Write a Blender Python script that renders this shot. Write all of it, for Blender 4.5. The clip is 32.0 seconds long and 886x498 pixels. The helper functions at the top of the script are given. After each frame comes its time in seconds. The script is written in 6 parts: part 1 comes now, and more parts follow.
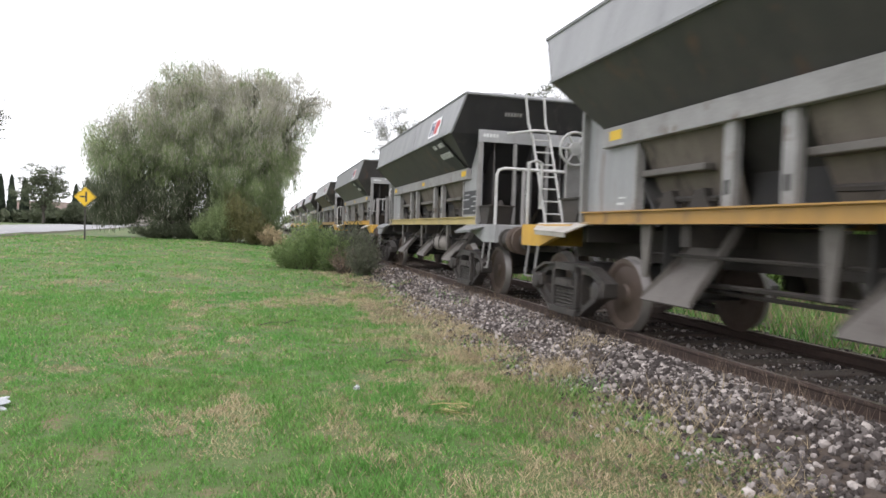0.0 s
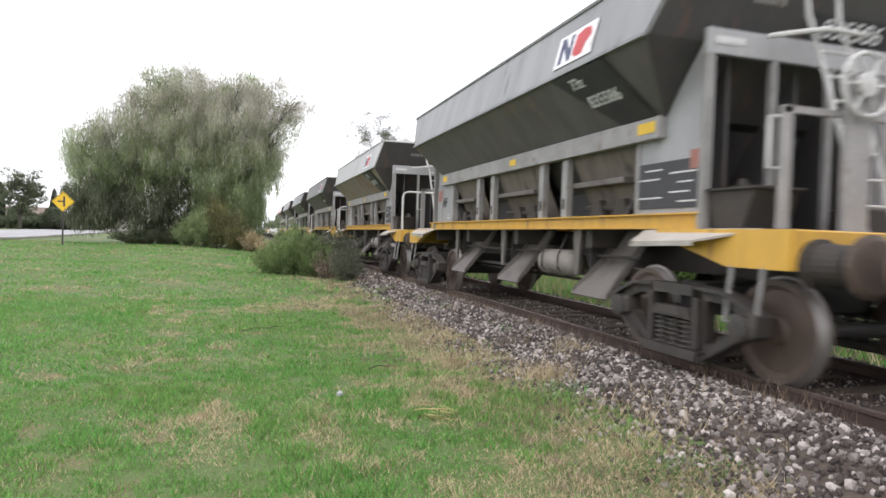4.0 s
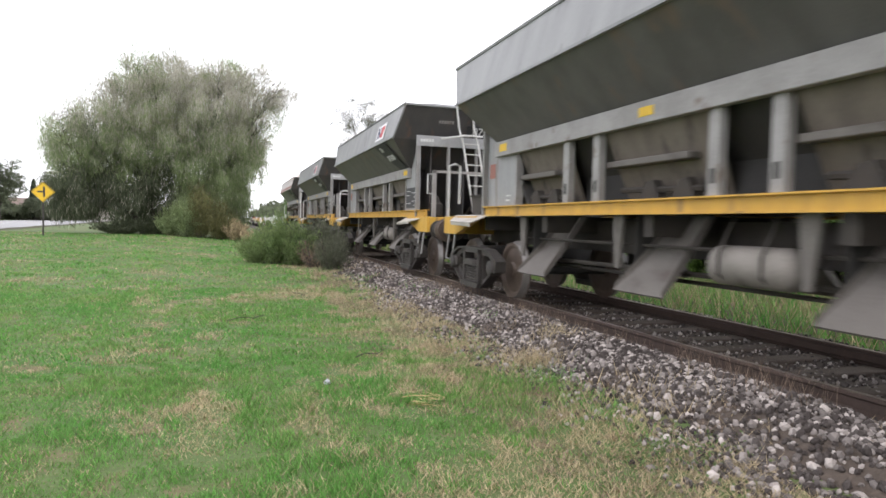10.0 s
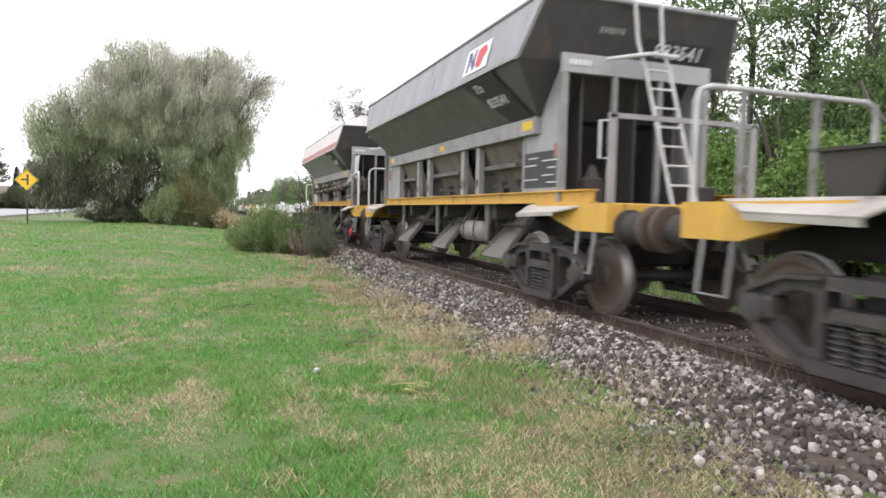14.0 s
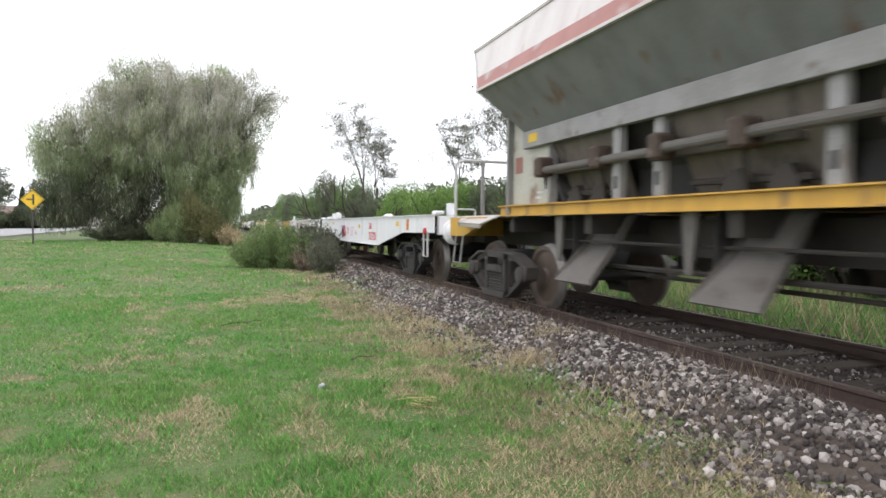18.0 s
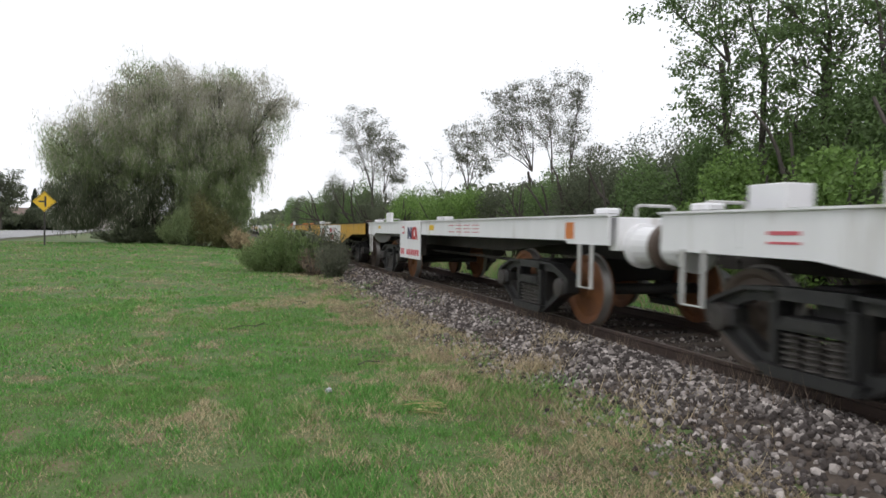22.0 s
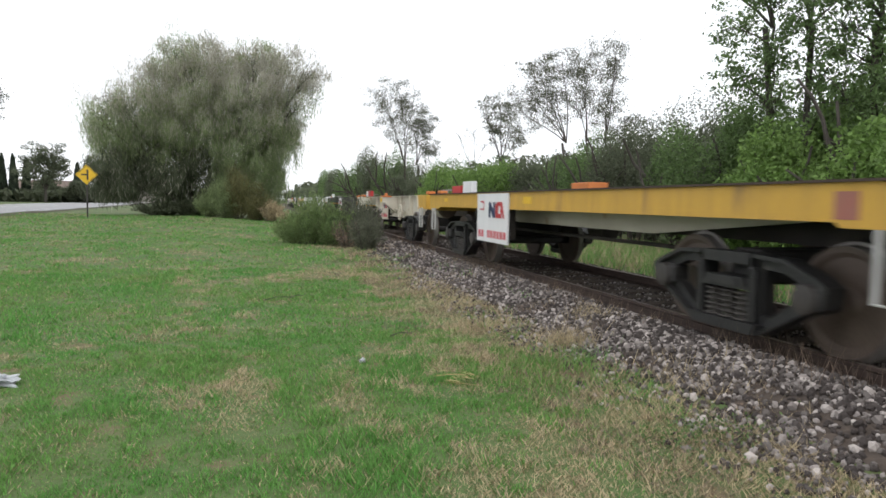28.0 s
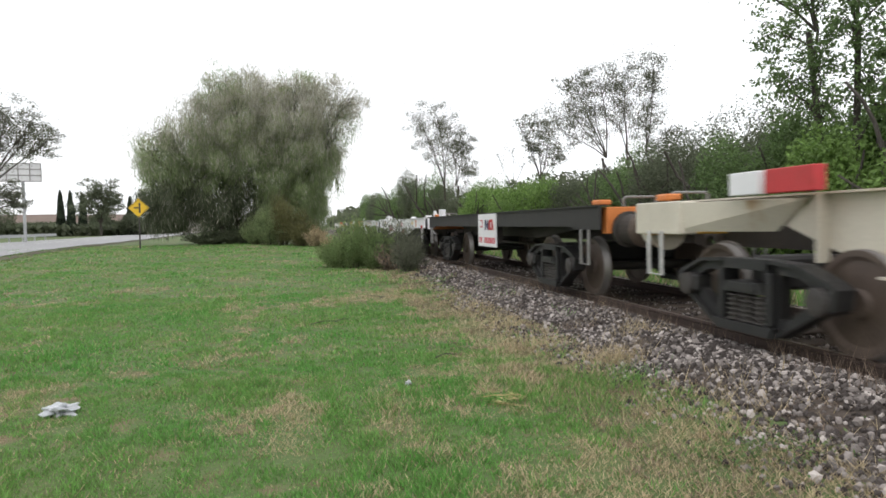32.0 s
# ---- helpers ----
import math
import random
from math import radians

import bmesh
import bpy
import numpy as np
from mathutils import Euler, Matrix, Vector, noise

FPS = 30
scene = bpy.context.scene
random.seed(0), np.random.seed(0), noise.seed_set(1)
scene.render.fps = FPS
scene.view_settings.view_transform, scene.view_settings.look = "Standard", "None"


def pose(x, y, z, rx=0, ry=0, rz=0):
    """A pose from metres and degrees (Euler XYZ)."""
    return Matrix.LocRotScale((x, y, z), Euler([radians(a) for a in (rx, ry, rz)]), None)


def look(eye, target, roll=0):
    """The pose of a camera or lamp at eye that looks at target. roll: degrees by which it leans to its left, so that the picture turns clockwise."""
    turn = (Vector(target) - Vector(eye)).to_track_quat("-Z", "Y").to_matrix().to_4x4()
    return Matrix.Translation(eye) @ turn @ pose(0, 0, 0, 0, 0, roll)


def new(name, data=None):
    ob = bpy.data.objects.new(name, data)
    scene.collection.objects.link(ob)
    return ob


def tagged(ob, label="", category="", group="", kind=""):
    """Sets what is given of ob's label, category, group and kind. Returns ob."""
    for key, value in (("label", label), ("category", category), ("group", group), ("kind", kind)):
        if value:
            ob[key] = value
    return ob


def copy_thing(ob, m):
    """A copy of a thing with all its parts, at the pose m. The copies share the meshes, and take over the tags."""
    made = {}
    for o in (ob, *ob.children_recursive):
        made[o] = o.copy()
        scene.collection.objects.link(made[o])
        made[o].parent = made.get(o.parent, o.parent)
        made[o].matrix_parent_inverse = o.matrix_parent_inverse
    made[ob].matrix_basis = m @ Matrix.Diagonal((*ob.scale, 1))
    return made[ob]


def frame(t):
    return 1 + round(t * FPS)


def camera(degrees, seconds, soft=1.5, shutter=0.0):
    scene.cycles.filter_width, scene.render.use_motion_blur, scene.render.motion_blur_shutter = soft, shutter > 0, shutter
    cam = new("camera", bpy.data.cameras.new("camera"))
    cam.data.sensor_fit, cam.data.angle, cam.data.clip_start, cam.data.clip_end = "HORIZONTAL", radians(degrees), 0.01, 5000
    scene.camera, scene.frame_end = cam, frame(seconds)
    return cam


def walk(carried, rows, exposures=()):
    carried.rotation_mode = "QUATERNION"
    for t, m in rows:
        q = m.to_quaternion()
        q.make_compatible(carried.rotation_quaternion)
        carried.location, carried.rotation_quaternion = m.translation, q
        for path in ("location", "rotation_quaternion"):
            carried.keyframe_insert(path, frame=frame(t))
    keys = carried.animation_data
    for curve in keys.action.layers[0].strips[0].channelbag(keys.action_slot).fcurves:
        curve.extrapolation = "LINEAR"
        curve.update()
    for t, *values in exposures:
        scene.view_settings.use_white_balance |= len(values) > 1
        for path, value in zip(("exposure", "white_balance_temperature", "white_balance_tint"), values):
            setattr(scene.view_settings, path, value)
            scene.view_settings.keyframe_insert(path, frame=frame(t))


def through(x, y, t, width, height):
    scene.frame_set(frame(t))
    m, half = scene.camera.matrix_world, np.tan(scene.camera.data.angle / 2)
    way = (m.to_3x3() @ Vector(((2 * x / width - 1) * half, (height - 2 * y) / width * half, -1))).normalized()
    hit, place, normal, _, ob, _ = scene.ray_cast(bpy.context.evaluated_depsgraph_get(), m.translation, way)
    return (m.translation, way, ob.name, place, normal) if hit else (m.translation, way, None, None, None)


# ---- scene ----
# Camera: a hand-held camera that stays on one spot and only turns a little.
EYE_Z = 1.55
cam = camera(69.0, 32.0, soft=1.6, shutter=0.5)
TURNS = (
    (0, -15.57, -1.63, 1.92),
    (0.5, -15.63, -1.52, 1.92),
    (1, -16.04, -1.48, 1.91),
    (1.5, -16.41, -1.30, 1.77),
    (2, -16.58, -1.46, 1.75),
    (2.5, -16.64, -1.48, 1.82),
    (3, -16.71, -1.23, 1.95),
    (3.5, -16.84, -1.04, 1.98),
    (5.5, -18.47, -1.74, 0.87),
    (6, -19.17, -1.66, 0.39),
    (6.5, -19.28, -2.09, 0.17),
    (7, -19.05, -2.43, 0.05),
    (7.5, -19.17, -3.19, 0.20),
    (8, -19.05, -3.52, 0.40),
    (8.5, -18.57, -2.69, 0.77),
    (9, -18.09, -2.08, 1.10),
    (9.5, -18.15, -2.03, 1.30),
    (10, -18.31, -2.23, 1.36),
    (10.5, -18.72, -2.33, 1.11),
    (11, -18.86, -2.67, 0.80),
    (11.5, -19.09, -3.31, 0.58),
    (12, -19.21, -3.68, 0.66),
    (12.5, -19.29, -3.85, 0.73),
    (13, -19.40, -3.95, 0.93),
    (13.5, -19.46, -3.36, 1.01),
    (14, -19.32, -3.27, 1.31),
    (14.5, -19.15, -2.67, 1.27),
    (16.5, -19.22, -2.45, 0.99),
    (17, -19.27, -2.43, 0.68),
    (17.5, -19.14, -2.27, 0.49),
    (18, -18.94, -2.09, 0.45),
    (18.5, -18.76, -1.99, 0.72),
    (19, -18.59, -1.85, 0.90),
    (19.5, -18.44, -1.27, 1.03),
    (20, -18.24, -1.06, 1.21),
    (20.5, -18.18, -0.93, 1.22),
    (21, -18.26, -1.26, 1.13),
    (21.5, -18.21, -1.35, 1.00),
    (22, -18.21, -1.60, 0.99),
    (22.5, -18.19, -1.96, 0.80),
    (23, -18.44, -2.00, 0.45),
    (23.5, -18.43, -2.05, 0.53),
    (24, -18.43, -2.14, 0.70),
    (24.5, -18.33, -2.49, 0.87),
    (25, -18.15, -2.94, 1.09),
    (25.5, -17.69, -3.28, 0.85),
    (27.5, -15.63, -4.17, 0.93),
    (28, -15.37, -4.08, 1.01),
    (28.5, -15.04, -3.22, 0.35),
    (29, -14.38, -3.06, 0.09),
    (29.5, -14.56, -3.37, -0.35),
    (30, -13.97, -2.51, -0.99),
    (30.5, -13.32, -2.13, -1.31),
    (31, -12.51, -2.77, -1.11),
    (31.5, -12.06, -2.38, -1.38),
    (32, -11.63, -2.27, -1.06),
)


def carried_pose(yaw, pitch, roll):
    y, p = radians(yaw), radians(pitch)
    ahead = Vector((-math.sin(y) * math.cos(p), math.cos(y) * math.cos(p), math.sin(p)))
    return look(Vector((0, 0, EYE_Z)), Vector((0, 0, EYE_Z)) + ahead, roll)


EXPOSURES = ((0, 0.5, 6500, 14), (3, 0.54, 6500, 14), (6, 0.6, 6500, 14), (9, 0.55, 6500, 14), (12, 0.57, 6500, 15), (14, 0.72, 6500, 15), (17, 0.82, 6450, 13), (18, 0.46, 6450, 12), (19, 0.42, 6500, 11), (20, -0.16, 6500, 11), (23, -0.22, 6500, 11), (25, -0.28, 6500, 11), (28, 0.02, 6500, 10), (30, 0.06, 6600, 10), (32, 0.06, 6600, 10))
walk(cam, [(t, carried_pose(yaw, pitch, roll)) for t, yaw, pitch, roll in TURNS], EXPOSURES)

# World: bright overcast sky and a wide soft sun.
world = bpy.data.worlds.new("world")
scene.world = world
world.use_nodes = True
wn = world.node_tree
sky = wn.nodes.new("ShaderNodeTexSky")
sky.sky_type, sky.sun_disc = "NISHITA", False
sky.sun_elevation, sky.sun_rotation = radians(50), radians(200)
sky.air_density, sky.dust_density, sky.ozone_density = 1.0, 6.0, 1.0
mixer = wn.nodes.new("ShaderNodeMixRGB")
mixer.inputs[0].default_value = 0.86
mixer.inputs[2].default_value = (14.0, 14.3, 14.8, 1)
wn.links.new(sky.outputs[0], mixer.inputs[1])
wn.links.new(mixer.outputs[0], wn.nodes["Background"].inputs[0])
wn.nodes["Background"].inputs[1].default_value = 0.1
sun = new("sun", bpy.data.lights.new("sun", "SUN"))
sun.data.energy, sun.data.angle, sun.data.color = 0.5, radians(25), (1.0, 0.97, 0.93)
sun.matrix_world = look((0, 0, 30), (10, 22, 0))

# ---------------------------------------------------------------- materials


def material(name, color, color2=None, scale=6.0, rough=0.75, metal=0.0, bump=0.0, bump_scale=40.0, fine=0.25, stain=None, stain_scale=1.5, stain_at=0.55, island=0.0, piece=0.0, streak=False, pale=None):
    """A procedural surface: two colours mixed by a broad noise, a fine grain over it, and an optional stain colour."""
    m = bpy.data.materials.new(name)
    m.use_nodes = True
    nt = m.node_tree
    n, l = nt.nodes, nt.links
    b = n["Principled BSDF"]
    tc = n.new("ShaderNodeTexCoord")
    mp = n.new("ShaderNodeMapping")
    l.new(tc.outputs["Object"], mp.inputs[0])
    if streak:
        mp.inputs["Scale"].default_value = (2.5, 2.5, 0.35)
    def noise_node(s, detail=4.0):
        q = n.new("ShaderNodeTexNoise")
        q.inputs["Scale"].default_value, q.inputs["Detail"].default_value = s, detail
        l.new(mp.outputs[0], q.inputs["Vector"])
        return q
    def mix(fac, a, c, mode="MIX"):
        q = n.new("ShaderNodeMixRGB")
        q.blend_type = mode
        for i, val in ((0, fac), (1, a), (2, c)):
            if isinstance(val, (tuple, float, int)):
                q.inputs[i].default_value = (*val, 1) if isinstance(val, tuple) else val
            else:
                l.new(val, q.inputs[i])
        return q.outputs[0]
    def ramp(val, lo, hi):
        q = n.new("ShaderNodeMapRange")
        q.inputs["From Min"].default_value, q.inputs["From Max"].default_value = lo, hi
        l.new(val, q.inputs[0])
        return q.outputs[0]
    def power(val):
        q = n.new("ShaderNodeMath")
        q.operation = "POWER"
        q.inputs[1].default_value = 3.2
        l.new(val, q.inputs[0])
        return q.outputs[0]
    broad = noise_node(scale)
    col = mix(ramp(broad.outputs[0], 0.35, 0.65), color, color2 or tuple(c * 0.8 for c in color))
    grain = noise_node(bump_scale, 3.0)
    shade = ramp(grain.outputs[0], 0.25, 0.75)
    col = mix(fine, col, mix(shade, tuple(c * 0.45 for c in color), tuple(min(1, c * 1.45) for c in color)))
    if stain:
        st = noise_node(stain_scale, 6.0)
        col = mix(ramp(st.outputs[0], stain_at, stain_at + 0.12), col, stain)
    if island:
        g = n.new("ShaderNodeNewGeometry")
        col = mix(island, col, mix(power(g.outputs["Random Per Island"]) if pale else g.outputs["Random Per Island"], tuple(c * 0.25 for c in color), pale or tuple(min(1, c * 1.9) for c in color)))
    if piece:
        g = n.new("ShaderNodeObjectInfo")
        col = mix(piece, col, mix(power(g.outputs["Random"]) if pale else g.outputs["Random"], tuple(c * 0.3 for c in color), pale or tuple(min(1, c * 1.7) for c in color)))
    l.new(col, b.inputs["Base Color"])
    b.inputs["Roughness"].default_value, b.inputs["Metallic"].default_value = rough, metal
    if bump:
        q = n.new("ShaderNodeBump")
        q.inputs["Strength"].default_value, q.inputs["Distance"].default_value = bump, 0.02
        l.new(grain.outputs[0], q.inputs["Height"])
        l.new(q.outputs[0], b.inputs["Normal"])
    return m


def leaf_material(name, color, color2, scale, island, through=0.35):
    """Leaves and blades: matt, with some light coming through from behind."""
    m = material(name, color, color2, scale, 0.7, 0, 0, 30, 0.05, island=island)
    nt = m.node_tree
    b = nt.nodes["Principled BSDF"]
    tr, mx = nt.nodes.new("ShaderNodeBsdfTranslucent"), nt.nodes.new("ShaderNodeMixShader")
    nt.links.new(b.inputs["Base Color"].links[0].from_socket, tr.inputs[0])
    mx.inputs[0].default_value = through
    nt.links.new(b.outputs[0], mx.inputs[1])
    nt.links.new(tr.outputs[0], mx.inputs[2])
    nt.links.new(mx.outputs[0], nt.nodes["Material Output"].inputs[0])
    return m


M = {}
M["leaf_olive"] = leaf_material("leaf_olive", (0.135, 0.145, 0.1), (0.11, 0.12, 0.08), 0.4, 0.4, 0.45)
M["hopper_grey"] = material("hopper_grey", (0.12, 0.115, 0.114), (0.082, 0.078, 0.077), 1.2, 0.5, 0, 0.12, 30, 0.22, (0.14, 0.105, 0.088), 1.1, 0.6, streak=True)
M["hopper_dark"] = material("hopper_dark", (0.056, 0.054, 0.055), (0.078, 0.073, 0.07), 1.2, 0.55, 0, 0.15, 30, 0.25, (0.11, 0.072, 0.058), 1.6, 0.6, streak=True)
M["hopper_brown"] = material("hopper_brown", (0.24, 0.21, 0.175), (0.17, 0.14, 0.11), 1.2, 0.65, 0, 0.15, 30, 0.25, (0.2, 0.115, 0.065), 1.4, 0.56, streak=True)
M["strip_pale"] = material("strip_pale", (0.46, 0.465, 0.465), (0.38, 0.385, 0.385), 1.0, 0.5, 0, 0.1, 30, 0.15, (0.22, 0.2, 0.18), 2.0, 0.64, streak=True)
M["strip_worn"] = material("strip_worn", (0.68, 0.64, 0.63), (0.58, 0.52, 0.51), 1.0, 0.55, 0, 0.1, 30, 0.15, (0.42, 0.25, 0.22), 1.6, 0.62, streak=True)
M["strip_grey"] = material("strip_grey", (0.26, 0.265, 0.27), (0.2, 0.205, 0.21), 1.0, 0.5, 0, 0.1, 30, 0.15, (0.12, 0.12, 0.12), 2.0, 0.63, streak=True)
M["sill_pale"] = material("sill_pale", (0.5, 0.4, 0.17), (0.42, 0.34, 0.16), 2.5, 0.55, 0, 0.1, 40, 0.15, (0.3, 0.25, 0.15), 2.5, 0.6)
M["sill_ochre"] = material("sill_ochre", (0.42, 0.24, 0.06), (0.34, 0.2, 0.06), 2.5, 0.5, 0, 0.1, 40, 0.15, (0.2, 0.12, 0.06), 1.6, 0.6, streak=True)
M["hopper_black"] = material("hopper_black", (0.022, 0.022, 0.024), (0.034, 0.033, 0.033), 1.2, 0.5, 0, 0.12, 30, 0.25, (0.06, 0.052, 0.05), 1.8, 0.62, streak=True)
M["side_pale"] = material("side_pale", (0.23, 0.235, 0.235), (0.17, 0.17, 0.168), 1.2, 0.5, 0, 0.12, 30, 0.2, (0.16, 0.09, 0.06), 1.3, 0.6, streak=True)
M["cream_grey"] = material("cream_grey", (0.5, 0.485, 0.42), (0.4, 0.385, 0.335), 1.5, 0.6, 0, 0.1, 30, 0.2, (0.24, 0.15, 0.1), 2.0, 0.6)
M["red_band"] = material("red_band", (0.42, 0.2, 0.18), (0.34, 0.15, 0.13), 2.0, 0.6, 0, 0, 40, 0.15, (0.5, 0.45, 0.44), 2.0, 0.56)
M["panel_grey"] = material("panel_grey", (0.32, 0.325, 0.33), (0.25, 0.25, 0.252), 1.2, 0.5, 0, 0.1, 30, 0.18, (0.17, 0.13, 0.105), 2.0, 0.6, streak=True)
M["post_grey"] = material("post_grey", (0.33, 0.32, 0.315), (0.24, 0.23, 0.225), 3, 0.55, 0, 0.1, 40, 0.2, (0.16, 0.12, 0.095), 4.0, 0.6)
M["yellow_paint"] = material("yellow_paint", (0.6, 0.35, 0.05), (0.5, 0.29, 0.05), 2.5, 0.5, 0, 0.1, 40, 0.15, (0.25, 0.15, 0.06), 1.6, 0.6, streak=True)
M["yellow_bright"] = material("yellow_bright", (0.75, 0.48, 0.02), (0.7, 0.43, 0.02), 6, 0.5, 0, 0, 40, 0.1)
M["white_paint"] = material("white_paint", (0.78, 0.78, 0.8), (0.72, 0.72, 0.74), 1.5, 0.45, 0, 0.06, 40, 0.07, (0.5, 0.48, 0.45), 1.3, 0.62, streak=True)
M["cream_paint"] = material("cream_paint", (0.6, 0.56, 0.47), (0.5, 0.46, 0.38), 1.5, 0.55, 0, 0.1, 40, 0.12, (0.34, 0.22, 0.12), 2.2, 0.62)
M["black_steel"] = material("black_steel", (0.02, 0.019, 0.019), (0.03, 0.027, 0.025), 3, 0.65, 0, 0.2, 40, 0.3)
M["under_steel"] = material("under_steel", (0.032, 0.028, 0.025), (0.052, 0.043, 0.036), 3, 0.75, 0, 0.3, 40, 0.3)
M["bogie_steel"] = material("bogie_steel", (0.034, 0.03, 0.028), (0.056, 0.048, 0.043), 4, 0.6, 0.0, 0.3, 50, 0.35, (0.1, 0.082, 0.07), 6, 0.6)
M["spring_steel"] = material("spring_steel", (0.075, 0.068, 0.062), (0.05, 0.045, 0.04), 6, 0.6, 0.1, 0.1, 50, 0.3)
M["wing_pale"] = material("wing_pale", (0.5, 0.47, 0.43), (0.36, 0.33, 0.3), 2.5, 0.55, 0, 0.1, 40, 0.2, (0.17, 0.14, 0.12), 3.0, 0.58)
M["tank_dusty"] = material("tank_dusty", (0.24, 0.22, 0.2), (0.17, 0.155, 0.14), 3, 0.7, 0, 0.1, 40, 0.2, (0.1, 0.085, 0.07), 3.0, 0.6)
M["gear_brown"] = material("gear_brown", (0.085, 0.055, 0.042), (0.055, 0.04, 0.032), 6, 0.75, 0, 0.3, 40, 0.35, (0.2, 0.16, 0.13), 7.0, 0.62)
M["bay_dusty"] = material("bay_dusty", (0.17, 0.145, 0.12), (0.105, 0.088, 0.073), 1.6, 0.75, 0, 0.15, 30, 0.25, (0.05, 0.042, 0.037), 2.2, 0.57, streak=True)
M["broom_leaf"] = leaf_material("broom_leaf", (0.18, 0.26, 0.1), (0.21, 0.235, 0.11), 1.5, 0.45, 0.45)
M["bogie_black"] = material("bogie_black", (0.016, 0.016, 0.017), (0.028, 0.027, 0.026), 4, 0.5, 0.1, 0.3, 50, 0.3, (0.06, 0.055, 0.05), 6, 0.62)
M["chute_grey"] = material("chute_grey", (0.145, 0.132, 0.12), (0.1, 0.09, 0.082), 2.5, 0.65, 0, 0.15, 40, 0.25, (0.07, 0.055, 0.047), 2.5, 0.58)
M["wheel_steel"] = material("wheel_steel", (0.085, 0.062, 0.05), (0.115, 0.084, 0.066), 5, 0.55, 0.2, 0.1, 40, 0.25)
M["wheel_rust"] = material("wheel_rust", (0.22, 0.09, 0.035), (0.15, 0.06, 0.03), 5, 0.7, 0.1, 0.1, 40, 0.25)
M["tread_steel"] = material("tread_steel", (0.24, 0.225, 0.215), (0.19, 0.175, 0.165), 8, 0.42, 0.6, 0, 40, 0.1)
M["pipe_grey"] = material("pipe_grey", (0.25, 0.245, 0.24), (0.19, 0.185, 0.18), 5, 0.5, 0, 0, 40, 0.15)
M["white_pipe"] = material("white_pipe", (0.56, 0.56, 0.55), (0.44, 0.44, 0.43), 5, 0.5, 0, 0, 40, 0.15)
M["red_paint"] = material("red_paint", (0.5, 0.03, 0.035), (0.42, 0.03, 0.03), 5, 0.5, 0, 0, 40, 0.1)
M["red_faded"] = material("red_faded", (0.33, 0.12, 0.09), (0.3, 0.14, 0.11), 5, 0.6, 0, 0, 40, 0.15)
M["orange_paint"] = material("orange_paint", (0.6, 0.19, 0.045), (0.5, 0.16, 0.04), 5, 0.55, 0, 0, 40, 0.12)
M["navy_paint"] = material("navy_paint", (0.02, 0.035, 0.1), (0.02, 0.03, 0.08), 5, 0.5, 0, 0, 40, 0.1)
M["black_paint"] = material("black_paint", (0.03, 0.03, 0.035), (0.04, 0.04, 0.045), 5, 0.55, 0, 0, 40, 0.1)
M["mark_white"] = material("mark_white", (0.62, 0.63, 0.63), (0.5, 0.5, 0.5), 8, 0.6, 0, 0, 40, 0.15)
M["mark_red"] = material("mark_red", (0.6, 0.12, 0.15), (0.5, 0.1, 0.12), 8, 0.6, 0, 0, 40, 0.15)
M["rail_steel"] = material("rail_steel", (0.06, 0.038, 0.03), (0.045, 0.03, 0.024), 6, 0.8, 0.0, 0.2, 50, 0.3)
M["rail_head"] = material("rail_head", (0.3, 0.25, 0.22), (0.22, 0.17, 0.15), 6, 0.4, 0.7, 0, 50, 0.2)
M["sleeper_wood"] = material("sleeper_wood", (0.11, 0.085, 0.068), (0.075, 0.06, 0.05), 4, 0.9, 0, 0.4, 60, 0.4)
M["ballast"] = material("ballast", (0.085, 0.066, 0.053), (0.05, 0.039, 0.032), 3, 0.95, 0, 0.8, 25, 0.5)
M["stone"] = material("stone", (0.15, 0.12, 0.11), (0.1, 0.08, 0.073), 18, 0.9, 0, 0.3, 60, 0.25, island=0.92, pale=(0.54, 0.49, 0.46))
M["stone_piece"] = material("stone_piece", (0.16, 0.13, 0.118), (0.1, 0.08, 0.073), 18, 0.9, 0, 0.3, 60, 0.25, piece=0.92, pale=(0.56, 0.51, 0.48))
M["ground"] = material("ground", (0.075, 0.13, 0.036), (0.13, 0.14, 0.056), 0.6, 0.95, 0, 0.6, 25, 0.45, (0.16, 0.125, 0.072), 2.4, 0.56)
M["grass"] = leaf_material("grass", (0.112, 0.305, 0.062), (0.245, 0.33, 0.1), 0.6, 0.55, 0.4)
M["dry_grass"] = material("dry_grass", (0.42, 0.345, 0.215), (0.3, 0.235, 0.14), 3, 0.85, 0, 0, 30, 0.1, island=0.5)
M["dead_stalk"] = material("dead_stalk", (0.2, 0.15, 0.112), (0.14, 0.102, 0.075), 3, 0.9, 0, 0, 30, 0.1, island=0.55)
M["straw_yellow"] = material("straw_yellow", (0.52, 0.39, 0.2), (0.42, 0.3, 0.15), 5, 0.8, 0, 0, 30, 0.1, island=0.3)
M["asphalt"] = material("asphalt", (0.33, 0.33, 0.335), (0.28, 0.28, 0.285), 0.6, 0.85, 0, 0.3, 60, 0.2)
M["verge"] = material("verge", (0.085, 0.075, 0.042), (0.06, 0.062, 0.03), 1.0, 0.95, 0, 0.5, 25, 0.4, (0.07, 0.09, 0.03), 0.8, 0.55)
M["bark"] = material("bark", (0.085, 0.074, 0.064), (0.058, 0.05, 0.043), 4, 0.9, 0, 0.5, 30, 0.3)
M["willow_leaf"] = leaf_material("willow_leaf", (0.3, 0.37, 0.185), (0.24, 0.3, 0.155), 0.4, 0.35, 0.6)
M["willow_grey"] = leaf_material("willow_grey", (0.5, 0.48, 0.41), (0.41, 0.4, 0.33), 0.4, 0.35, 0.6)
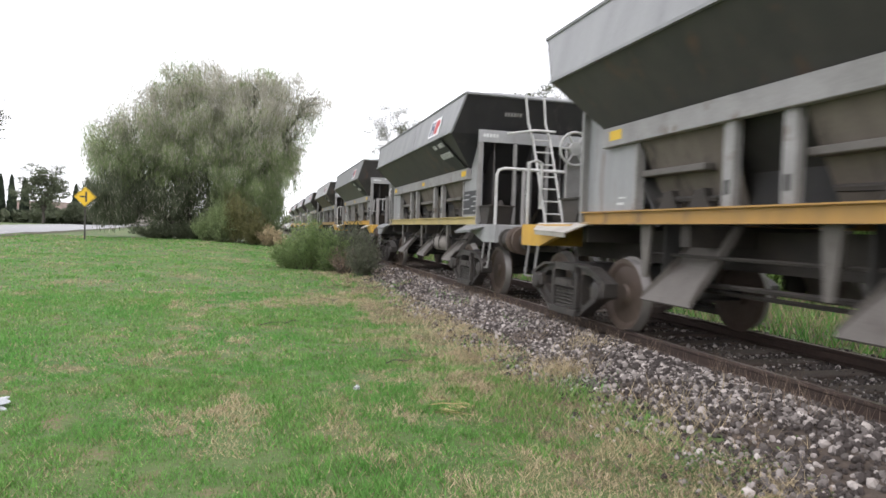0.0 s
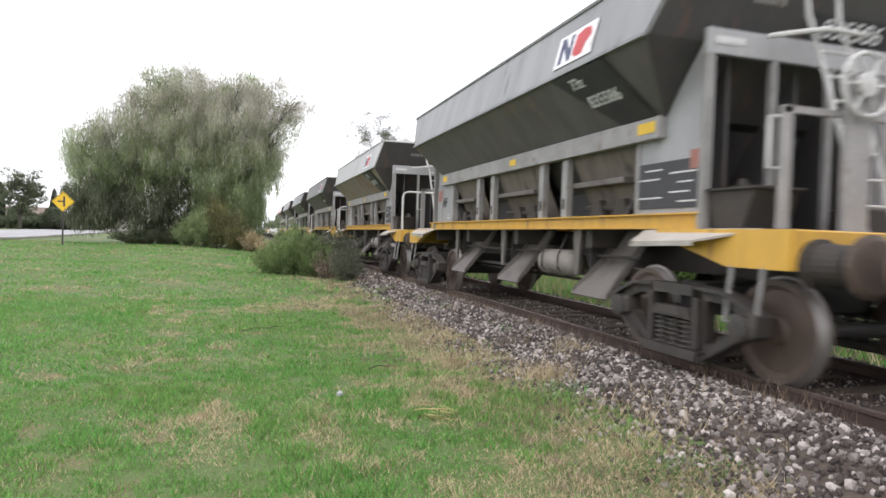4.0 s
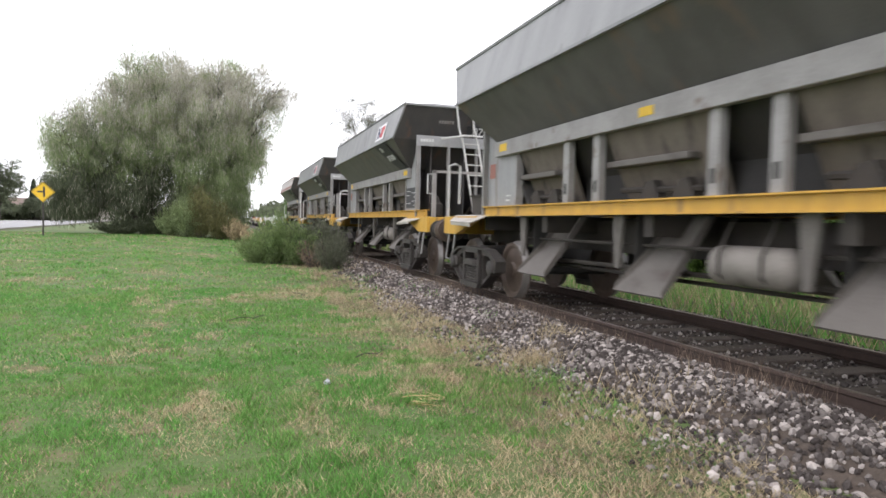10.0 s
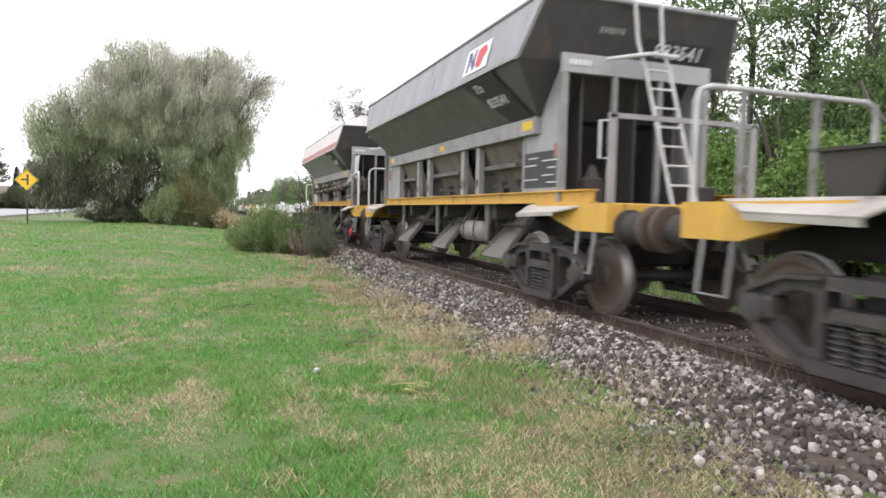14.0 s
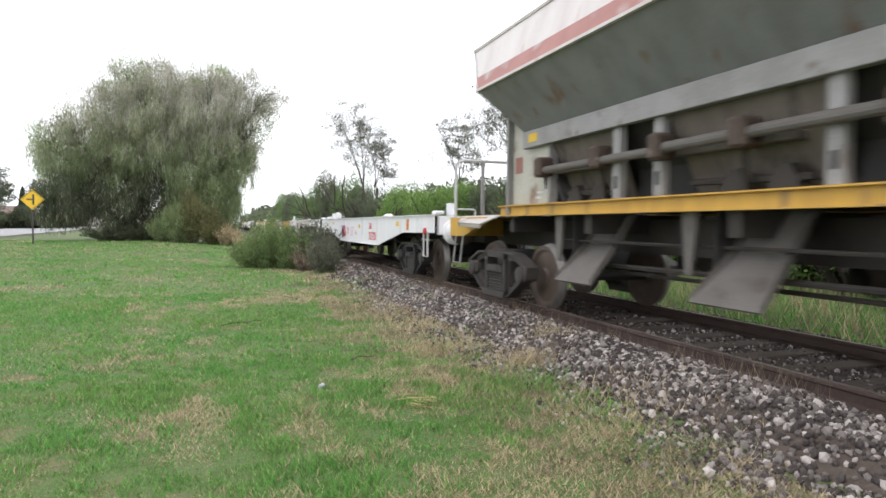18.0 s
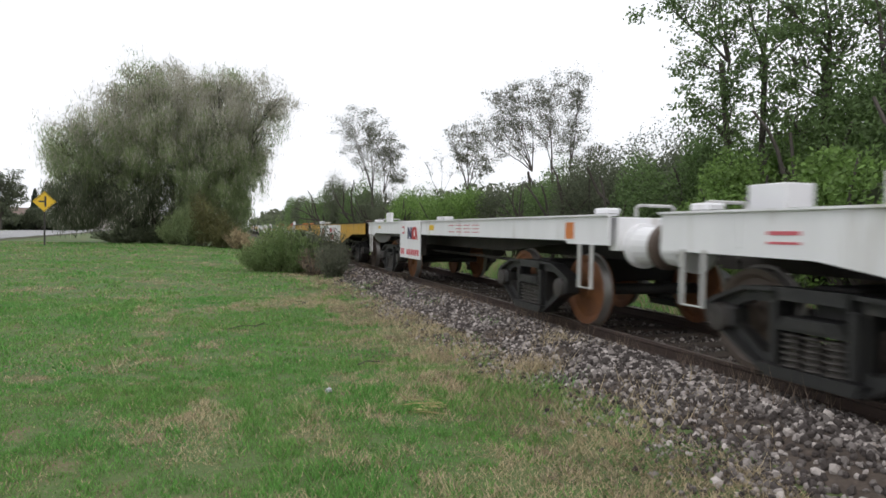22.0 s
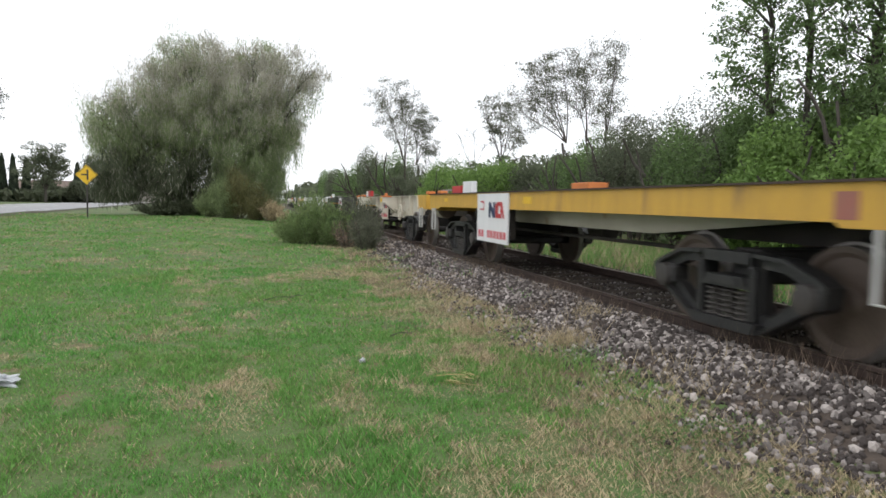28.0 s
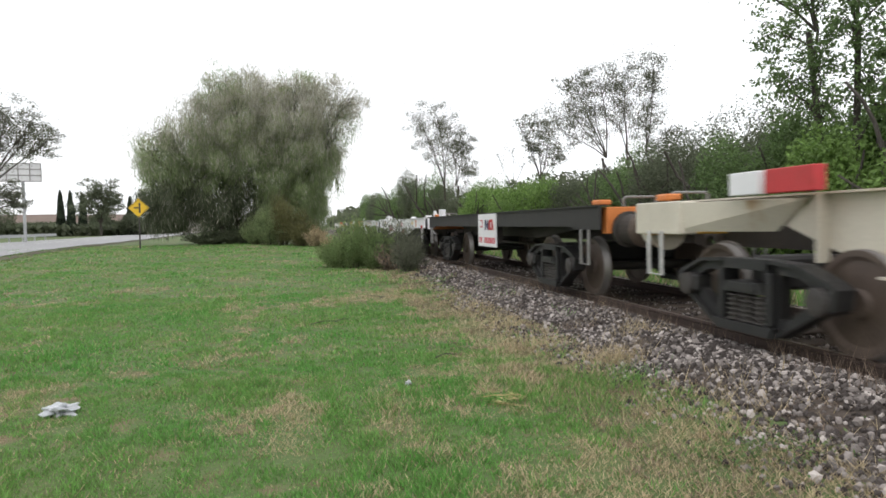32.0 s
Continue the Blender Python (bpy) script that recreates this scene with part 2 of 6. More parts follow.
M["leaf_green"] = leaf_material("leaf_green", (0.14, 0.215, 0.078), (0.1, 0.16, 0.06), 0.35, 0.45, 0.45)
M["leaf_bright"] = leaf_material("leaf_bright", (0.18, 0.29, 0.075), (0.125, 0.21, 0.058), 0.5, 0.4, 0.4)
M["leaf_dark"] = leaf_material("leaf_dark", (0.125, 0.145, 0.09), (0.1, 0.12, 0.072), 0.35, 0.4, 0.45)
M["leaf_yellow"] = leaf_material("leaf_yellow", (0.165, 0.16, 0.065), (0.12, 0.13, 0.055), 0.5, 0.4)
M["cypress"] = material("cypress", (0.025, 0.04, 0.02), (0.02, 0.03, 0.017), 2, 0.85, 0, 0.4, 20, 0.2, island=0.3)
M["house_wall"] = material("house_wall", (0.7, 0.66, 0.6), (0.6, 0.55, 0.5), 1, 0.8, 0, 0.1, 30, 0.1)
M["roof_tile"] = material("roof_tile", (0.19, 0.14, 0.115), (0.15, 0.115, 0.095), 1.5, 0.8, 0, 0.3, 20, 0.2)
M["galvanised"] = material("galvanised", (0.45, 0.46, 0.47), (0.38, 0.39, 0.4), 3, 0.45, 0.5, 0, 40, 0.1)
M["plastic_white"] = material("plastic_white", (0.5, 0.52, 0.55), (0.36, 0.38, 0.4), 12, 0.3, 0, 0, 40, 0.1)
M["glass_dark"] = material("glass_dark", (0.03, 0.035, 0.04), None, 3, 0.1, 0, 0, 40, 0.05)

# ---------------------------------------------------------------- mesh helpers


def part(name, bm, mat, parent=None, label="", smooth=False):
    me = bpy.data.meshes.new(name)
    bm.to_mesh(me)
    bm.free()
    if smooth:
        me.polygons.foreach_set("use_smooth", [True] * len(me.polygons))
    me.materials.append(M[mat])
    ob = new(name, me)
    ob.parent = parent
    return tagged(ob, label=label)


def like(ob, parent, m=None):
    """Another object on the same mesh."""
    o = new(ob.name.split(".")[0], ob.data)
    o.parent = parent
    if "label" in ob:
        o["label"] = ob["label"]
    if m is not None:
        o.matrix_basis = m
    return o


def box(bm, x0, x1, y0, y1, z0, z1, bevel=0.0):
    r = bmesh.ops.create_cube(bm, size=1.0, matrix=Matrix.Translation(((x0 + x1) / 2, (y0 + y1) / 2, (z0 + z1) / 2)) @ Matrix.Diagonal((x1 - x0, y1 - y0, z1 - z0, 1)))
    if bevel:
        edges = list({e for v in r["verts"] for e in v.link_edges})
        bmesh.ops.bevel(bm, geom=edges, offset=bevel, segments=1, affect="EDGES")
    return bm


def prism(bm, outline, a, b, axis="x"):
    """Extrudes a closed outline of (u, v) between a and b along an axis. x: (y, z); y: (x, z); z: (x, y)."""
    def at(u, v, w):
        return {"x": (w, u, v), "y": (u, w, v), "z": (u, v, w)}[axis]
    va = [bm.verts.new(at(u, v, a)) for u, v in outline]
    vb = [bm.verts.new(at(u, v, b)) for u, v in outline]
    n = len(outline)
    fs = [bm.faces.new(va), bm.faces.new(vb[::-1])]
    for i in range(n):
        fs.append(bm.faces.new((va[i], vb[i], vb[(i + 1) % n], va[(i + 1) % n])))
    bmesh.ops.recalc_face_normals(bm, faces=fs)
    return bm


def plate(bm, corners, thick):
    """A flat plate through the given corners, thickened along its normal."""
    c = [Vector(p) for p in corners]
    nrm = (c[1] - c[0]).cross(c[2] - c[0]).normalized() * thick
    va, vb = [bm.verts.new(p) for p in c], [bm.verts.new(p + nrm) for p in c]
    n = len(c)
    fs = [bm.faces.new(va), bm.faces.new(vb[::-1])]
    for i in range(n):
        fs.append(bm.faces.new((va[i], vb[i], vb[(i + 1) % n], va[(i + 1) % n])))
    bmesh.ops.recalc_face_normals(bm, faces=fs)
    return bm


def tube(bm, points, r0, r1=None, n=8):
    """A round bar along points, from radius r0 to r1."""
    r1 = r0 if r1 is None else r1
    pts = [Vector(p) for p in points]
    rings, side = [], None
    for i, p in enumerate(pts):
        d = (pts[min(i + 1, len(pts) - 1)] - pts[max(i - 1, 0)]).normalized()
        if side is None:
            side = d.orthogonal().normalized()
        side = (side - d * side.dot(d)).normalized()
        up = d.cross(side)
        r = r0 + (r1 - r0) * i / (len(pts) - 1)
        rings.append([bm.verts.new(p + (side * math.cos(2 * math.pi * k / n) + up * math.sin(2 * math.pi * k / n)) * r) for k in range(n)])
    for a, b in zip(rings, rings[1:]):
        for k in range(n):
            bm.faces.new((a[k], a[(k + 1) % n], b[(k + 1) % n], b[k]))
    bm.faces.new(rings[0][::-1])
    bm.faces.new(rings[-1])
    return bm


def lathe(bm, profile, n=32, axis="x"):
    """Turns a profile of (along, radius) round an axis."""
    rings = []
    for a, r in profile:
        ring = []
        for k in range(n):
            c, s = math.cos(2 * math.pi * k / n) * r, math.sin(2 * math.pi * k / n) * r
            ring.append(bm.verts.new({"x": (a, c, s), "y": (c, a, s), "z": (c, s, a)}[axis]))
        rings.append(ring)
    fs = []
    for p, q in zip(rings, rings[1:]):
        for k in range(n):
            fs.append(bm.faces.new((p[k], p[(k + 1) % n], q[(k + 1) % n], q[k])))
    fs += [bm.faces.new(rings[0]), bm.faces.new(rings[-1][::-1])]
    bmesh.ops.recalc_face_normals(bm, faces=fs)
    return bm


def B():
    return bmesh.new()


def ring_prism(bm, outer, inner, a, b):
    """A frame in the (y, z) plane between two outlines of equal count, extruded from x = a to b."""
    n = len(outer)
    oa, ob_ = [bm.verts.new((a, *p)) for p in outer], [bm.verts.new((b, *p)) for p in outer]
    ia, ib = [bm.verts.new((a, *p)) for p in inner], [bm.verts.new((b, *p)) for p in inner]
    fs = []
    for i in range(n):
        j = (i + 1) % n
        for q in ((oa[i], oa[j], ia[j], ia[i]), (ob_[j], ob_[i], ib[i], ib[j]), (oa[j], oa[i], ob_[i], ob_[j]), (ia[i], ia[j], ib[j], ib[i])):
            fs.append(bm.faces.new(q))
    bmesh.ops.recalc_face_normals(bm, faces=fs)
    return bm


def thing(name, label, category, group="", m=None):
    ob = tagged(new(name), label=label, category=category, group=group)
    if m is not None:
        ob.matrix_basis = m
    return ob


def words(text, size, mat, parent, m, name="lettering"):
    """Lettering in the built-in font as a thin mesh. It reads along its own x."""
    cu = bpy.data.curves.new("lettering", "FONT")
    cu.body, cu.size, cu.extrude, cu.align_x, cu.align_y, cu.offset = text, size, 0.003, "CENTER", "CENTER", 0.012 * size
    tmp = bpy.data.objects.new("lettering", cu)
    me = bpy.data.meshes.new_from_object(tmp)
    bpy.data.objects.remove(tmp)
    bpy.data.curves.remove(cu)
    me.materials.append(M[mat])
    ob = new(name, me)
    ob.parent, ob.matrix_basis = parent, m
    return ob


# ---------------------------------------------------------------- ground, track, road
RAIL_Z, TRACK_X = 0.362, 5.344


def smooth(v):
    v = min(1.0, max(0.0, v))
    return v * v * (3 - 2 * v)


def ground_z(x, y):
    rise = 0.42 * smooth((y - 13) / 32) * smooth((4.5 - x) / 9)
    bank = 0.10 * smooth((x - 2.2) / 1.2)
    return rise + bank + 0.05 * noise.noise(Vector((x * 0.35, y * 0.35, 3.1))) * smooth((2.8 - x) / 0.8 + 0.2) + 0.015 * noise.noise(Vector((x * 1.7, y * 1.7, 7.7)))


def axis_steps(stops):
    out = []
    for a, b, step in stops:
        out += list(np.arange(a, b, step))
    return out + [stops[-1][1]]


def sheet(name, xs, ys, height, mat):
    verts = [(x, y, height(x, y)) for y in ys for x in xs]
    n = len(xs)
    faces = [(j * n + i, j * n + i + 1, (j + 1) * n + i + 1, (j + 1) * n + i) for j in range(len(ys) - 1) for i in range(n - 1)]
    me = bpy.data.meshes.new(name)
    me.from_pydata(verts, [], faces)
    me.polygons.foreach_set("use_smooth", [True] * len(faces))
    me.materials.append(M[mat])
    return new(name, me)


ground = sheet("ground", axis_steps([(-2500, -300, 550), (-300, -60, 40), (-60, -14, 4), (-14, 9, 0.3), (9, 60, 4), (60, 300, 40), (300, 2500, 550)]),
               axis_steps([(-600, -40, 80), (-40, 0, 5), (0, 30, 0.3), (30, 80, 2), (80, 300, 20), (300, 3000, 450)]), ground_z, "ground")
tagged(ground, "mown green grass ground with dry yellow patches", "ground", kind="structure")


def ballast_z(x, y):
    d = abs(x - TRACK_X)
    z = 0.188 + 0.087 * smooth((d - 0.95) / 0.25) - 0.33 * smooth((d - 1.3) / 1.35)
    return z + 0.02 * noise.noise(Vector((x * 3, y * 3, 0.5))) + 0.012 * noise.noise(Vector((x * 9, y * 9, 4.5)))


ballast = sheet("ballast_bed", axis_steps([(2.45, 8.15, 0.1)]), axis_steps([(-30, 1, 2), (1, 26, 0.12), (26, 60, 0.6), (60, 320, 10)]), ballast_z, "ballast")
tagged(ballast, "grey crushed stone ballast bed under the track", "ballast", kind="structure")

track = tagged(new("railway_track"), "rusty broad gauge railway track on old sleepers", "track", kind="structure")
RAIL_OUTLINE = ((-0.065, 0), (0.065, 0), (0.065, 0.012), (0.012, 0.03), (0.01, 0.1), (0.034, 0.115), (0.034, 0.138), (0.026, 0.145), (-0.026, 0.145), (-0.034, 0.138), (-0.034, 0.115), (-0.01, 0.1), (-0.012, 0.03), (-0.065, 0.012))
for side in (-1, 1):
    r = part("rail", prism(B(), [(u, v) for u, v in RAIL_OUTLINE], -30, 320, "y"), "rail_steel", track, "brown rusty steel rail")
    r.location = (TRACK_X + side * 0.873, 0, RAIL_Z - 0.145)
    h = part("rail_head", box(B(), -0.024, 0.024, -30, 320, 0, 0.003), "rail_head", r, "worn running surface")
    h.location = (0, 0, 0.1452)
sleeper = None
for i in range(100):
    y = -4 + i * 0.62
    if sleeper is None:
        sleeper = part("sleeper", box(B(), -1.3, 1.3, -0.12, 0.12, -0.14, 0, 0.012), "sleeper_wood", track, "weathered grey-brown wooden sleeper")
    ob = sleeper if i == 0 else like(sleeper, track)
    ob.matrix_basis = pose(TRACK_X + random.uniform(-0.04, 0.04), y + random.uniform(-0.03, 0.03), RAIL_Z - 0.147 + random.uniform(-0.006, 0.004), 0, 0, random.uniform(-0.8, 0.8))

far_verge = sheet("track_verge", axis_steps([(8.05, 13.0, 0.35)]), axis_steps([(-20, 60, 1.0), (60, 200, 10)]), lambda x, y: ground_z(x, y) + 0.02, "verge")
tagged(far_verge, "rough brown earth and scrub beyond the track", "verge", kind="structure")

# The road to the left, almost parallel to the track.


def road_strip(name, offset0, offset1, lift, mat):
    verts, faces = [], []
    ys = axis_steps([(-60, 20, 10), (20, 100, 2.5), (100, 400, 25)])
    for y in ys:
        cx = -13.2 - 0.055 * y - 0.00016 * y * y
        for o in (offset0, offset1):
            verts.append((cx - o, y, ground_z(cx - o, y) + lift))
    for j in range(len(ys) - 1):
        faces.append((2 * j, 2 * j + 1, 2 * j + 3, 2 * j + 2))
    me = bpy.data.meshes.new(name)
    me.from_pydata(verts, [], faces)
    me.materials.append(M[mat])
    return new(name, me)


tagged(road_strip("road", -0.8, 11.0, 0.06, "asphalt"), "pale grey two-lane asphalt road beside the grass", "road", kind="structure")
tagged(road_strip("road_verge", -1.8, -0.8, 0.03, "verge"), "dusty strip of earth along the road edge", "verge", kind="structure")
for o in (0.25, 5.4, 10.6):
    tagged(road_strip("road_line", o, o + 0.12, 0.066, "mark_white"), "worn white painted line on the asphalt", "road marking", kind="structure")


# ---------------------------------------------------------------- railway wagons
# Each wagon stands at the origin: front headstock at y = 0, rail top at z = 0, the body reaches along +y.
WHEEL_R = 0.457
WHEELSETS = []
HALF_BASE = 0.925


def wheel_mesh(mat):
    bm = lathe(B(), [(-0.02, 0.05), (-0.02, 0.12), (0.03, 0.13), (0.045, 0.36), (0.0, 0.40), (0.0, 0.45), (0.10, 0.46), (0.105, 0.485), (0.13, 0.485), (0.135, 0.40), (0.09, 0.37), (0.08, 0.13), (0.13, 0.12), (0.13, 0.05)], 40)
    me = bpy.data.meshes.new("wheel")
    bm.to_mesh(me)
    bm.free()
    me.polygons.foreach_set("use_smooth", [abs(p.normal.x) < 0.98 for p in me.polygons])
    me.materials.append(M[mat])
    me.materials.append(M["tread_steel"])
    for p in me.polygons:
        r = math.hypot(p.center.y, p.center.z)
        if 0.44 < r < 0.475 and 0.01 < p.center.x < 0.103:
            p.material_index = 1
    return me


def mark_mesh():
    """Bolts and a cast mark on the wheel plate, so that its turning shows."""
    bm = B()
    for k in range(6):
        a = k * math.pi / 3
        bmesh.ops.create_cube(bm, size=0.03, matrix=Matrix.Translation((-0.005, 0.22 * math.cos(a), 0.22 * math.sin(a))))
    box(bm, 0.0, 0.02, -0.05, 0.05, 0.29, 0.33)
    me = bpy.data.meshes.new("wheel_bolts")
    bm.to_mesh(me)
    bm.free()
    me.materials.append(M["bogie_steel"])
    return me


WHEEL_MESH = {k: wheel_mesh(k) for k in ("wheel_steel", "wheel_rust")}
BOLT_MESH = mark_mesh()


def side_frame_mesh(mat):
    """Cast three-piece bogie side: hollow triangular ends with raised rims, a spring nest between the columns."""
    bm = B()
    for s in (-1, 1):
        outer = [(0.33, 0.80), (0.74, 0.78), (1.08, 0.66), (1.2, 0.6), (1.17, 0.43), (1.0, 0.38), (0.46, 0.1), (0.33, 0.1)]
        inner = [(0.45, 0.67), (0.68, 0.66), (0.86, 0.595), (0.9, 0.55), (0.88, 0.49), (0.82, 0.44), (0.52, 0.25), (0.45, 0.27)]
        mid_ = [((a[0] * 0.72 + b[0] * 0.28), (a[1] * 0.72 + b[1] * 0.28)) for a, b in zip(outer, inner)]
        ring_prism(bm, [(s * y * 0.93, z) for y, z in outer], [(s * y * 0.93, z) for y, z in inner], -0.05, 0.07)
        ring_prism(bm, [(s * y * 0.93, z) for y, z in outer], [(s * y * 0.93, z) for y, z in mid_], -0.115, -0.048)
        box(bm, -0.12, 0.1, s * 0.925 - 0.15, s * 0.925 + 0.15, 0.4, 0.6, 0.03)
        box(bm, -0.125, -0.045, s * 0.345 - 0.03, s * 0.345 + 0.03, 0.2, 0.68, 0.012)
    prism(bm, [(-0.34, 0.7), (0.34, 0.7), (0.34, 0.8), (-0.34, 0.8)], -0.115, 0.07)
    prism(bm, [(-0.4, 0.1), (0.4, 0.1), (0.44, 0.19), (-0.44, 0.19)], -0.15, 0.15)
    prism(bm, [(-0.29, 0.475), (0.29, 0.475), (0.24, 0.58), (-0.24, 0.58)], -0.13, 0.15)
    prism(bm, [(-0.2, 0.5), (0.2, 0.5), (0.17, 0.57), (-0.17, 0.57)], -0.15, -0.128)
    me = bpy.data.meshes.new("side_frame")
    bm.to_mesh(me)
    bm.free()
    me.materials.append(M[mat])
    return me


def spring_mesh():
    prof = []
    for k in range(6):
        z = 0.19 + k * 0.047
        prof += [(z, 0.05), (z + 0.007, 0.078), (z + 0.014, 0.086), (z + 0.021, 0.078), (z + 0.028, 0.05)]
    bm = lathe(B(), prof, 12, "z")
    me = bpy.data.meshes.new("coil_spring")
    bm.to_mesh(me)
    bm.free()
    me.materials.append(M["spring_steel"])
    return me


def box_mesh():
    bm = lathe(B(), [(-0.16, 0.06), (-0.15, 0.115), (-0.1, 0.125), (0.05, 0.125), (0.07, 0.1)], 16)
    me = bpy.data.meshes.new("axle_box")
    bm.to_mesh(me)
    bm.free()
    me.materials.append(M["bogie_steel"])
    return me


FRAME_MESH = {k: side_frame_mesh(k) for k in ("bogie_steel", "bogie_black")}
SPRING_MESH, AXLE_BOX_MESH = spring_mesh(), box_mesh()
AXLE_MESH = None


def child(name, me, parent, m=None, label=""):
    ob = new(name, me)
    ob.parent = parent
    if m is not None:
        ob.matrix_basis = m
    return tagged(ob, label=label)


def bogie(wagon, y, wheel="wheel_steel", frame_mat="bogie_steel", half=HALF_BASE, cap=None):
    global AXLE_MESH
    for s in (-1, 1):
        fr = child("side_frame", FRAME_MESH[frame_mat], wagon, pose(s * 1.19, y, 0.0, 0, 0, 0 if s < 0 else 180), "cast steel bogie side frame")
        for dx, dy in ((-0.05, -0.19), (-0.05, 0), (-0.05, 0.19)):
            child("coil_spring", SPRING_MESH, fr, pose(dx, dy, 0))
        for e in (-1, 1):
            b = child("axle_box", AXLE_BOX_MESH, fr, pose(0, e * half, WHEEL_R + 0.03))
            if cap and s < 0 and e < 0:
                b.data = b.data.copy()
                b.data.materials[0] = M[cap]
                tagged(b, label="painted axle box cover")
    part("bolster", box(B(), -1.08, 1.08, y - 0.2, y + 0.2, 0.5, 0.82, 0.03), "black_steel", wagon)
    for e in (-1, 1):
        if AXLE_MESH is None:
            bm = tube(B(), [(-0.95, 0, 0), (0.95, 0, 0)], 0.075, n=12)
            AXLE_MESH = bpy.data.meshes.new("wheelset")
            bm.to_mesh(AXLE_MESH)
            bm.free()
            AXLE_MESH.materials.append(M["black_steel"])
        ws = child("wheelset", AXLE_MESH, wagon, pose(0, y + e * half, WHEEL_R))
        for s in (-1, 1):
            w = child("wheel", WHEEL_MESH[wheel], ws, pose(s * 0.935, 0, 0, 0, 0, 0 if s < 0 else 180), "rusty steel wheel" if wheel == "wheel_rust" else "brown dusty steel wheel")
        WHEELSETS.append((ws, y + e * half))


BUFFER_BM = {}


def buffer(wagon, x, y, out, shell, head="wheel_steel", r=0.17):
    """A round buffer: a shell on the headstock and a dished head. out: -1 to the front, 1 to the rear."""
    key = (shell, out, r)
    if key not in BUFFER_BM:
        bm = lathe(B(), [(0, r * 1.2), (out * 0.06, r * 1.2), (out * 0.07, r), (out * 0.34, r * 0.92), (out * 0.35, r * 0.5), (out * 0.45, r * 0.5)], 20, "y")
        a = bpy.data.meshes.new("buffer")
        bm.to_mesh(a)
        bm.free()
        a.materials.append(M[shell])
        bm = lathe(B(), [(out * 0.44, 0.1), (out * 0.45, 0.24), (out * 0.49, 0.245), (out * 0.51, 0.2), (out * 0.515, 0.05)], 24, "y")
        c = bpy.data.meshes.new("buffer_head")
        bm.to_mesh(c)
        bm.free()
        c.materials.append(M[head])
        BUFFER_BM[key] = (a, c)
    a, c = BUFFER_BM[key]
    b = child("buffer", a, wagon, pose(x, y, 1.06))
    child("buffer_head", c, b)


def coupler(wagon, y, out):
    bm = tube(B(), [(0, y, 1.0), (0, y + out * 0.3, 1.0), (0, y + out * 0.42, 0.93), (0, y + out * 0.5, 0.98)], 0.06, 0.045, 8)
    for k in range(3):
        box(bm, -0.05, 0.05, y + out * (0.2 + 0.09 * k) - 0.03, y + out * (0.2 + 0.09 * k) + 0.03, 0.82, 0.97)
    part("coupling", bm, "under_steel", wagon, "greasy steel screw coupling")
    bm = tube(B(), [(0.35, y, 0.95), (0.37, y + out * 0.15, 0.7), (0.36, y + out * 0.35, 0.55), (0.3, y + out * 0.5, 0.6)], 0.022, n=6)
    part("brake_hose", bm, "black_steel", wagon, "black rubber brake hose")


def step_iron(wagon, x, y, z0, z1, w, mat, lean=0.0):
    bm = tube(B(), [(x, y, z1), (x - lean, y, z0), (x - lean, y + w, z0), (x, y + w, z1)], 0.022, n=6)
    part("step", bm, mat, wagon, "bent steel bar step")


def bars(wagon, mat, x, spots, thick=0.004, name="marking"):
    """Unreadable writing as plain bars on the side: spots of (y0, y1, z0, z1)."""
    for y0, y1, z0, z1 in spots:
        part(name, box(B(), x - thick, x, y0, y1, z0, z1), mat, wagon)


def emblem(wagon, x, y, z, w, h, lean=0.0, back=True):
    """The owner's mark as plain shapes in its colours: a navy block and a red block on white, on the near side."""
    holder = part("emblem_panel", box(B(), x - 0.004, x, y - w / 2, y + w / 2, z - h / 2, z + h / 2), "white_paint", wagon, "white panel with navy and red shapes") if back else wagon
    # seen from the near side, y runs to the left
    for mat, outline in (("navy_paint", [(0.46, -0.4), (0.36, -0.4), (0.36, 0.05), (0.2, -0.4), (0.08, -0.4), (0.08, 0.4), (0.18, 0.4), (0.18, -0.05), (0.36, 0.4), (0.46, 0.4)]),
                         ("red_paint", [(0.05, -0.4), (0.05, 0.2), (-0.05, 0.4), (-0.22, 0.4), (-0.22, 0.22), (-0.1, 0.2), (-0.1, -0.2), (-0.22, -0.2), (-0.22, -0.4)]),
                         ("red_paint", [(-0.24, -0.4), (-0.24, 0.4), (-0.32, 0.4), (-0.46, -0.4), (-0.38, -0.4), (-0.34, -0.15), (-0.3, -0.15), (-0.3, -0.4)])):
        part("emblem_shape", prism(B(), [(y + u * w * 0.95, z + t * h * 0.95) for u, t in outline], x - 0.009, x - 0.0045), mat, holder)


def ring_bar(bm, radius, r, n=24):
    """A round bar bent into a closed ring that stands across y."""
    rings = []
    for k in range(n):
        a = 2 * math.pi * k / n
        c = Vector((math.cos(a), 0, math.sin(a)))
        rings.append([bm.verts.new(c * (radius + r * math.cos(b * math.pi / 3)) + Vector((0, r * math.sin(b * math.pi / 3), 0))) for b in range(6)])
    for k in range(n):
        p, q = rings[k], rings[(k + 1) % n]
        for b in range(6):
            bm.faces.new((p[b], p[(b + 1) % 6], q[(b + 1) % 6], q[b]))
    return bm


def slope_words(text, size, mat, parent, at, up):
    """Lettering on the sloping near side: reads towards -y, its upright along up."""
    u, v = Vector((0, -1, 0)), Vector(up).normalized()
    n = u.cross(v)
    m = Matrix((u, v, n)).transposed().to_4x4()
    m.translation = Vector(at) + n * 0.006
    return words(text, size, mat, parent, m)


FRONT_AXLE, BOGIE_GAP = 1.5, 9.18
REAR_AXLE = FRONT_AXLE + BOGIE_GAP


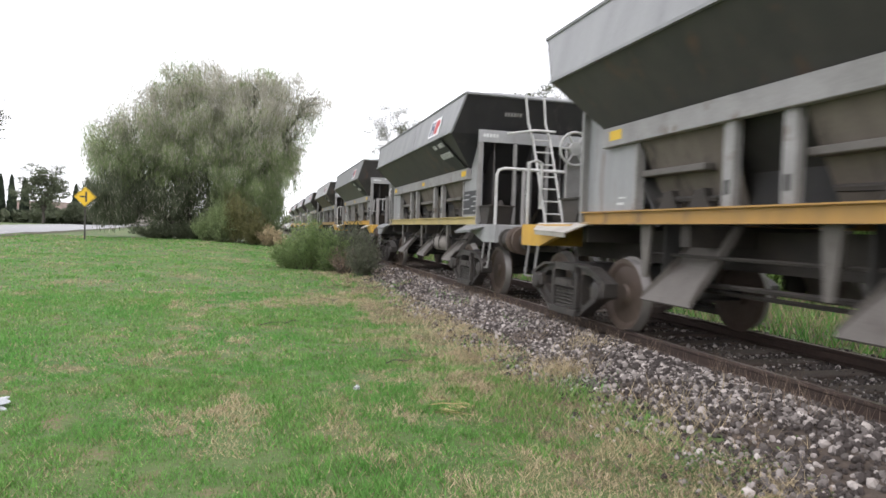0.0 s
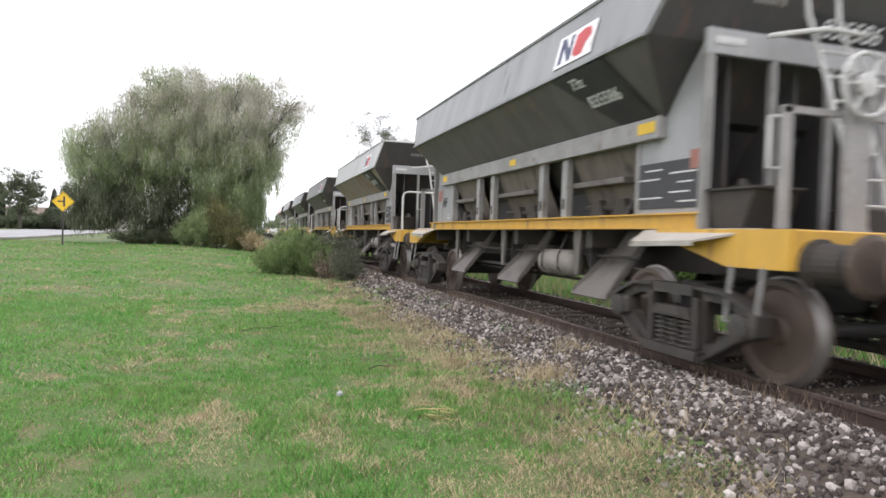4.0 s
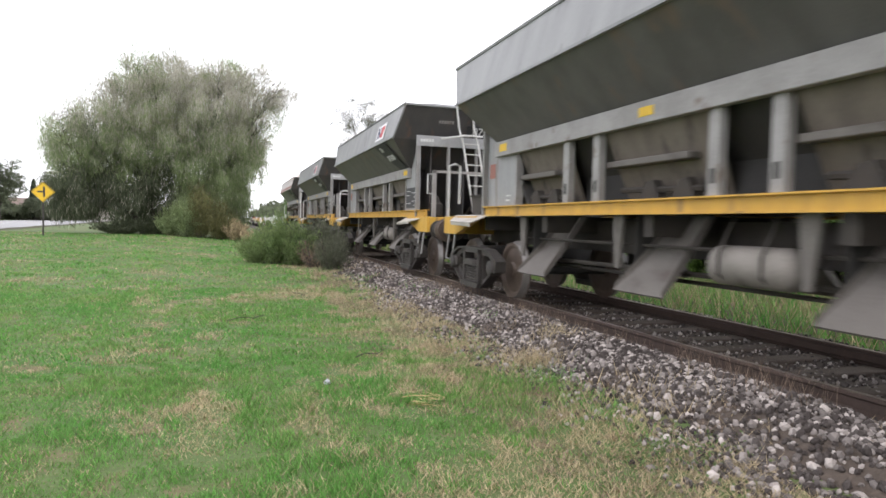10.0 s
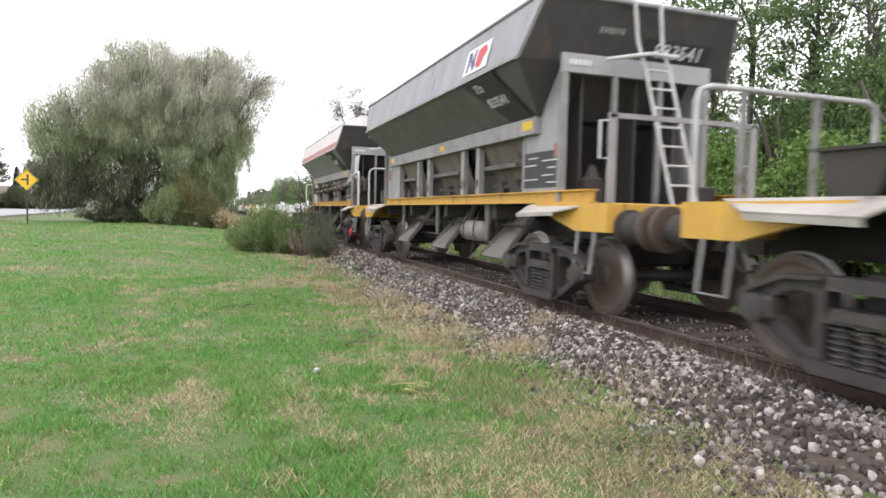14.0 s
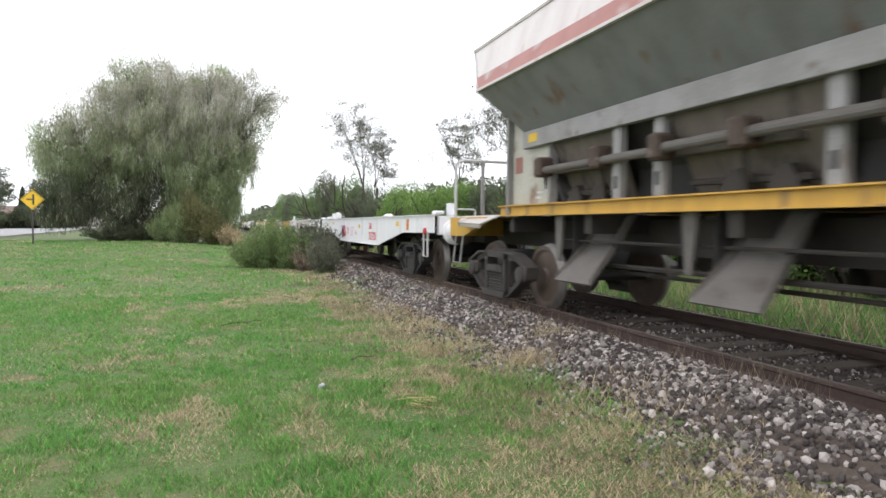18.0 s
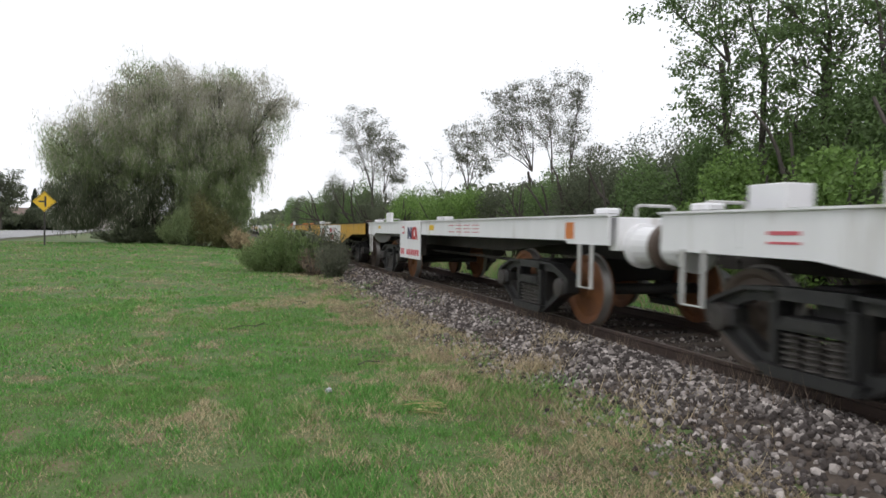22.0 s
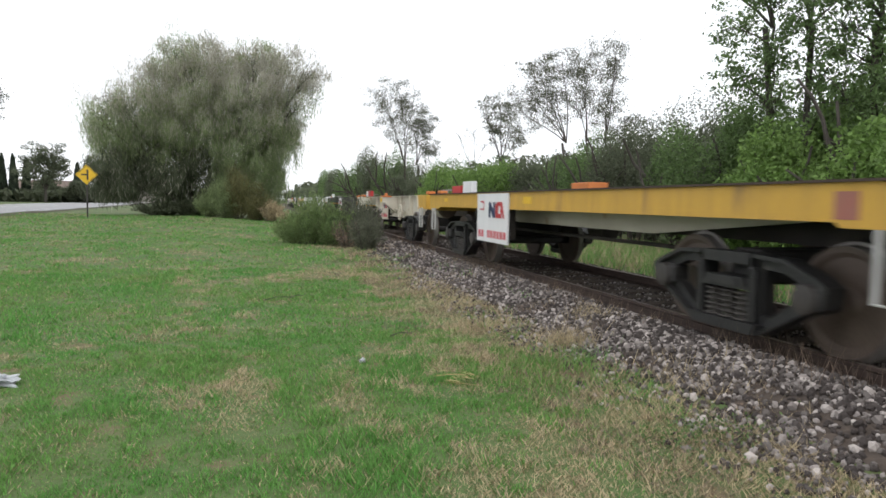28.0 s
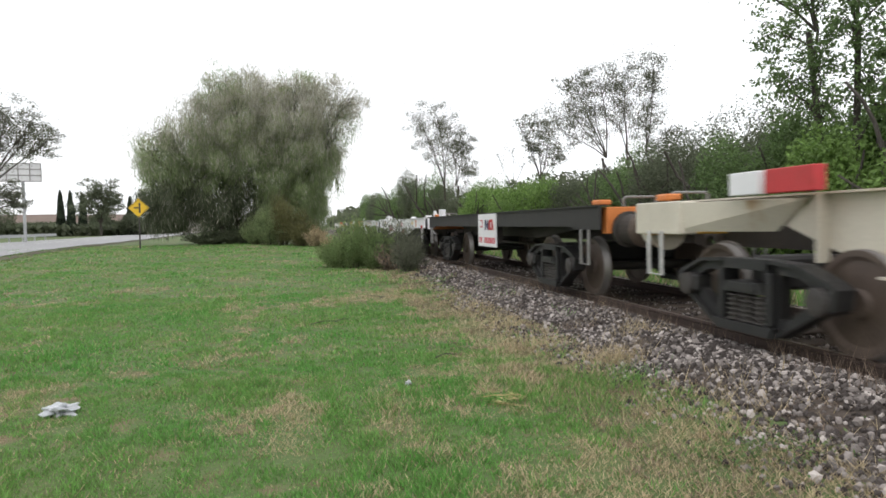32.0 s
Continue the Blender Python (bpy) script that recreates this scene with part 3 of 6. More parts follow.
def hopper_wagon(y0, label, side="hopper_grey", strip="strip_grey", head="yellow_paint", head_rear=None, sill="yellow_paint", end="hopper_dark", number="", brake_wheel=False, pipes=False, tank=True, emblem_y=4.0, cap=None, red_marks=True, mid_mark=True, overhang=(0.5, 2.75), turned=False, front_rail="square", rear_rail="hoop", panel="panel_grey", red_low=None, word="", wing="wing_pale", notice="red_faded", lean=-0.22):
    """turned: the wagon runs with its other end ahead, so that sill and bin lie the other way round."""
    w = thing("hopper_wagon", label, "hopper wagon", "hopper wagons of the train")
    y_front, y_rear = FRONT_AXLE - overhang[0], REAR_AXLE + overhang[1]
    pf, pr = 2.26, 11.45
    sill0, sill1 = (1.46, 11.43) if turned else (2.25, 11.8)

    def ring(hx, ya, yb, z):
        return [(-hx, ya, z), (hx, ya, z), (hx, yb, z), (-hx, yb, z)]

    P1, P3, P4, P5 = ring(1.5, 2.06, 12.04, 3.96), ring(1.7, 2.44, 11.42, 3.21), ring(1.12, 2.93, 10.94, 2.54), ring(0.45, 4.7, 9.1, 1.45)
    for a, b in ((3, 0), (1, 2)):
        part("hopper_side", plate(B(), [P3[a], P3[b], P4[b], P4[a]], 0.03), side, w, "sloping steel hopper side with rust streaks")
        # The strip's paler colour also holds the sky light on its steeper face.
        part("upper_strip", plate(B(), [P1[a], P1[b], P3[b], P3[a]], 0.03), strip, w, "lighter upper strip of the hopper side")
        s = -1 if a == 3 else 1
        part("side_seam", box(B(), *sorted((s * 1.735, s * 1.69)), 2.45, 11.4, 3.19, 3.225), strip, w)
        part("top_edge", tube(B(), [(s * 1.5, 2.06, 3.97), (s * 1.5, 12.04, 3.97)], 0.03, n=6), strip, w, "rolled steel top edge")
    for a, b, o in ((0, 1, 1), (2, 3, -1)):
        part("end_plate", plate(B(), [P1[a], P1[b], P3[b], P3[a]], 0.03), end, w, "dark painted hopper end plate")
        part("end_plate", plate(B(), [P3[a], P3[b], P4[b], P4[a]], 0.03), end, w)
        part("top_edge", tube(B(), [P1[a], P1[b]], 0.03, n=6), strip, w)
    # Lower sheets are coloured black for the deep shade seen between the posts.
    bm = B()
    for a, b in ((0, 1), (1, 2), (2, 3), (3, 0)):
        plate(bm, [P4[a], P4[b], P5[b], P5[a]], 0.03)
    part("hopper_bottom", bm, "black_steel", w, "lower sheets of the hopper, blackened for the deep shade")
    bm = B()
    hz = 4.3 if red_low else 4.03
    v = [bm.verts.new(p) for p in ((-1.49, 2.08, 3.95), (-0.9, 2.14, hz), (0.9, 2.14, hz), (1.49, 2.08, 3.95), (-1.49, 12.02, 3.95), (-0.9, 11.96, hz), (0.9, 11.96, hz), (1.49, 12.02, 3.95))]
    for f in ((0, 1, 5, 4), (1, 2, 6, 5), (2, 3, 7, 6), (0, 3, 2, 1), (4, 5, 6, 7), (0, 4, 7, 3)):
        bm.faces.new([v[i] for i in f])
    bmesh.ops.recalc_face_normals(bm, faces=bm.faces[:])
    part("load_cover", bm, strip, w, "grey ridged top of the load")
    for s in (-1, 1):
        part("side_beam", box(B(), s * 1.13 - 0.05, s * 1.13 + 0.05, 2.93, 10.92, 2.31, 2.55, 0.008), "post_grey", w, "pale grey longitudinal beam")
        for yy in (5.13, 5.87, 7.89, 8.63):
            pst = part("side_post", box(B(), s * 1.07 - 0.05, s * 1.07 + 0.05, yy - 0.075, yy + 0.075, 1.5, 2.32, 0.008), "post_grey", w)
            part("latch_slot", box(B(), *sorted((s * 1.124, s * 1.118)), yy - 0.03, yy + 0.03, 1.62, 1.76), "black_steel", pst, "dark slot in the post")
        for ya, yb in ((pf, 3.4), (10.25, pr)):
            pn = part("corner_panel", box(B(), s * 1.06 - 0.02, s * 1.06 + 0.02, ya, yb, 1.46, 2.42, 0.004), panel, w, "light grey corner panel")
            inner = yb if ya < 5 else ya
            part("panel_edge", box(B(), *sorted((s * 1.1, s * 0.98)), inner - 0.03, inner + 0.03, 1.5, 2.32), "post_grey", pn)
        for ya, yb, yc in ((pf, 2.95, 2.36), (pr, 10.92, 11.36)):
            bm = prism(B(), [(ya, 2.4), (yb, 2.4), (yb, 2.56), (yc, 3.22), (ya, 3.22)], s * 1.06 - 0.015, s * 1.06 + 0.015)
            part("gusset", bm, panel, w)
        # dusty sloping sheets, ledges and door gear in the bays
        for ya, yb in ((3.43, 5.04), (5.96, 7.8), (8.72, 10.22)):
            bay = part("bay_sheet", plate(B(), [(s * 1.04, ya, 2.33), (s * 1.04, yb, 2.33), (s * 0.62, yb - 0.08, 1.36), (s * 0.62, ya + 0.08, 1.36)], 0.02), "bay_dusty", w, "dusty brown sloping sheet in the bay")
            part("ledge", box(B(), *sorted((s * 1.04, s * 0.78)), ya + 0.35, yb - 0.02, 1.9, 1.975, 0.01), "chute_grey", bay)
            part("door_gear", tube(B(), [(s * 0.95, ya + 0.2, 1.6), (s * 0.95, yb - 0.25, 1.63)], 0.035, n=6), "under_steel", bay)
            for k in range(2):
                yy = ya + 0.3 + 0.55 * k
                part("lever", prism(B(), [(yy, 1.52), (yy + 0.34, 1.52), (yy + 0.24, 1.7), (yy + 0.1, 1.72)], *sorted((s * 1.0, s * 0.9))), "under_steel", bay)
        # Added black sheet that paints the gaps between the posts as deep shade.
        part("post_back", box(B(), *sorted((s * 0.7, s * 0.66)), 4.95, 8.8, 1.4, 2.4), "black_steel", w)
        cx = s * 1.11
        bm = prism(B(), [(cx - 0.07, 1.505), (cx + 0.07, 1.505), (cx + 0.07, 1.488), (cx + 0.015, 1.488), (cx + 0.015, 1.357), (cx + 0.06, 1.357), (cx + 0.06, 1.34), (cx - 0.06, 1.34), (cx - 0.06, 1.357), (cx - 0.015, 1.357), (cx - 0.015, 1.488), (cx - 0.07, 1.488)], sill0, sill1, "y")
        part("side_sill", bm, sill, w, "painted steel side sill")
    part("centre_sill", box(B(), -0.24, 0.24, y_front + 0.1, y_rear - 0.1, 0.85, 1.28), "under_steel", w)
    for yy in (2.5, 4.5, 6.88, 9.3, 11.5):
        part("cross_beam", box(B(), -1.06, 1.06, yy - 0.08, yy + 0.08, 1.1, 1.335), "under_steel", w)
    for y_end, o in ((y_front, 1), (y_rear, -1)):
        hm = head if o > 0 else (head_rear or head)
        part("headstock", box(B(), -1.2, 1.2, *sorted((y_end, y_end + o * 0.22)), 1.0, 1.335, 0.012), hm, w, "painted steel headstock")
        for s in (-1, 1):
            bm = prism(B(), [(y_end + o * 0.02, 1.0), (y_end + o * 0.02, 1.335), (y_end + o * 1.75, 1.335), (y_end + o * 1.75, 1.27), (y_end + o * 0.72, 1.0)], s * 1.24, s * 1.15)
            part("corner_bracket", bm, hm, w, "painted corner bracket of the headstock")
            bm = plate(B(), [(s * 1.43, y_end + o * 0.95, 1.23), (s * 1.43, y_end + o * 1.95, 1.2), (s * 1.12, y_end + o * 2.1, 1.345), (s * 1.12, y_end + o * 0.42, 1.345)], 0.022)
            plate(bm, [(s * 1.43, y_end + o * 0.95, 1.23), (s * 1.43, y_end + o * 1.95, 1.2), (s * 1.42, y_end + o * 1.95, 1.15), (s * 1.42, y_end + o * 0.95, 1.18)], 0.016)
            part("deck_wing", bm, wing, w, "pale bent deck edge plate")
            buffer(w, s * 0.98, y_end, -o, "under_steel")
            step_iron(w, s * 1.22, y_end + o * 0.3 - (0 if o > 0 else 0.36), 0.52, 1.03, 0.36, "pipe_grey", -s * 0.06)
        part("end_deck", box(B(), -1.13, 1.13, *sorted((y_end + o * 0.2, (pf if o > 0 else pr) + o * 0.3)), 1.315, 1.342), "under_steel", w)
        coupler(w, y_end, -o)
        yb_ = pf - 0.05 if o > 0 else pr + 0.05
        part("end_beam", box(B(), -1.17, 1.17, *sorted((yb_, yb_ + o * 0.06)), 3.03, 3.28, 0.006), "panel_grey", w, "pale grey end beam")
        for xx, wd in ((-1.12, 0.05), (-0.36, 0.035), (0.36, 0.035), (1.12, 0.05)):
            part("end_post", box(B(), xx - wd, xx + wd, *sorted((yb_ + o * 0.0, yb_ + o * 0.07)), 1.33, 3.03, 0.004), "pipe_grey", w)
        bm = plate(B(), [(-1.0, yb_ + o * 0.3, 3.2), (1.0, yb_ + o * 0.3, 3.2), (1.0, yb_ + o * 1.6, 1.4), (-1.0, yb_ + o * 1.6, 1.4)], 0.03)
        part("end_slope", bm, "hopper_dark", w, "dark sloping end sheet")
        for xx in (-0.75, 0.1, 0.75):
            bm = prism(B(), [(yb_ + o * 0.2, 1.34), (yb_ + o * 0.2, 3.1), (yb_ + o * 1.5, 1.4)], xx - 0.015, xx + 0.015)
            part("end_stay", bm, "hopper_dark", w)
        part("brake_cylinder", lathe(B(), [(0, 0.02), (0.02, 0.16), (0.3, 0.16), (0.34, 0.1), (0.5, 0.04)], 14, "z"), "under_steel", w).location = (-0.62, yb_ + o * 0.1, 1.36)
        ye_ = sorted((yb_ - o * 0.012, yb_ - o * 0.002))
        for k in range(5):
            part("stencil", box(B(), -1.08 + 0.07 * k, -1.03 + 0.07 * k, *ye_, 3.13, 3.2), "mark_white", w)
        # unreadable small stencils on the end plate
        def end_pt(x, z):
            f = (3.98 - z) / (3.98 - 3.21)
            return (x, (P1[0][1] + (P3[0][1] - P1[0][1]) * f - 0.012) if o > 0 else (P1[2][1] + (P3[2][1] - P1[2][1]) * f + 0.012), z)
        for k in range(6):
            xa = -0.62 + 0.065 * k
            part("stencil", plate(B(), [end_pt(xa, 3.66), end_pt(xa + 0.045, 3.66), end_pt(xa + 0.045, 3.59), end_pt(xa, 3.59)], -0.003 * o), "post_grey", w)
        if o > 0:
            yl = P1[0][1]
            pts = [((lean - 0.04, yl - 0.06, 3.98), (lean * 0.7 - 0.03, yl - 0.05, 3.45), (lean * 0.4, yl - 0.1, 3.1), (0.06, 1.5, 1.34)), ((lean + 0.36, yl - 0.06, 3.98), (lean * 0.7 + 0.35, yl - 0.05, 3.45), (lean * 0.4 + 0.38, yl - 0.1, 3.1), (0.44, 1.5, 1.34))]
            lad = part("ladder", tube(B(), pts[0], 0.026, n=6), "white_pipe", w, "white painted end ladder")
            part("stile", tube(B(), pts[1], 0.026, n=6), "white_pipe", lad)
            for k in range(7):
                f = k / 7
                a_, c_ = Vector(pts[0][2]).lerp(Vector(pts[0][3]), f), Vector(pts[1][2]).lerp(Vector(pts[1][3]), f)
                part("rung", tube(B(), [a_, c_], 0.015, n=6), "white_pipe", lad)
            part("step_bar", tube(B(), [(-0.62, yl - 0.02, 3.2), (-0.1, yl - 0.2, 3.28), (0.36, yl - 0.2, 3.28)], 0.026, n=6), "white_pipe", w, "white bar step above the end beam")
        yr = y_end + o * 0.2
        if (o > 0) != turned:
            yc = (pf - 0.35) if o > 0 else (pr + 0.45)
            bm = B()
            prism(bm, [(yc - 0.16, 1.34), (yc + 0.2, 1.34), (yc + 0.3, 1.7), (yc - 0.3, 1.7)], -1.1, -0.6)
            box(bm, -1.13, -0.57, yc - 0.33, yc + 0.33, 1.7, 1.725)
            part("sand_bin", bm, "under_steel", w, "dark tapered steel bin on the end deck")
        part("valve_box", box(B(), 0.5, 0.95, *sorted((y_end + o * 0.8, y_end + o * 1.3)), 1.34, 1.6, 0.02), "under_steel", w)
        style = front_rail if o > 0 else rear_rail
        if style == "square":
            yr = y_end + o * 0.35
            for xx in (-1.0, 1.08):
                part("rail_post", box(B(), xx - 0.05, xx + 0.05, yr - 0.02, yr + 0.02, 1.33, 2.38), "post_grey", w)
                bm = tube(B(), [(xx, yr + 0.02, 2.3), (xx - 0.14, yr + 0.04, 2.3), (xx - 0.14, yr + 0.04, 1.86), (xx, yr + 0.02, 1.86)], 0.018, n=6)
                part("grab_bar", bm, "white_pipe", w)
            part("hand_rail", box(B(), -1.05, 1.1, yr - 0.02, yr + 0.02, 2.33, 2.39), "post_grey", w, "flat steel guard rail")
        elif style == "hoop":
            yh = y_end + o * (0.3 if o > 0 else 0.05)
            z1 = 2.42 if o < 0 else 2.4
            bm = tube(B(), [(-1.15, yh, 1.2), (-1.15, yh, z1 - 0.14), (-1.11, yh, z1 - 0.04), (-1.0, yh, z1), (0.1, yh, z1), (1.0, yh, z1), (1.11, yh, z1 - 0.04), (1.15, yh, z1 - 0.14), (1.15, yh, 1.33)], 0.03, n=8)
            part("hand_rail", bm, "white_pipe", w, "bent pipe hand rail")
            for xx in (-0.6, 0.33):
                part("rail_post", box(B(), xx - 0.03, xx + 0.03, yh - 0.02, yh + 0.02, 1.33, z1), "post_grey", w)
        elif style == "none":
            bm = tube(B(), [(-1.15, y_end, 1.33), (-1.15, y_end, 2.36), (-1.02, y_end, 2.4), (-0.92, y_end, 2.36), (-0.92, y_end, 1.6)], 0.03, n=8)
            part("grab_rail", bm, "white_pipe", w, "tall looped grab rail")
        elif style == "gear":
            bm = tube(B(), [(-1.15, 1.18, 1.35), (-1.15, 1.2, 2.3), (-1.14, 1.24, 2.38), (-1.13, 1.34, 2.4), (-1.13, 2.25, 2.32)], 0.036, n=8)
            part("hand_rail", bm, "white_pipe", w, "bent white pipe hand rail")
            # a heap of valves, pipes and rods, brown with dirt
            for k, (ya, yb, za, zb, xa, mat) in enumerate(((1.5, 2.0, 1.75, 1.95, -1.08, "gear_brown"), (1.45, 1.75, 1.95, 2.2, -1.12, "gear_brown"), (1.75, 2.1, 1.97, 2.1, -1.05, "under_steel"), (1.62, 1.95, 2.12, 2.28, -1.15, "gear_brown"), (2.0, 2.25, 1.82, 2.14, -1.1, "gear_brown"), (1.4, 1.55, 1.8, 2.05, -0.98, "under_steel"))):
                part("valve_body", box(B(), xa, xa + 0.3, ya, yb, za, zb, 0.035), mat, w, "dirty brown valve body")
                part("valve_pipe", tube(B(), [(xa + 0.08, (ya + yb) / 2, zb), (xa + 0.02, ya - 0.05, zb + 0.1), (xa + 0.05, ya - 0.1, za)], 0.025, n=6), "gear_brown", w)
            for k in range(3):
                part("lever", tube(B(), [(-1.12, 1.62 + 0.13 * k, 2.2), (-1.08, 1.5 + 0.22 * k, 2.95)], 0.028, n=6), "white_pipe", w)
    for yy in (3.76, 6.4, 8.97):
        for s in (-1, 1):
            bm = plate(B(), [(s * 0.5, yy + 0.1, 1.34), (s * 0.5, yy + 0.72, 1.34), (s * 0.82, yy + 0.74, 0.88), (s * 0.82, yy + 0.08, 0.88)], 0.025)
            plate(bm, [(s * 0.82, yy + 0.08, 0.88), (s * 0.82, yy + 0.74, 0.88), (s * 1.21, yy + 0.86, 0.48), (s * 1.21, yy, 0.48)], 0.025)
            for ye, yf, yt in ((yy, yy + 0.08, yy + 0.1), (yy + 0.86, yy + 0.74, yy + 0.72)):
                plate(bm, [(s * 0.5, yt, 1.34), (s * 0.82, yf, 0.88), (s * 1.21, ye, 0.48), (s * 1.21, ye, 0.56), (s * 0.88, yf, 0.96), (s * 0.6, yt, 1.34)], 0.018)
            ch = part("discharge_chute", bm, "chute_grey", w, "dusty grey discharge chute")
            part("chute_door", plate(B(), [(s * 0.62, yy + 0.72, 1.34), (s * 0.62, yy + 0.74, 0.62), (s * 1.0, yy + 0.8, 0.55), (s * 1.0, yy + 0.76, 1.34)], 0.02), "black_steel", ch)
            bm = prism(B(), [(yy + 1.0, 1.36), (yy + 1.22, 1.36), (yy + 1.16, 0.72), (yy + 1.08, 0.72)], s * 1.03, s * 0.99)
            part("chute_hanger", bm, "chute_grey", w, "pale steel hanger strap")
    if tank:
        t = part("air_reservoir", lathe(B(), [(-0.5, 0.03), (-0.48, 0.11), (-0.4, 0.185), (0.4, 0.185), (0.48, 0.11), (0.5, 0.03)], 20, "y"), "tank_dusty", w, "dusty round air reservoir", True)
        t.location = (-0.93, 5.5, 0.87)
        for yy in (-0.25, 0.25):
            part("strap", tube(B(), [(0.0, yy, 0.5), (-0.19, yy, 0.1), (-0.19, yy, -0.08), (0, yy, -0.195)], 0.014, n=5), "under_steel", t)
    bm = tube(B(), [(-0.6, 3.4, 0.62), (-0.6, 10.6, 0.62)], 0.025, n=6)
    tube(bm, [(-0.9, 3.6, 1.0), (-0.9, 10.2, 1.0)], 0.02, n=6)
    tube(bm, [(-0.75, 3.6, 0.74), (-0.75, 10.2, 0.7)], 0.03, n=6)
    part("brake_rod", bm, "under_steel", w)
    bogie(w, FRONT_AXLE + HALF_BASE, cap=cap)
    bogie(w, REAR_AXLE + HALF_BASE)
    if red_low:
        def strip_pt(s, y, f):
            return Vector((s * (1.5 + 0.2 * f + 0.006), y, 3.98 - 0.77 * f))
        for s in (-1, 1):
            part("edge_band", plate(B(), [strip_pt(s, 2.36, 0.7), strip_pt(s, 11.6, 0.7), strip_pt(s, 11.42, 0.985), strip_pt(s, 2.46, 0.985)], 0.006 * s), red_low, w, "faded red band along the edge")
    if pipes:
        for (ya, za), (yb, zb), r in (((2.3, 2.06), (5.3, 2.0), 0.075), ((5.3, 2.0), (7.8, 1.98), 0.055), ((7.8, 1.96), (10.35, 1.95), 0.05)):
            part("air_cylinder", tube(B(), [(-1.18, ya, za), (-1.18, yb, zb)], r, n=12), "chute_grey", w, "rusty pneumatic door cylinder")
        for yy in (3.6, 4.5, 5.3, 6.7, 7.8, 8.9, 10.3):
            part("clamp", box(B(), -1.27, -1.04, yy - 0.1, yy + 0.1, 1.86, 2.13, 0.03), "gear_brown", w, "rusty clamp")
            part("bracket_rod", tube(B(), [(-1.1, yy + 0.05, 1.9), (-1.02, yy + 0.1, 1.55)], 0.03, n=6), "under_steel", w)
    if brake_wheel:
        bw = part("brake_wheel", ring_bar(B(), 0.27, 0.022), "white_pipe", w, "white painted hand brake wheel")
        bx, by, bz = brake_wheel
        bw.location = brake_wheel
        for k in range(6):
            a = k * math.pi / 3
            part("spoke", tube(B(), [(0, 0, 0), (0.26 * math.cos(a), 0, 0.26 * math.sin(a))], 0.017, n=5), "white_pipe", bw)
        part("hub", lathe(B(), [(-0.03, 0.03), (-0.02, 0.11), (0.02, 0.11), (0.03, 0.05)], 12, "y"), "white_pipe", bw)
        part("brake_column", box(B(), bx - 0.12, bx + 0.14, by + 0.05, by + 0.13, 1.33, bz + 0.1, 0.01), "post_grey", w)
    # markings
    if emblem_y:
        up = Vector((0.2, 0, 0.77)).normalized()
        hold = part("emblem_panel", box(B(), -0.46, 0.46, -0.21, 0.21, -0.002, 0.003), "white_paint", w, "white panel with navy and red shapes")
        u, n_ = Vector((0, -1, 0)), Vector((0, -1, 0)).cross(up)
        m = Matrix((u, up, n_)).transposed().to_4x4()
        m.translation = Vector((-1.62, emblem_y, 3.52)) + n_ * 0.012
        hold.matrix_basis = m
        for mat, outline in (("navy_paint", [(-0.4, -0.4), (-0.3, -0.4), (-0.3, 0.1), (-0.14, -0.4), (-0.06, -0.4), (-0.06, 0.4), (-0.14, 0.4), (-0.14, -0.05), (-0.3, 0.4), (-0.4, 0.4)]),
                             ("red_paint", [(-0.02, -0.25), (0.1, -0.4), (0.26, -0.38), (0.3, -0.1), (0.42, 0.1), (0.36, 0.35), (0.2, 0.4), (0.02, 0.3)])):
            part("emblem_shape", prism(B(), [(p * 0.92, q * 0.42) for p, q in outline], 0.004, 0.007, "z"), mat, hold)
    bars(w, "yellow_bright", -1.184, [(2.98, 3.3, 2.38, 2.5), (10.45, 10.72, 2.38, 2.5)] + ([(6.7, 6.95, 2.38, 2.48)] if mid_mark else []))
    bars(w, "black_paint", -1.085, [(2.3, 3.38, 1.56, 2.06)], name="notice_panel")
    bars(w, "mark_white", -1.091, [(2.4 + 0.5 * (k % 2) + 0.05 * (k % 3), 2.68 + 0.5 * (k % 2) + 0.07 * ((k * 7) % 4), 1.62 + 0.05 * k, 1.637 + 0.05 * k) for k in range(8) if k != 3])
    bars(w, "mark_white", -1.083, [(10.5, 10.66, 1.58, 1.61), (10.46, 10.62, 1.66, 1.68)])
    if red_marks:
        bars(w, "red_faded", -1.085, [(11.1, 11.33, 1.98, 2.22)])
        bars(w, notice, -1.089, [(2.33, 2.5, 1.95, 2.14)])
    slope = Vector((-0.58, 0, 0.67))
    def side_pt(yy, f):
        return Vector((-1.7, yy, 3.21)).lerp(Vector((-1.12, yy, 2.54)), f) + Vector((-0.028, 0, -0.024))
    part("number_patch", plate(B(), [side_pt(4.45, 0.02), side_pt(3.25, 0.02), side_pt(2.98, 0.96), side_pt(3.62, 0.96)], -0.004), "black_paint", w, "black painted patch")
    if number:
        slope_words("73z", 0.2, "mark_white", w, side_pt(3.95, 0.2), slope)
        slope_words(number, 0.22, "mark_white", w, side_pt(3.62, 0.52), slope)
        part("number_patch", plate(B(), [(0.1, 2.22, 3.58), (1.2, 2.22, 3.58), (1.2, 2.375, 3.3), (0.1, 2.375, 3.3)], -0.012), "black_paint", w)
        words(number, 0.27, "mark_white", w, pose(0.66, 2.262, 3.44, 117, 0, 0))
    else:
        for k in range(6):
            for f0, f1, y_ in ((0.12, 0.24, 4.1), (0.4, 0.56, 4.0)):
                if k == 2 and f0 < 0.2:
                    continue
                yq = y_ - k * 0.14
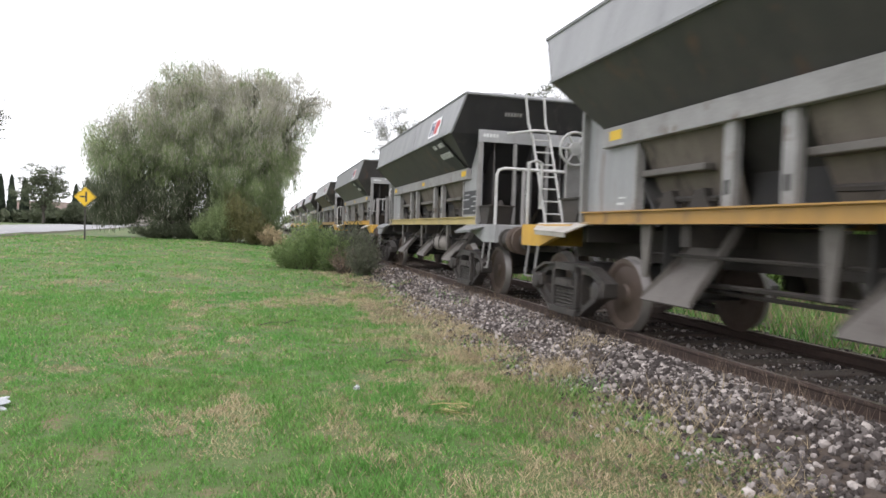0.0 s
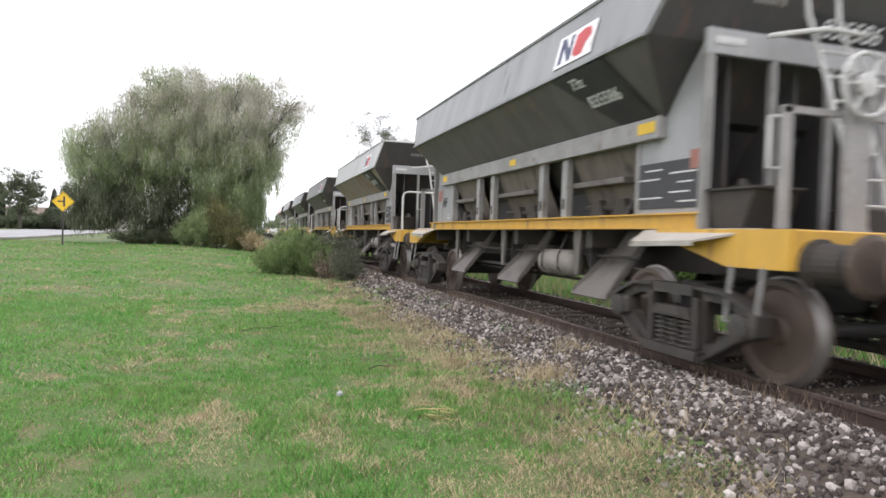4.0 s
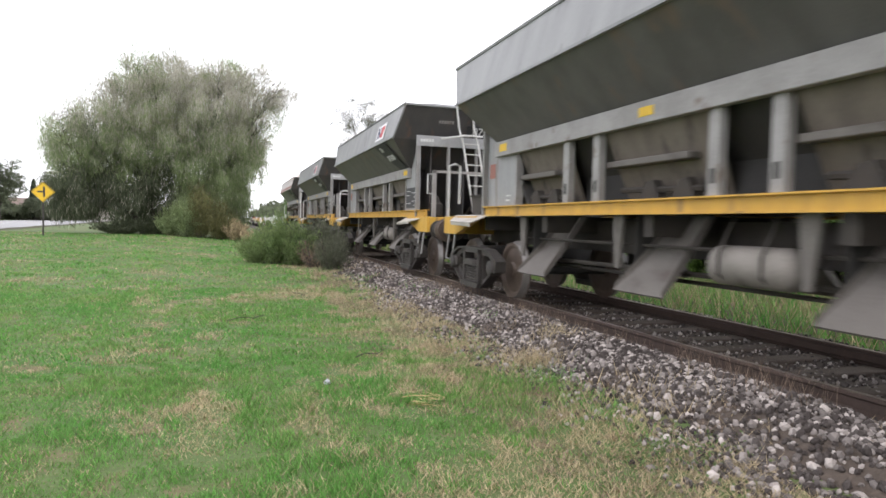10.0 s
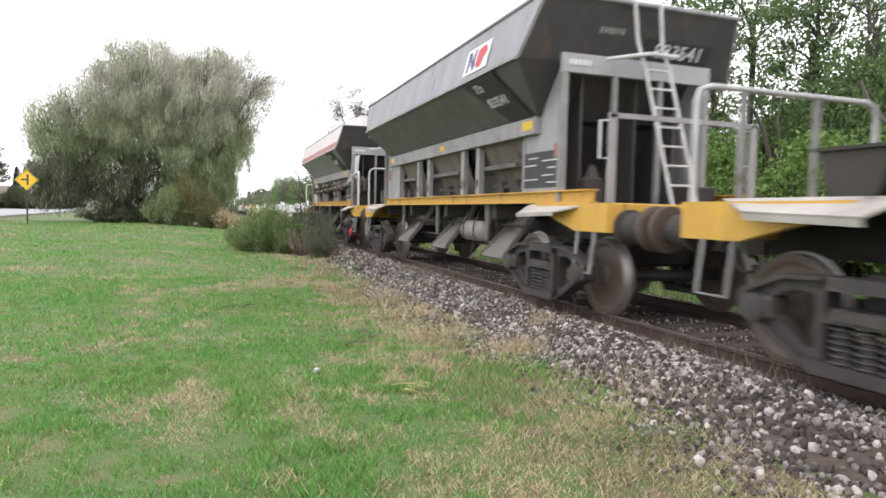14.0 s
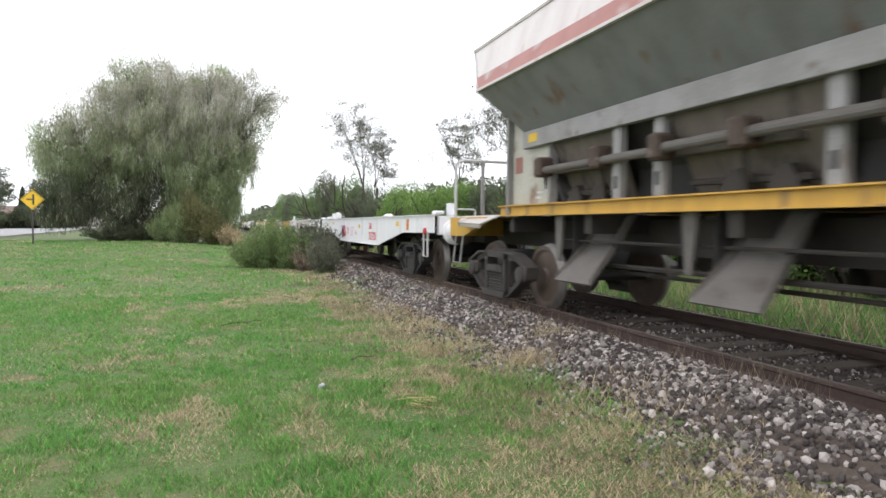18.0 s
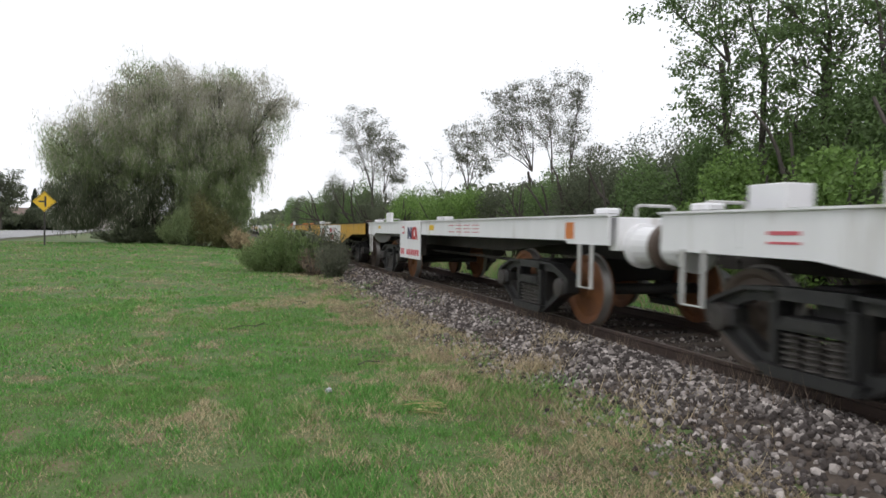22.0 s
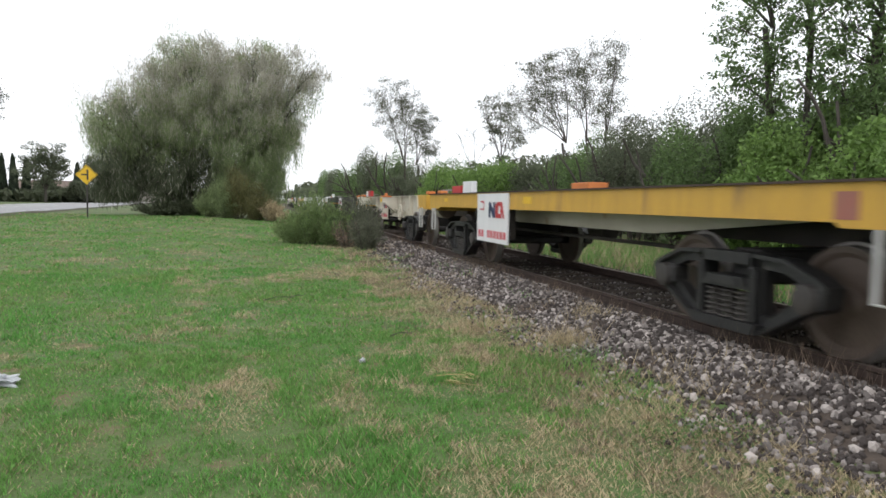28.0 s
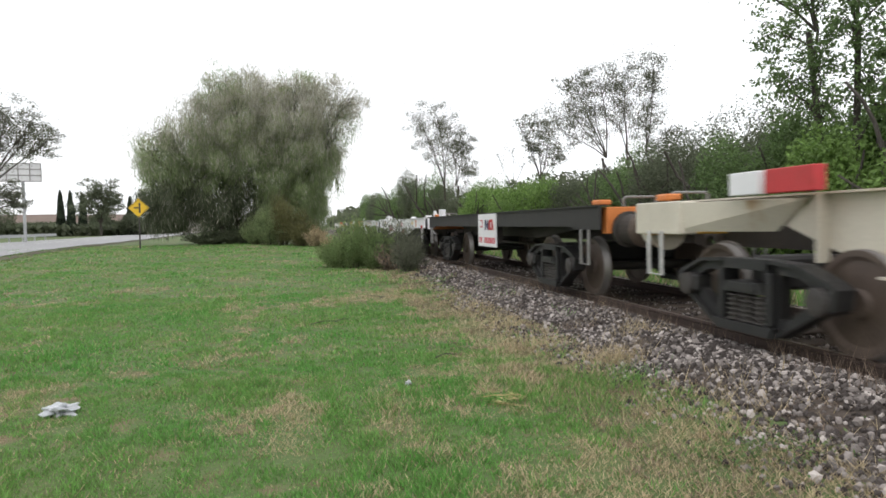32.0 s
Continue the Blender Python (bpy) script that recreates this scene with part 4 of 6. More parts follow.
                part("number_mark", plate(B(), [side_pt(yq, f0), side_pt(yq - 0.09, f0), side_pt(yq - 0.1, f1), side_pt(yq - 0.01, f1)], -0.009), "mark_white", w)
    if word:
        words(word, 0.3, "black_paint", w, pose(-1.085, 10.85, 1.93, 90, 0, -90))
    w["y0"] = y0
    return w


def flat_wagon(y0, L, label, paint="white_paint", belly=True, bogies=(1.8, 1.8), wheel="wheel_steel", frame_mat="bogie_black", board=None, centre="", head_front=None, blocks=(), buffers="white_paint", open_frame=False, flat=(4.6, 10.4)):
    """A container flat wagon. belly: deep fish-belly side girders; otherwise a plain beam with a sagging inner girder."""
    w = thing("flat_wagon", label, "flat wagon", "flat wagons of the train")
    hw = 1.42
    top = 1.385
    for s in (-1, 1):
        if belly:
            outline = [(0.0, 1.04), (0.0, top), (L, top), (L, 1.04), (flat[1] + 2.45, 1.02), (flat[1], 0.655), (flat[0], 0.655), (flat[0] - 2.45, 1.02)]
        else:
            outline = [(0.0, 1.06), (0.0, top), (L, top), (L, 1.06), (L - 0.9, 1.06), (L - 0.95, 1.1), (0.95, 1.1), (0.9, 1.06)]
        if open_frame:
            for ya, yb in ((0.0, 0.95), (L - 0.95, L)):
                part("corner_beam", box(B(), *sorted((s * hw, s * (hw - 0.22))), ya, yb, 1.02, top, 0.01), head_front if ya < 1 else paint, w, "painted corner beam")
            outline = [(0.2, 1.3), (0.2, top), (L - 0.2, top), (L - 0.2, 1.3), (L - 1.9, 1.1), (L - 3.0, 0.7), (3.0, 0.7), (1.9, 1.1)]
            girder = part("side_girder", prism(B(), outline, s * 0.86, s * 0.83), paint, w, "deep cream girder")
            part("top_flange", box(B(), s * 0.86 - 0.1, s * 0.86 + 0.1, 0.2, L - 0.2, top, top + 0.02), paint, girder)
            part("bottom_flange", box(B(), s * 0.86 - 0.1, s * 0.86 + 0.1, 3.0, L - 3.0, 0.68, 0.7), paint, girder)
            for k in range(6):
                yy = 2.4 + (L - 4.8) * k / 5
                part("stiffener", box(B(), *sorted((s * 0.86, s * 0.98)), yy - 0.02, yy + 0.02, 0.78, top), paint, w)
            for ya, o in ((0.9, 1), (L - 0.9, -1)):
                bm = plate(B(), [(s * hw, ya - o * 0.1, 1.05), (s * hw, ya, 1.36), (s * 0.9, ya + o * 1.3, 1.36), (s * 0.9, ya + o * 0.9, 1.05)], 0.03)
                part("outrigger", bm, "cream_paint", w, "sloping bracket plate")
            continue
        girder = part("side_girder", prism(B(), outline, s * hw, s * (hw - 0.03)), paint, w, "painted steel side girder")
        part("top_flange", box(B(), *sorted((s * (hw + 0.035), s * (hw - 0.12))), 0.0, L, top, top + 0.02), paint if paint != "yellow_paint" else "rail_steel", girder)
        if belly and s < 0:
            for ya, yb, za, zb in ((flat[0], flat[1], 0.645, 0.665),):
                part("bottom_flange", box(B(), s * (hw + 0.03), s * (hw - 0.1), ya, yb, za, zb), paint, girder)
        if belly:
            for k in range(7):
                yy = 1.0 + (L - 2.0) * k / 6
                part("girder_rib", box(B(), *sorted((s * hw, s * (hw + 0.012))), yy - 0.012, yy + 0.012, 1.1, top - 0.01), paint, girder)
        elif not open_frame:
            bm = prism(B(), [(1.6, 1.1), (L - 1.6, 1.1), (L - 4.2, 0.86), (4.2, 0.86)], s * 0.75, s * 0.71)
            part("inner_girder", bm, "cream_paint" if paint == "yellow_paint" else "under_steel", w)
    # floor of cross beams
    for k in range(10):
        yy = 0.5 + (L - 1.0) * k / 9
        part("cross_beam", box(B(), -(0.8 if open_frame else hw - 0.04), (0.8 if open_frame else hw - 0.04), yy - 0.06, yy + 0.06, 1.16, 1.34), "under_steel" if paint != "cream_paint" else "cream_paint", w)
    part("centre_sill", box(B(), -0.28, 0.28, 0.1, L - 0.1, 0.84, 1.26), "under_steel", w)
    if not open_frame:
        part("deck_plate", box(B(), -hw + 0.03, hw - 0.03, 0.2, L - 0.2, 1.345, 1.36), "under_steel", w)
    for y_end, o in ((0.0, 1), (L, -1)):
        hm = head_front or paint
        part("headstock", box(B(), -1.3, 1.3, *sorted((y_end - o * 0.002, y_end + o * 0.16)), 1.0, top - 0.01, 0.01), hm, w, "painted headstock")
        for s in (-1, 1):
            buffer(w, s * 0.98, y_end, -o, buffers, "wheel_steel", 0.21)
            if centre != "panel" or o < 0:
                step_iron(w, s * (hw + 0.02), y_end + (0.3 if o > 0 else -0.62), 0.56, 1.06, 0.27, "white_pipe" if paint != "black_steel" else "pipe_grey")
            part("twist_lock", box(B(), s * 1.2 - 0.1, s * 1.2 + 0.1, *sorted((y_end + o * 0.25, y_end + o * 0.5)), top + 0.02, top + 0.1, 0.02), paint if paint == "white_paint" else ("rail_steel" if belly else "orange_paint"), w)
        coupler(w, y_end, -o)
        bm = tube(B(), [(-1.0, y_end + o * 0.1, top), (-1.0, y_end + o * 0.1, top + 0.1), (-0.97, y_end + o * 0.1, top + 0.13), (-0.53, y_end + o * 0.1, top + 0.13), (-0.5, y_end + o * 0.1, top + 0.1), (-0.5, y_end + o * 0.1, top)], 0.018, n=6)
        part("grab_bar", bm, "white_pipe" if paint == "white_paint" else "pipe_grey", w)
    bogie(w, bogies[0], wheel, frame_mat, cap=None)
    bogie(w, L - bogies[1], wheel, frame_mat)
    bm = tube(B(), [(-0.5, 3, 0.7), (-0.5, L - 3, 0.7)], 0.03, n=6)
    part("brake_rod", bm, "under_steel", w)
    part("brake_cylinder", lathe(B(), [(-0.3, 0.1), (-0.28, 0.17), (0.25, 0.17), (0.3, 0.06)], 14, "y"), "under_steel", w).location = (0.3, L / 2 + 0.9, 0.78)
    for x, y, sx, sy, sz, mat in blocks:
        part("stop_block", box(B(), x - sx / 2, x + sx / 2, y - sy / 2, y + sy / 2, top + 0.02, top + 0.02 + sz, 0.008), mat, w, "painted steel end stop")
    if board:
        ya, yb, za, zb, bmat = board
        bx = 1.0 if open_frame else hw
        bd = part("number_board", box(B(), -bx - 0.04, -bx - 0.005, ya, yb, za, zb, 0.004), bmat, w, "large painted side board with emblem and number bars")
        emblem(w, -bx - 0.041, ya + 0.33 * (yb - ya), zb - 0.33 * (zb - za), 0.56 * (yb - ya), 0.42 * (zb - za), back=False)
        bars(w, "mark_red", -bx - 0.041, [(ya + 0.06 + k * (yb - ya - 0.12) / 9, ya + 0.06 + (k + 0.72) * (yb - ya - 0.12) / 9, za + 0.08, za + 0.21) for k in range(9) if k != 6])
        bars(w, "mark_red", -bx - 0.041, [(yb - 0.4, yb - 0.2, zb - 0.3, zb - 0.27), (yb - 0.4, yb - 0.2, zb - 0.16, zb - 0.13), (yb - 0.4, yb - 0.37, zb - 0.27, zb - 0.16)])
        part("bracket", box(B(), -bx - 0.005, -bx + 0.15, ya + 0.1, ya + 0.16, za + 0.1, 1.2), "under_steel", w)
        part("bracket", box(B(), -bx - 0.005, -bx + 0.15, yb - 0.16, yb - 0.1, za + 0.1, 1.2), "under_steel", w)
    if centre == "emblem":
        c0 = 8.0
        emblem(w, -hw - 0.002, 9.78, 0.99, 0.88, 0.46, back=False)
        bars(w, "mark_red", -hw, [(c0 + 1.13, c0 + 1.17, 0.92, 1.1), (c0 + 0.95, c0 + 1.17, 1.08, 1.1), (c0 + 0.95, c0 + 1.17, 0.9, 0.92), (c0 + 0.92, c0 + 0.96, 0.93, 1.07), (c0 + 0.1, c0 + 0.5, 1.1, 1.115), (c0 + 0.2, c0 + 0.6, 0.95, 0.96), (c0 - 0.5, c0 - 0.15, 1.0, 1.01), (c0 - 0.5, c0 - 0.1, 0.94, 0.955), (c0 - 0.5, c0 - 0.2, 0.9, 0.915), (c0 + 0.2, c0 + 0.6, 1.05, 1.06), (c0 + 0.2, c0 + 0.6, 1.0, 1.01), (c0 + 0.3, c0 + 0.6, 0.9, 0.91), (c0 + 0.3, c0 + 0.6, 0.86, 0.87)])
        bars(w, "yellow_bright", -hw, [(7.1, 7.34, 1.1, 1.2), (2.6, 2.85, 1.17, 1.27), (L - 2.85, L - 2.6, 1.2, 1.29)])
        bars(w, "orange_paint", -hw, [(1.75, 1.95, 1.08, 1.32)])
        bars(w, "mark_red", -hw, [(L - 1.6, L - 1.3, 1.2, 1.23), (L - 1.6, L - 1.3, 1.13, 1.15)])
        words("757720", 0.3, "mark_red", w, pose(-hw - 0.004, 5.42, 0.87, 90, 0, -90))
        words("E42", 0.24, "mark_red", w, pose(-hw - 0.004, 5.66, 1.15, 90, 0, -90))
        for s in (0, 0.28):
            part("lamp_bracket", lathe(B(), [(0, 0.12), (0.06, 0.12), (0.1, 0.08), (0.12, 0.02)], 12, "z"), "white_paint", w).location = (-0.9, c0 - 2.2 - s, top)
    if centre == "panel":
        pn = part("centre_panel", prism(B(), [(4.61, 0.665), (10.36, 0.665), (10.41, top - 0.03), (4.61, top - 0.03)], -hw - 0.014, -hw - 0.002), "white_paint", w, "white painted centre panel with emblem and red number bars")
        emblem(w, -hw - 0.016, 9.35, 1.08, 1.0, 0.42, back=False)
        bars(w, "mark_red", -hw - 0.016, [(6.1 + k * 0.2, 6.26 + k * 0.2, 0.79, 0.96) for k in range(6)] + [(6.75, 6.92, 1.06, 1.24), (6.98, 7.12, 1.06, 1.24), (6.05, 6.25, 1.1, 1.22), (6.6, 6.68, 1.08, 1.15), (7.22, 7.3, 1.1, 1.2)])
        bars(w, "mark_white", -hw - 0.016, [(7.9, 8.1, 1.08, 1.1)])
        part("bent_lever", tube(B(), [(-hw - 0.03, 5.6, 0.82), (-hw - 0.12, 5.95, 0.62), (-hw - 0.12, 6.25, 0.48)], 0.04, n=6), "cream_paint", w, "bent pale lever")
    if not belly and not open_frame and paint != "black_steel":
        bars(w, "yellow_bright", -hw, [(board[0] - 0.9, board[0] - 0.58, 1.2, 1.31), (L - 1.6, L - 1.35, 1.22, 1.3)])
        bars(w, "orange_paint" if paint == "white_paint" else "red_faded", -hw, [(0.75, 0.95, 1.12, 1.32)])
        if paint == "white_paint":
            bars(w, "mark_red", -hw, [(3.9 + 0.42 * (k % 4), 4.2 + 0.42 * (k % 4), 1.17 + 0.06 * (k // 4), 1.182 + 0.06 * (k // 4)) for k in range(12) if k != 7])
    if open_frame:
        hwl = part("hand_wheel", ring_bar(B(), 0.25, 0.025), "cream_paint", w, "pale spoked hand brake wheel")
        hwl.matrix_basis = pose(-1.05, 5.1, 0.86, 0, 0, 90)
        for k in range(5):
            a = k * 2 * math.pi / 5
            part("spoke", tube(B(), [(0, 0, 0), (0.25 * math.cos(a), 0, 0.25 * math.sin(a))], 0.02, n=5), "cream_paint", hwl)
        part("wheel_shaft", tube(B(), [(-1.05, 5.1, 0.86), (-0.8, 5.1, 0.86)], 0.03, n=6), "cream_paint", w)
        part("pull_rod", tube(B(), [(-0.95, 5.2, 0.95), (-0.95, 9.6, 0.95)], 0.025, n=6), "cream_paint", w)
    if open_frame:
        for s in (-1, 1):
            part("side_bracket", prism(B(), [(s * 0.84, 0.78), (s * 0.84, 1.36), (s * 1.42, 1.36), (s * 1.42, 1.16), (s * 1.3, 1.12)], 6.4, 6.85, "y"), "cream_paint", w, "cream tapered outrigger with a container lock")
            part("lock_plate", box(B(), *sorted((s * 1.426, s * 1.421)), 6.45, 6.78, 1.19, 1.33), "yellow_bright", w)
            part("twist_lock", box(B(), *sorted((s * 1.4, s * 1.1)), 6.35, 6.9, 1.362, 1.41, 0.015), "orange_paint", w)
            part("lock_head", lathe(B(), [(0, 0.06), (0.05, 0.06), (0.09, 0.03)], 10, "z"), "orange_paint", w).location = (s * 1.25, 6.6, 1.41)
            part("lock_bar", box(B(), *sorted((s * 1.44, s * 1.4)), 5.75, 6.4, 1.13, 1.2, 0.01), "cream_paint", w)
    if centre == "emblem":
        part("stop_plate", prism(B(), [(-0.12, top), (0.38, top), (0.38, top + 0.25), (0.05, top + 0.25)], -1.02, -0.98), "white_paint", w, "white sloping stop plate")
        part("lamp_disc", lathe(B(), [(-1.47, 0.05), (-1.46, 0.07), (-1.42, 0.07)], 12, "x"), "red_paint", w, "red round marker").location = (0, 0.5, 1.07)
    w["y0"] = y0
    return w


# ---------------------------------------------------------------- plants, stones and roadside
rng = np.random.default_rng(7)


def fast_mesh(name, verts, k, mat):
    """A mesh of separate k-cornered faces from an array of corners."""
    verts = np.asarray(verts, dtype=np.float32).reshape(-1, 3)
    n = len(verts) // k
    me = bpy.data.meshes.new(name)
    me.vertices.add(len(verts))
    me.vertices.foreach_set("co", verts.ravel())
    me.loops.add(n * k)
    me.loops.foreach_set("vertex_index", np.arange(n * k, dtype=np.int32))
    me.polygons.add(n)
    me.polygons.foreach_set("loop_start", np.arange(0, n * k, k, dtype=np.int32))
    me.update(calc_edges=True)
    me.materials.append(M[mat])
    return me


def heights(x, y):
    return np.array([ground_z(a, b) for a, b in zip(x, y)])


def bed(x, y):
    """Height of the ground or of the ballast, whichever is on top."""
    return np.array([max(ground_z(a, b), ballast_z(a, b)) if 2.55 < a < 8.15 else ground_z(a, b) for a, b in zip(x, y)])


def unit(n):
    v = rng.normal(size=(n, 3))
    return v / np.linalg.norm(v, axis=1)[:, None]


def leaf_quads(p, length, width, along=None):
    """Leaf corners at points p: pointed diamonds of the given size, in random directions or along given ones."""
    n = len(p)
    a = unit(n) if along is None else along
    b = np.cross(a, unit(n))
    b /= np.linalg.norm(b, axis=1)[:, None] + 1e-9
    l = (length * rng.uniform(0.6, 1.3, n))[:, None]
    w = (width * rng.uniform(0.6, 1.3, n))[:, None]
    return np.stack([p - a * l / 2, p + b * w / 2 - a * l * 0.1, p + a * l / 2, p - b * w / 2 - a * l * 0.1], 1)


def blades(x, y, z, h, w, lean):
    """Grass blades: one thin triangle each."""
    n = len(x)
    ang = rng.uniform(0, 2 * math.pi, n)
    p = np.stack([x, y, z - 0.005], 1)
    side = np.stack([np.cos(ang), np.sin(ang), np.zeros(n)], 1) * (w / 2)[:, None]
    a2 = rng.uniform(0, 2 * math.pi, n)
    tip = p + np.stack([np.cos(a2) * lean * h, np.sin(a2) * lean * h, h], 1)
    return np.stack([p - side, p + side, tip], 1)


def patchy(x, y, scale, seed):
    return np.array([noise.noise(Vector((a * scale, b * scale, seed))) for a, b in zip(x, y)])


def scatter(n, x0, x1, y0, y1):
    return rng.uniform(x0, x1, n), rng.uniform(y0, y1, n)


# grass in bands, thinner and coarser with distance
green, dry = [], []
for n, x0, x1, y0, y1, h, w in ((210000, -5.5, 3.1, 2.0, 7.5, 0.06, 0.0085), (135000, -9, 3.1, 7.5, 15, 0.066, 0.013), (75000, -16, 3.0, 15, 28, 0.07, 0.024), (40000, -22, 3.2, 28, 46, 0.08, 0.045), (30000, -9, 3.0, -8, 2.1, 0.06, 0.014), (16000, -14, -3, 2, 13, 0.06, 0.018)):
    x, y = scatter(n, x0, x1, y0, y1)
    keep = (x > -1.2 - 0.95 * y) | (w in (0.014, 0.018))
    x, y = x[keep], y[keep]
    bare = 0.9 * patchy(x, y, 0.5, 1.0) + 0.75 * patchy(x, y, 2.3, 5.0) + 0.35 * patchy(x, y, 6.5, 15.0) + 0.6 * np.clip((x - 0.4) / 2.2, 0, 1)
    near_edge = np.clip((x - 1.9) / 1.1, 0, 1)
    tuft = np.clip(0.9 + 1.1 * patchy(x, y, 4.5 if y1 < 16 else 2.0, 51.0), 0.5, 1.8)
    tall = (0.6 + 0.8 * np.clip(patchy(x, y, 0.8, 9.0) + 0.2, 0, 1)) * tuft + 0.5 * np.clip((x - 1.0) / 2, 0, 1)
    z = heights(x, y)
    isdry = (bare + rng.normal(0, 0.24, len(x)) > 0.38) | (rng.uniform(size=len(x)) < 0.1)
    thin = (rng.uniform(size=len(x)) > 0.75 * near_edge) & (rng.uniform(size=len(x)) < 0.55 + 0.55 * tuft)
    hh = h * tall * rng.uniform(0.5, 1.3, len(x))
    g = ~isdry & thin & ((bare < 0.3) | (rng.uniform(size=len(x)) < 0.5))
    green.append(blades(x[g], y[g], z[g], hh[g], np.full(g.sum(), w), 0.6))
    d = isdry & (thin | (rng.uniform(size=len(x)) < 0.6))
    dry.append(blades(x[d], y[d], z[d], hh[d] * 0.8, np.full(d.sum(), w * 0.85), 1.0))
# weeds and dry stalks on the ballast shoulder and along the near rail
x, y = scatter(15000, 2.0, 4.2, 2.0, 30)
keep = patchy(x, y, 1.3, 21.0) + 0.25 * patchy(x, y, 4.0, 23.0) > 0.1 + 0.12 * np.abs(x - 2.9)
x, y = x[keep], y[keep]
dry.append(blades(x, y, bed(x, y), rng.uniform(0.03, 0.15, len(x)), np.full(len(x), 0.005), 0.9))
x, y = scatter(2400, 3.85, 4.42, 1.5, 22)
keep = patchy(x, y, 0.8, 37.0) > -0.12
x, y = x[keep], y[keep]
stalks = blades(x, y, bed(x, y), rng.uniform(0.08, 0.36, len(x)), np.full(len(x), 0.006), 0.4)
x, y = scatter(2600, 2.5, 3.7, 2.5, 20)
keep = patchy(x, y, 0.9, 31.0) > 0.3
green.append(blades(x[keep], y[keep], bed(x[keep], y[keep]), rng.uniform(0.05, 0.18, keep.sum()), np.full(keep.sum(), 0.009), 0.7))
x, y = scatter(90000, 1.0, 3.9, 2.0, 24)
keep = patchy(x, y, 1.1, 121.0) + 0.5 * patchy(x, y, 3.5, 123.0) > -0.06 + 0.34 * np.abs(x - 2.75)
x, y = x[keep], y[keep]
litter = blades(x, y, bed(x, y) + 0.008, rng.uniform(0.012, 0.05, len(x)), np.full(len(x), 0.007), 1.8)
# clumps at their own places
for cx, cy, n, r, h, kind in ((2.42, 7.5, 260, 0.2, 0.13, dry), (3.05, 6.15, 420, 0.16, 0.2, dry), (2.75, 5.6, 380, 0.3, 0.12, green), (3.7, 6.95, 160, 0.15, 0.18, dry), (2.55, 4.9, 240, 0.25, 0.1, dry), (1.5, 7.1, 200, 0.3, 0.1, green), (2.9, 9.4, 200, 0.35, 0.1, dry), (3.3, 4.5, 300, 0.3, 0.14, dry), (1.75, 8.8, 200, 0.3, 0.1, dry)):
    x, y = rng.normal(cx, r, n), rng.normal(cy, r, n)
    kind.append(blades(x, y, bed(x, y), rng.uniform(0.4, 1.2, n) * h, np.full(n, 0.008), 0.7))
# rough verge beyond the track
x, y = scatter(46000, 7.4, 13, 1, 45)
keep = patchy(x, y, 0.5, 41.0) > -0.55
x, y = x[keep], y[keep]
z = bed(x, y)
half = rng.uniform(size=len(x)) < 0.42
dry.append(blades(x[half], y[half], z[half], rng.uniform(0.1, 0.45, half.sum()), np.full(half.sum(), 0.016), 0.5))
green.append(blades(x[~half], y[~half], z[~half], rng.uniform(0.1, 0.4, (~half).sum()), np.full((~half).sum(), 0.02), 0.6))
tagged(new("grass", fast_mesh("grass", np.concatenate(green), 3, "grass")), "short green mown grass covering the ground", "grass", kind="stuff")
tagged(new("dry_grass", fast_mesh("dry_grass", np.concatenate(dry), 3, "dry_grass")), "yellow dry grass and dead stalks among the green", "dry grass", kind="stuff")

tagged(new("dead_litter", fast_mesh("dead_litter", np.concatenate([litter, stalks]), 3, "dead_stalk")), "brown dead stalks and litter beside the ballast", "dead grass", kind="stuff")

# low broad-leaved weeds at the edge of the ballast
x, y = rng.normal(2.72, 0.26, 520), rng.normal(3.5, 0.16, 520)
p = np.stack([x, y, bed(x, y) + rng.uniform(0.01, 0.08, 520)], 1)
tagged(new("ground_weed", fast_mesh("ground_weed", leaf_quads(p, 0.03, 0.016), 4, "leaf_green")), "low green creeping weed on the ballast edge", "weed", kind="stuff")

# ballast stones


def stone_shapes(count):
    out = []
    for k in range(count):
        bm = B()
        bmesh.ops.create_icosphere(bm, subdivisions=1, radius=1.0)
        for v in bm.verts:
            v.co *= 0.74 + 0.46 * rng.random()
        bm.verts.ensure_lookup_table()
        co = np.array([v.co[:] for v in bm.verts]) * np.array([1.0, 0.82, 0.68])
        fa = np.array([[v.index for v in f.verts] for f in bm.faces])
        bm.free()
        out.append((co, fa))
    return out


STONES = stone_shapes(8)


def solid_mesh(name, co, fa, mat):
    """A mesh of triangles with shared corners."""
    me = bpy.data.meshes.new(name)
    me.vertices.add(len(co))
    me.vertices.foreach_set("co", np.asarray(co, dtype=np.float32).ravel())
    me.loops.add(fa.size)
    me.loops.foreach_set("vertex_index", fa.astype(np.int32).ravel())
    me.polygons.add(len(fa))
    me.polygons.foreach_set("loop_start", np.arange(0, fa.size, 3, dtype=np.int32))
    me.polygons.foreach_set("use_smooth", [False] * len(fa))
    me.update(calc_edges=True)
    me.materials.append(M[mat])
    return me


def stone_field(name, xs, ys, size):
    corners, faces = [], []
    zs = bed(xs, ys)
    for i in range(len(xs)):
        co, fa = STONES[i % 8]
        e = Euler(rng.uniform(0, 6.28, 3)).to_matrix()
        corners.append(co @ np.array(e).T * size[i] + np.array([xs[i], ys[i], zs[i] + size[i] * 0.3]))
        faces.append(fa + len(co) * i)
    return new(name, solid_mesh(name, np.concatenate(corners), np.concatenate(faces), "stone"))


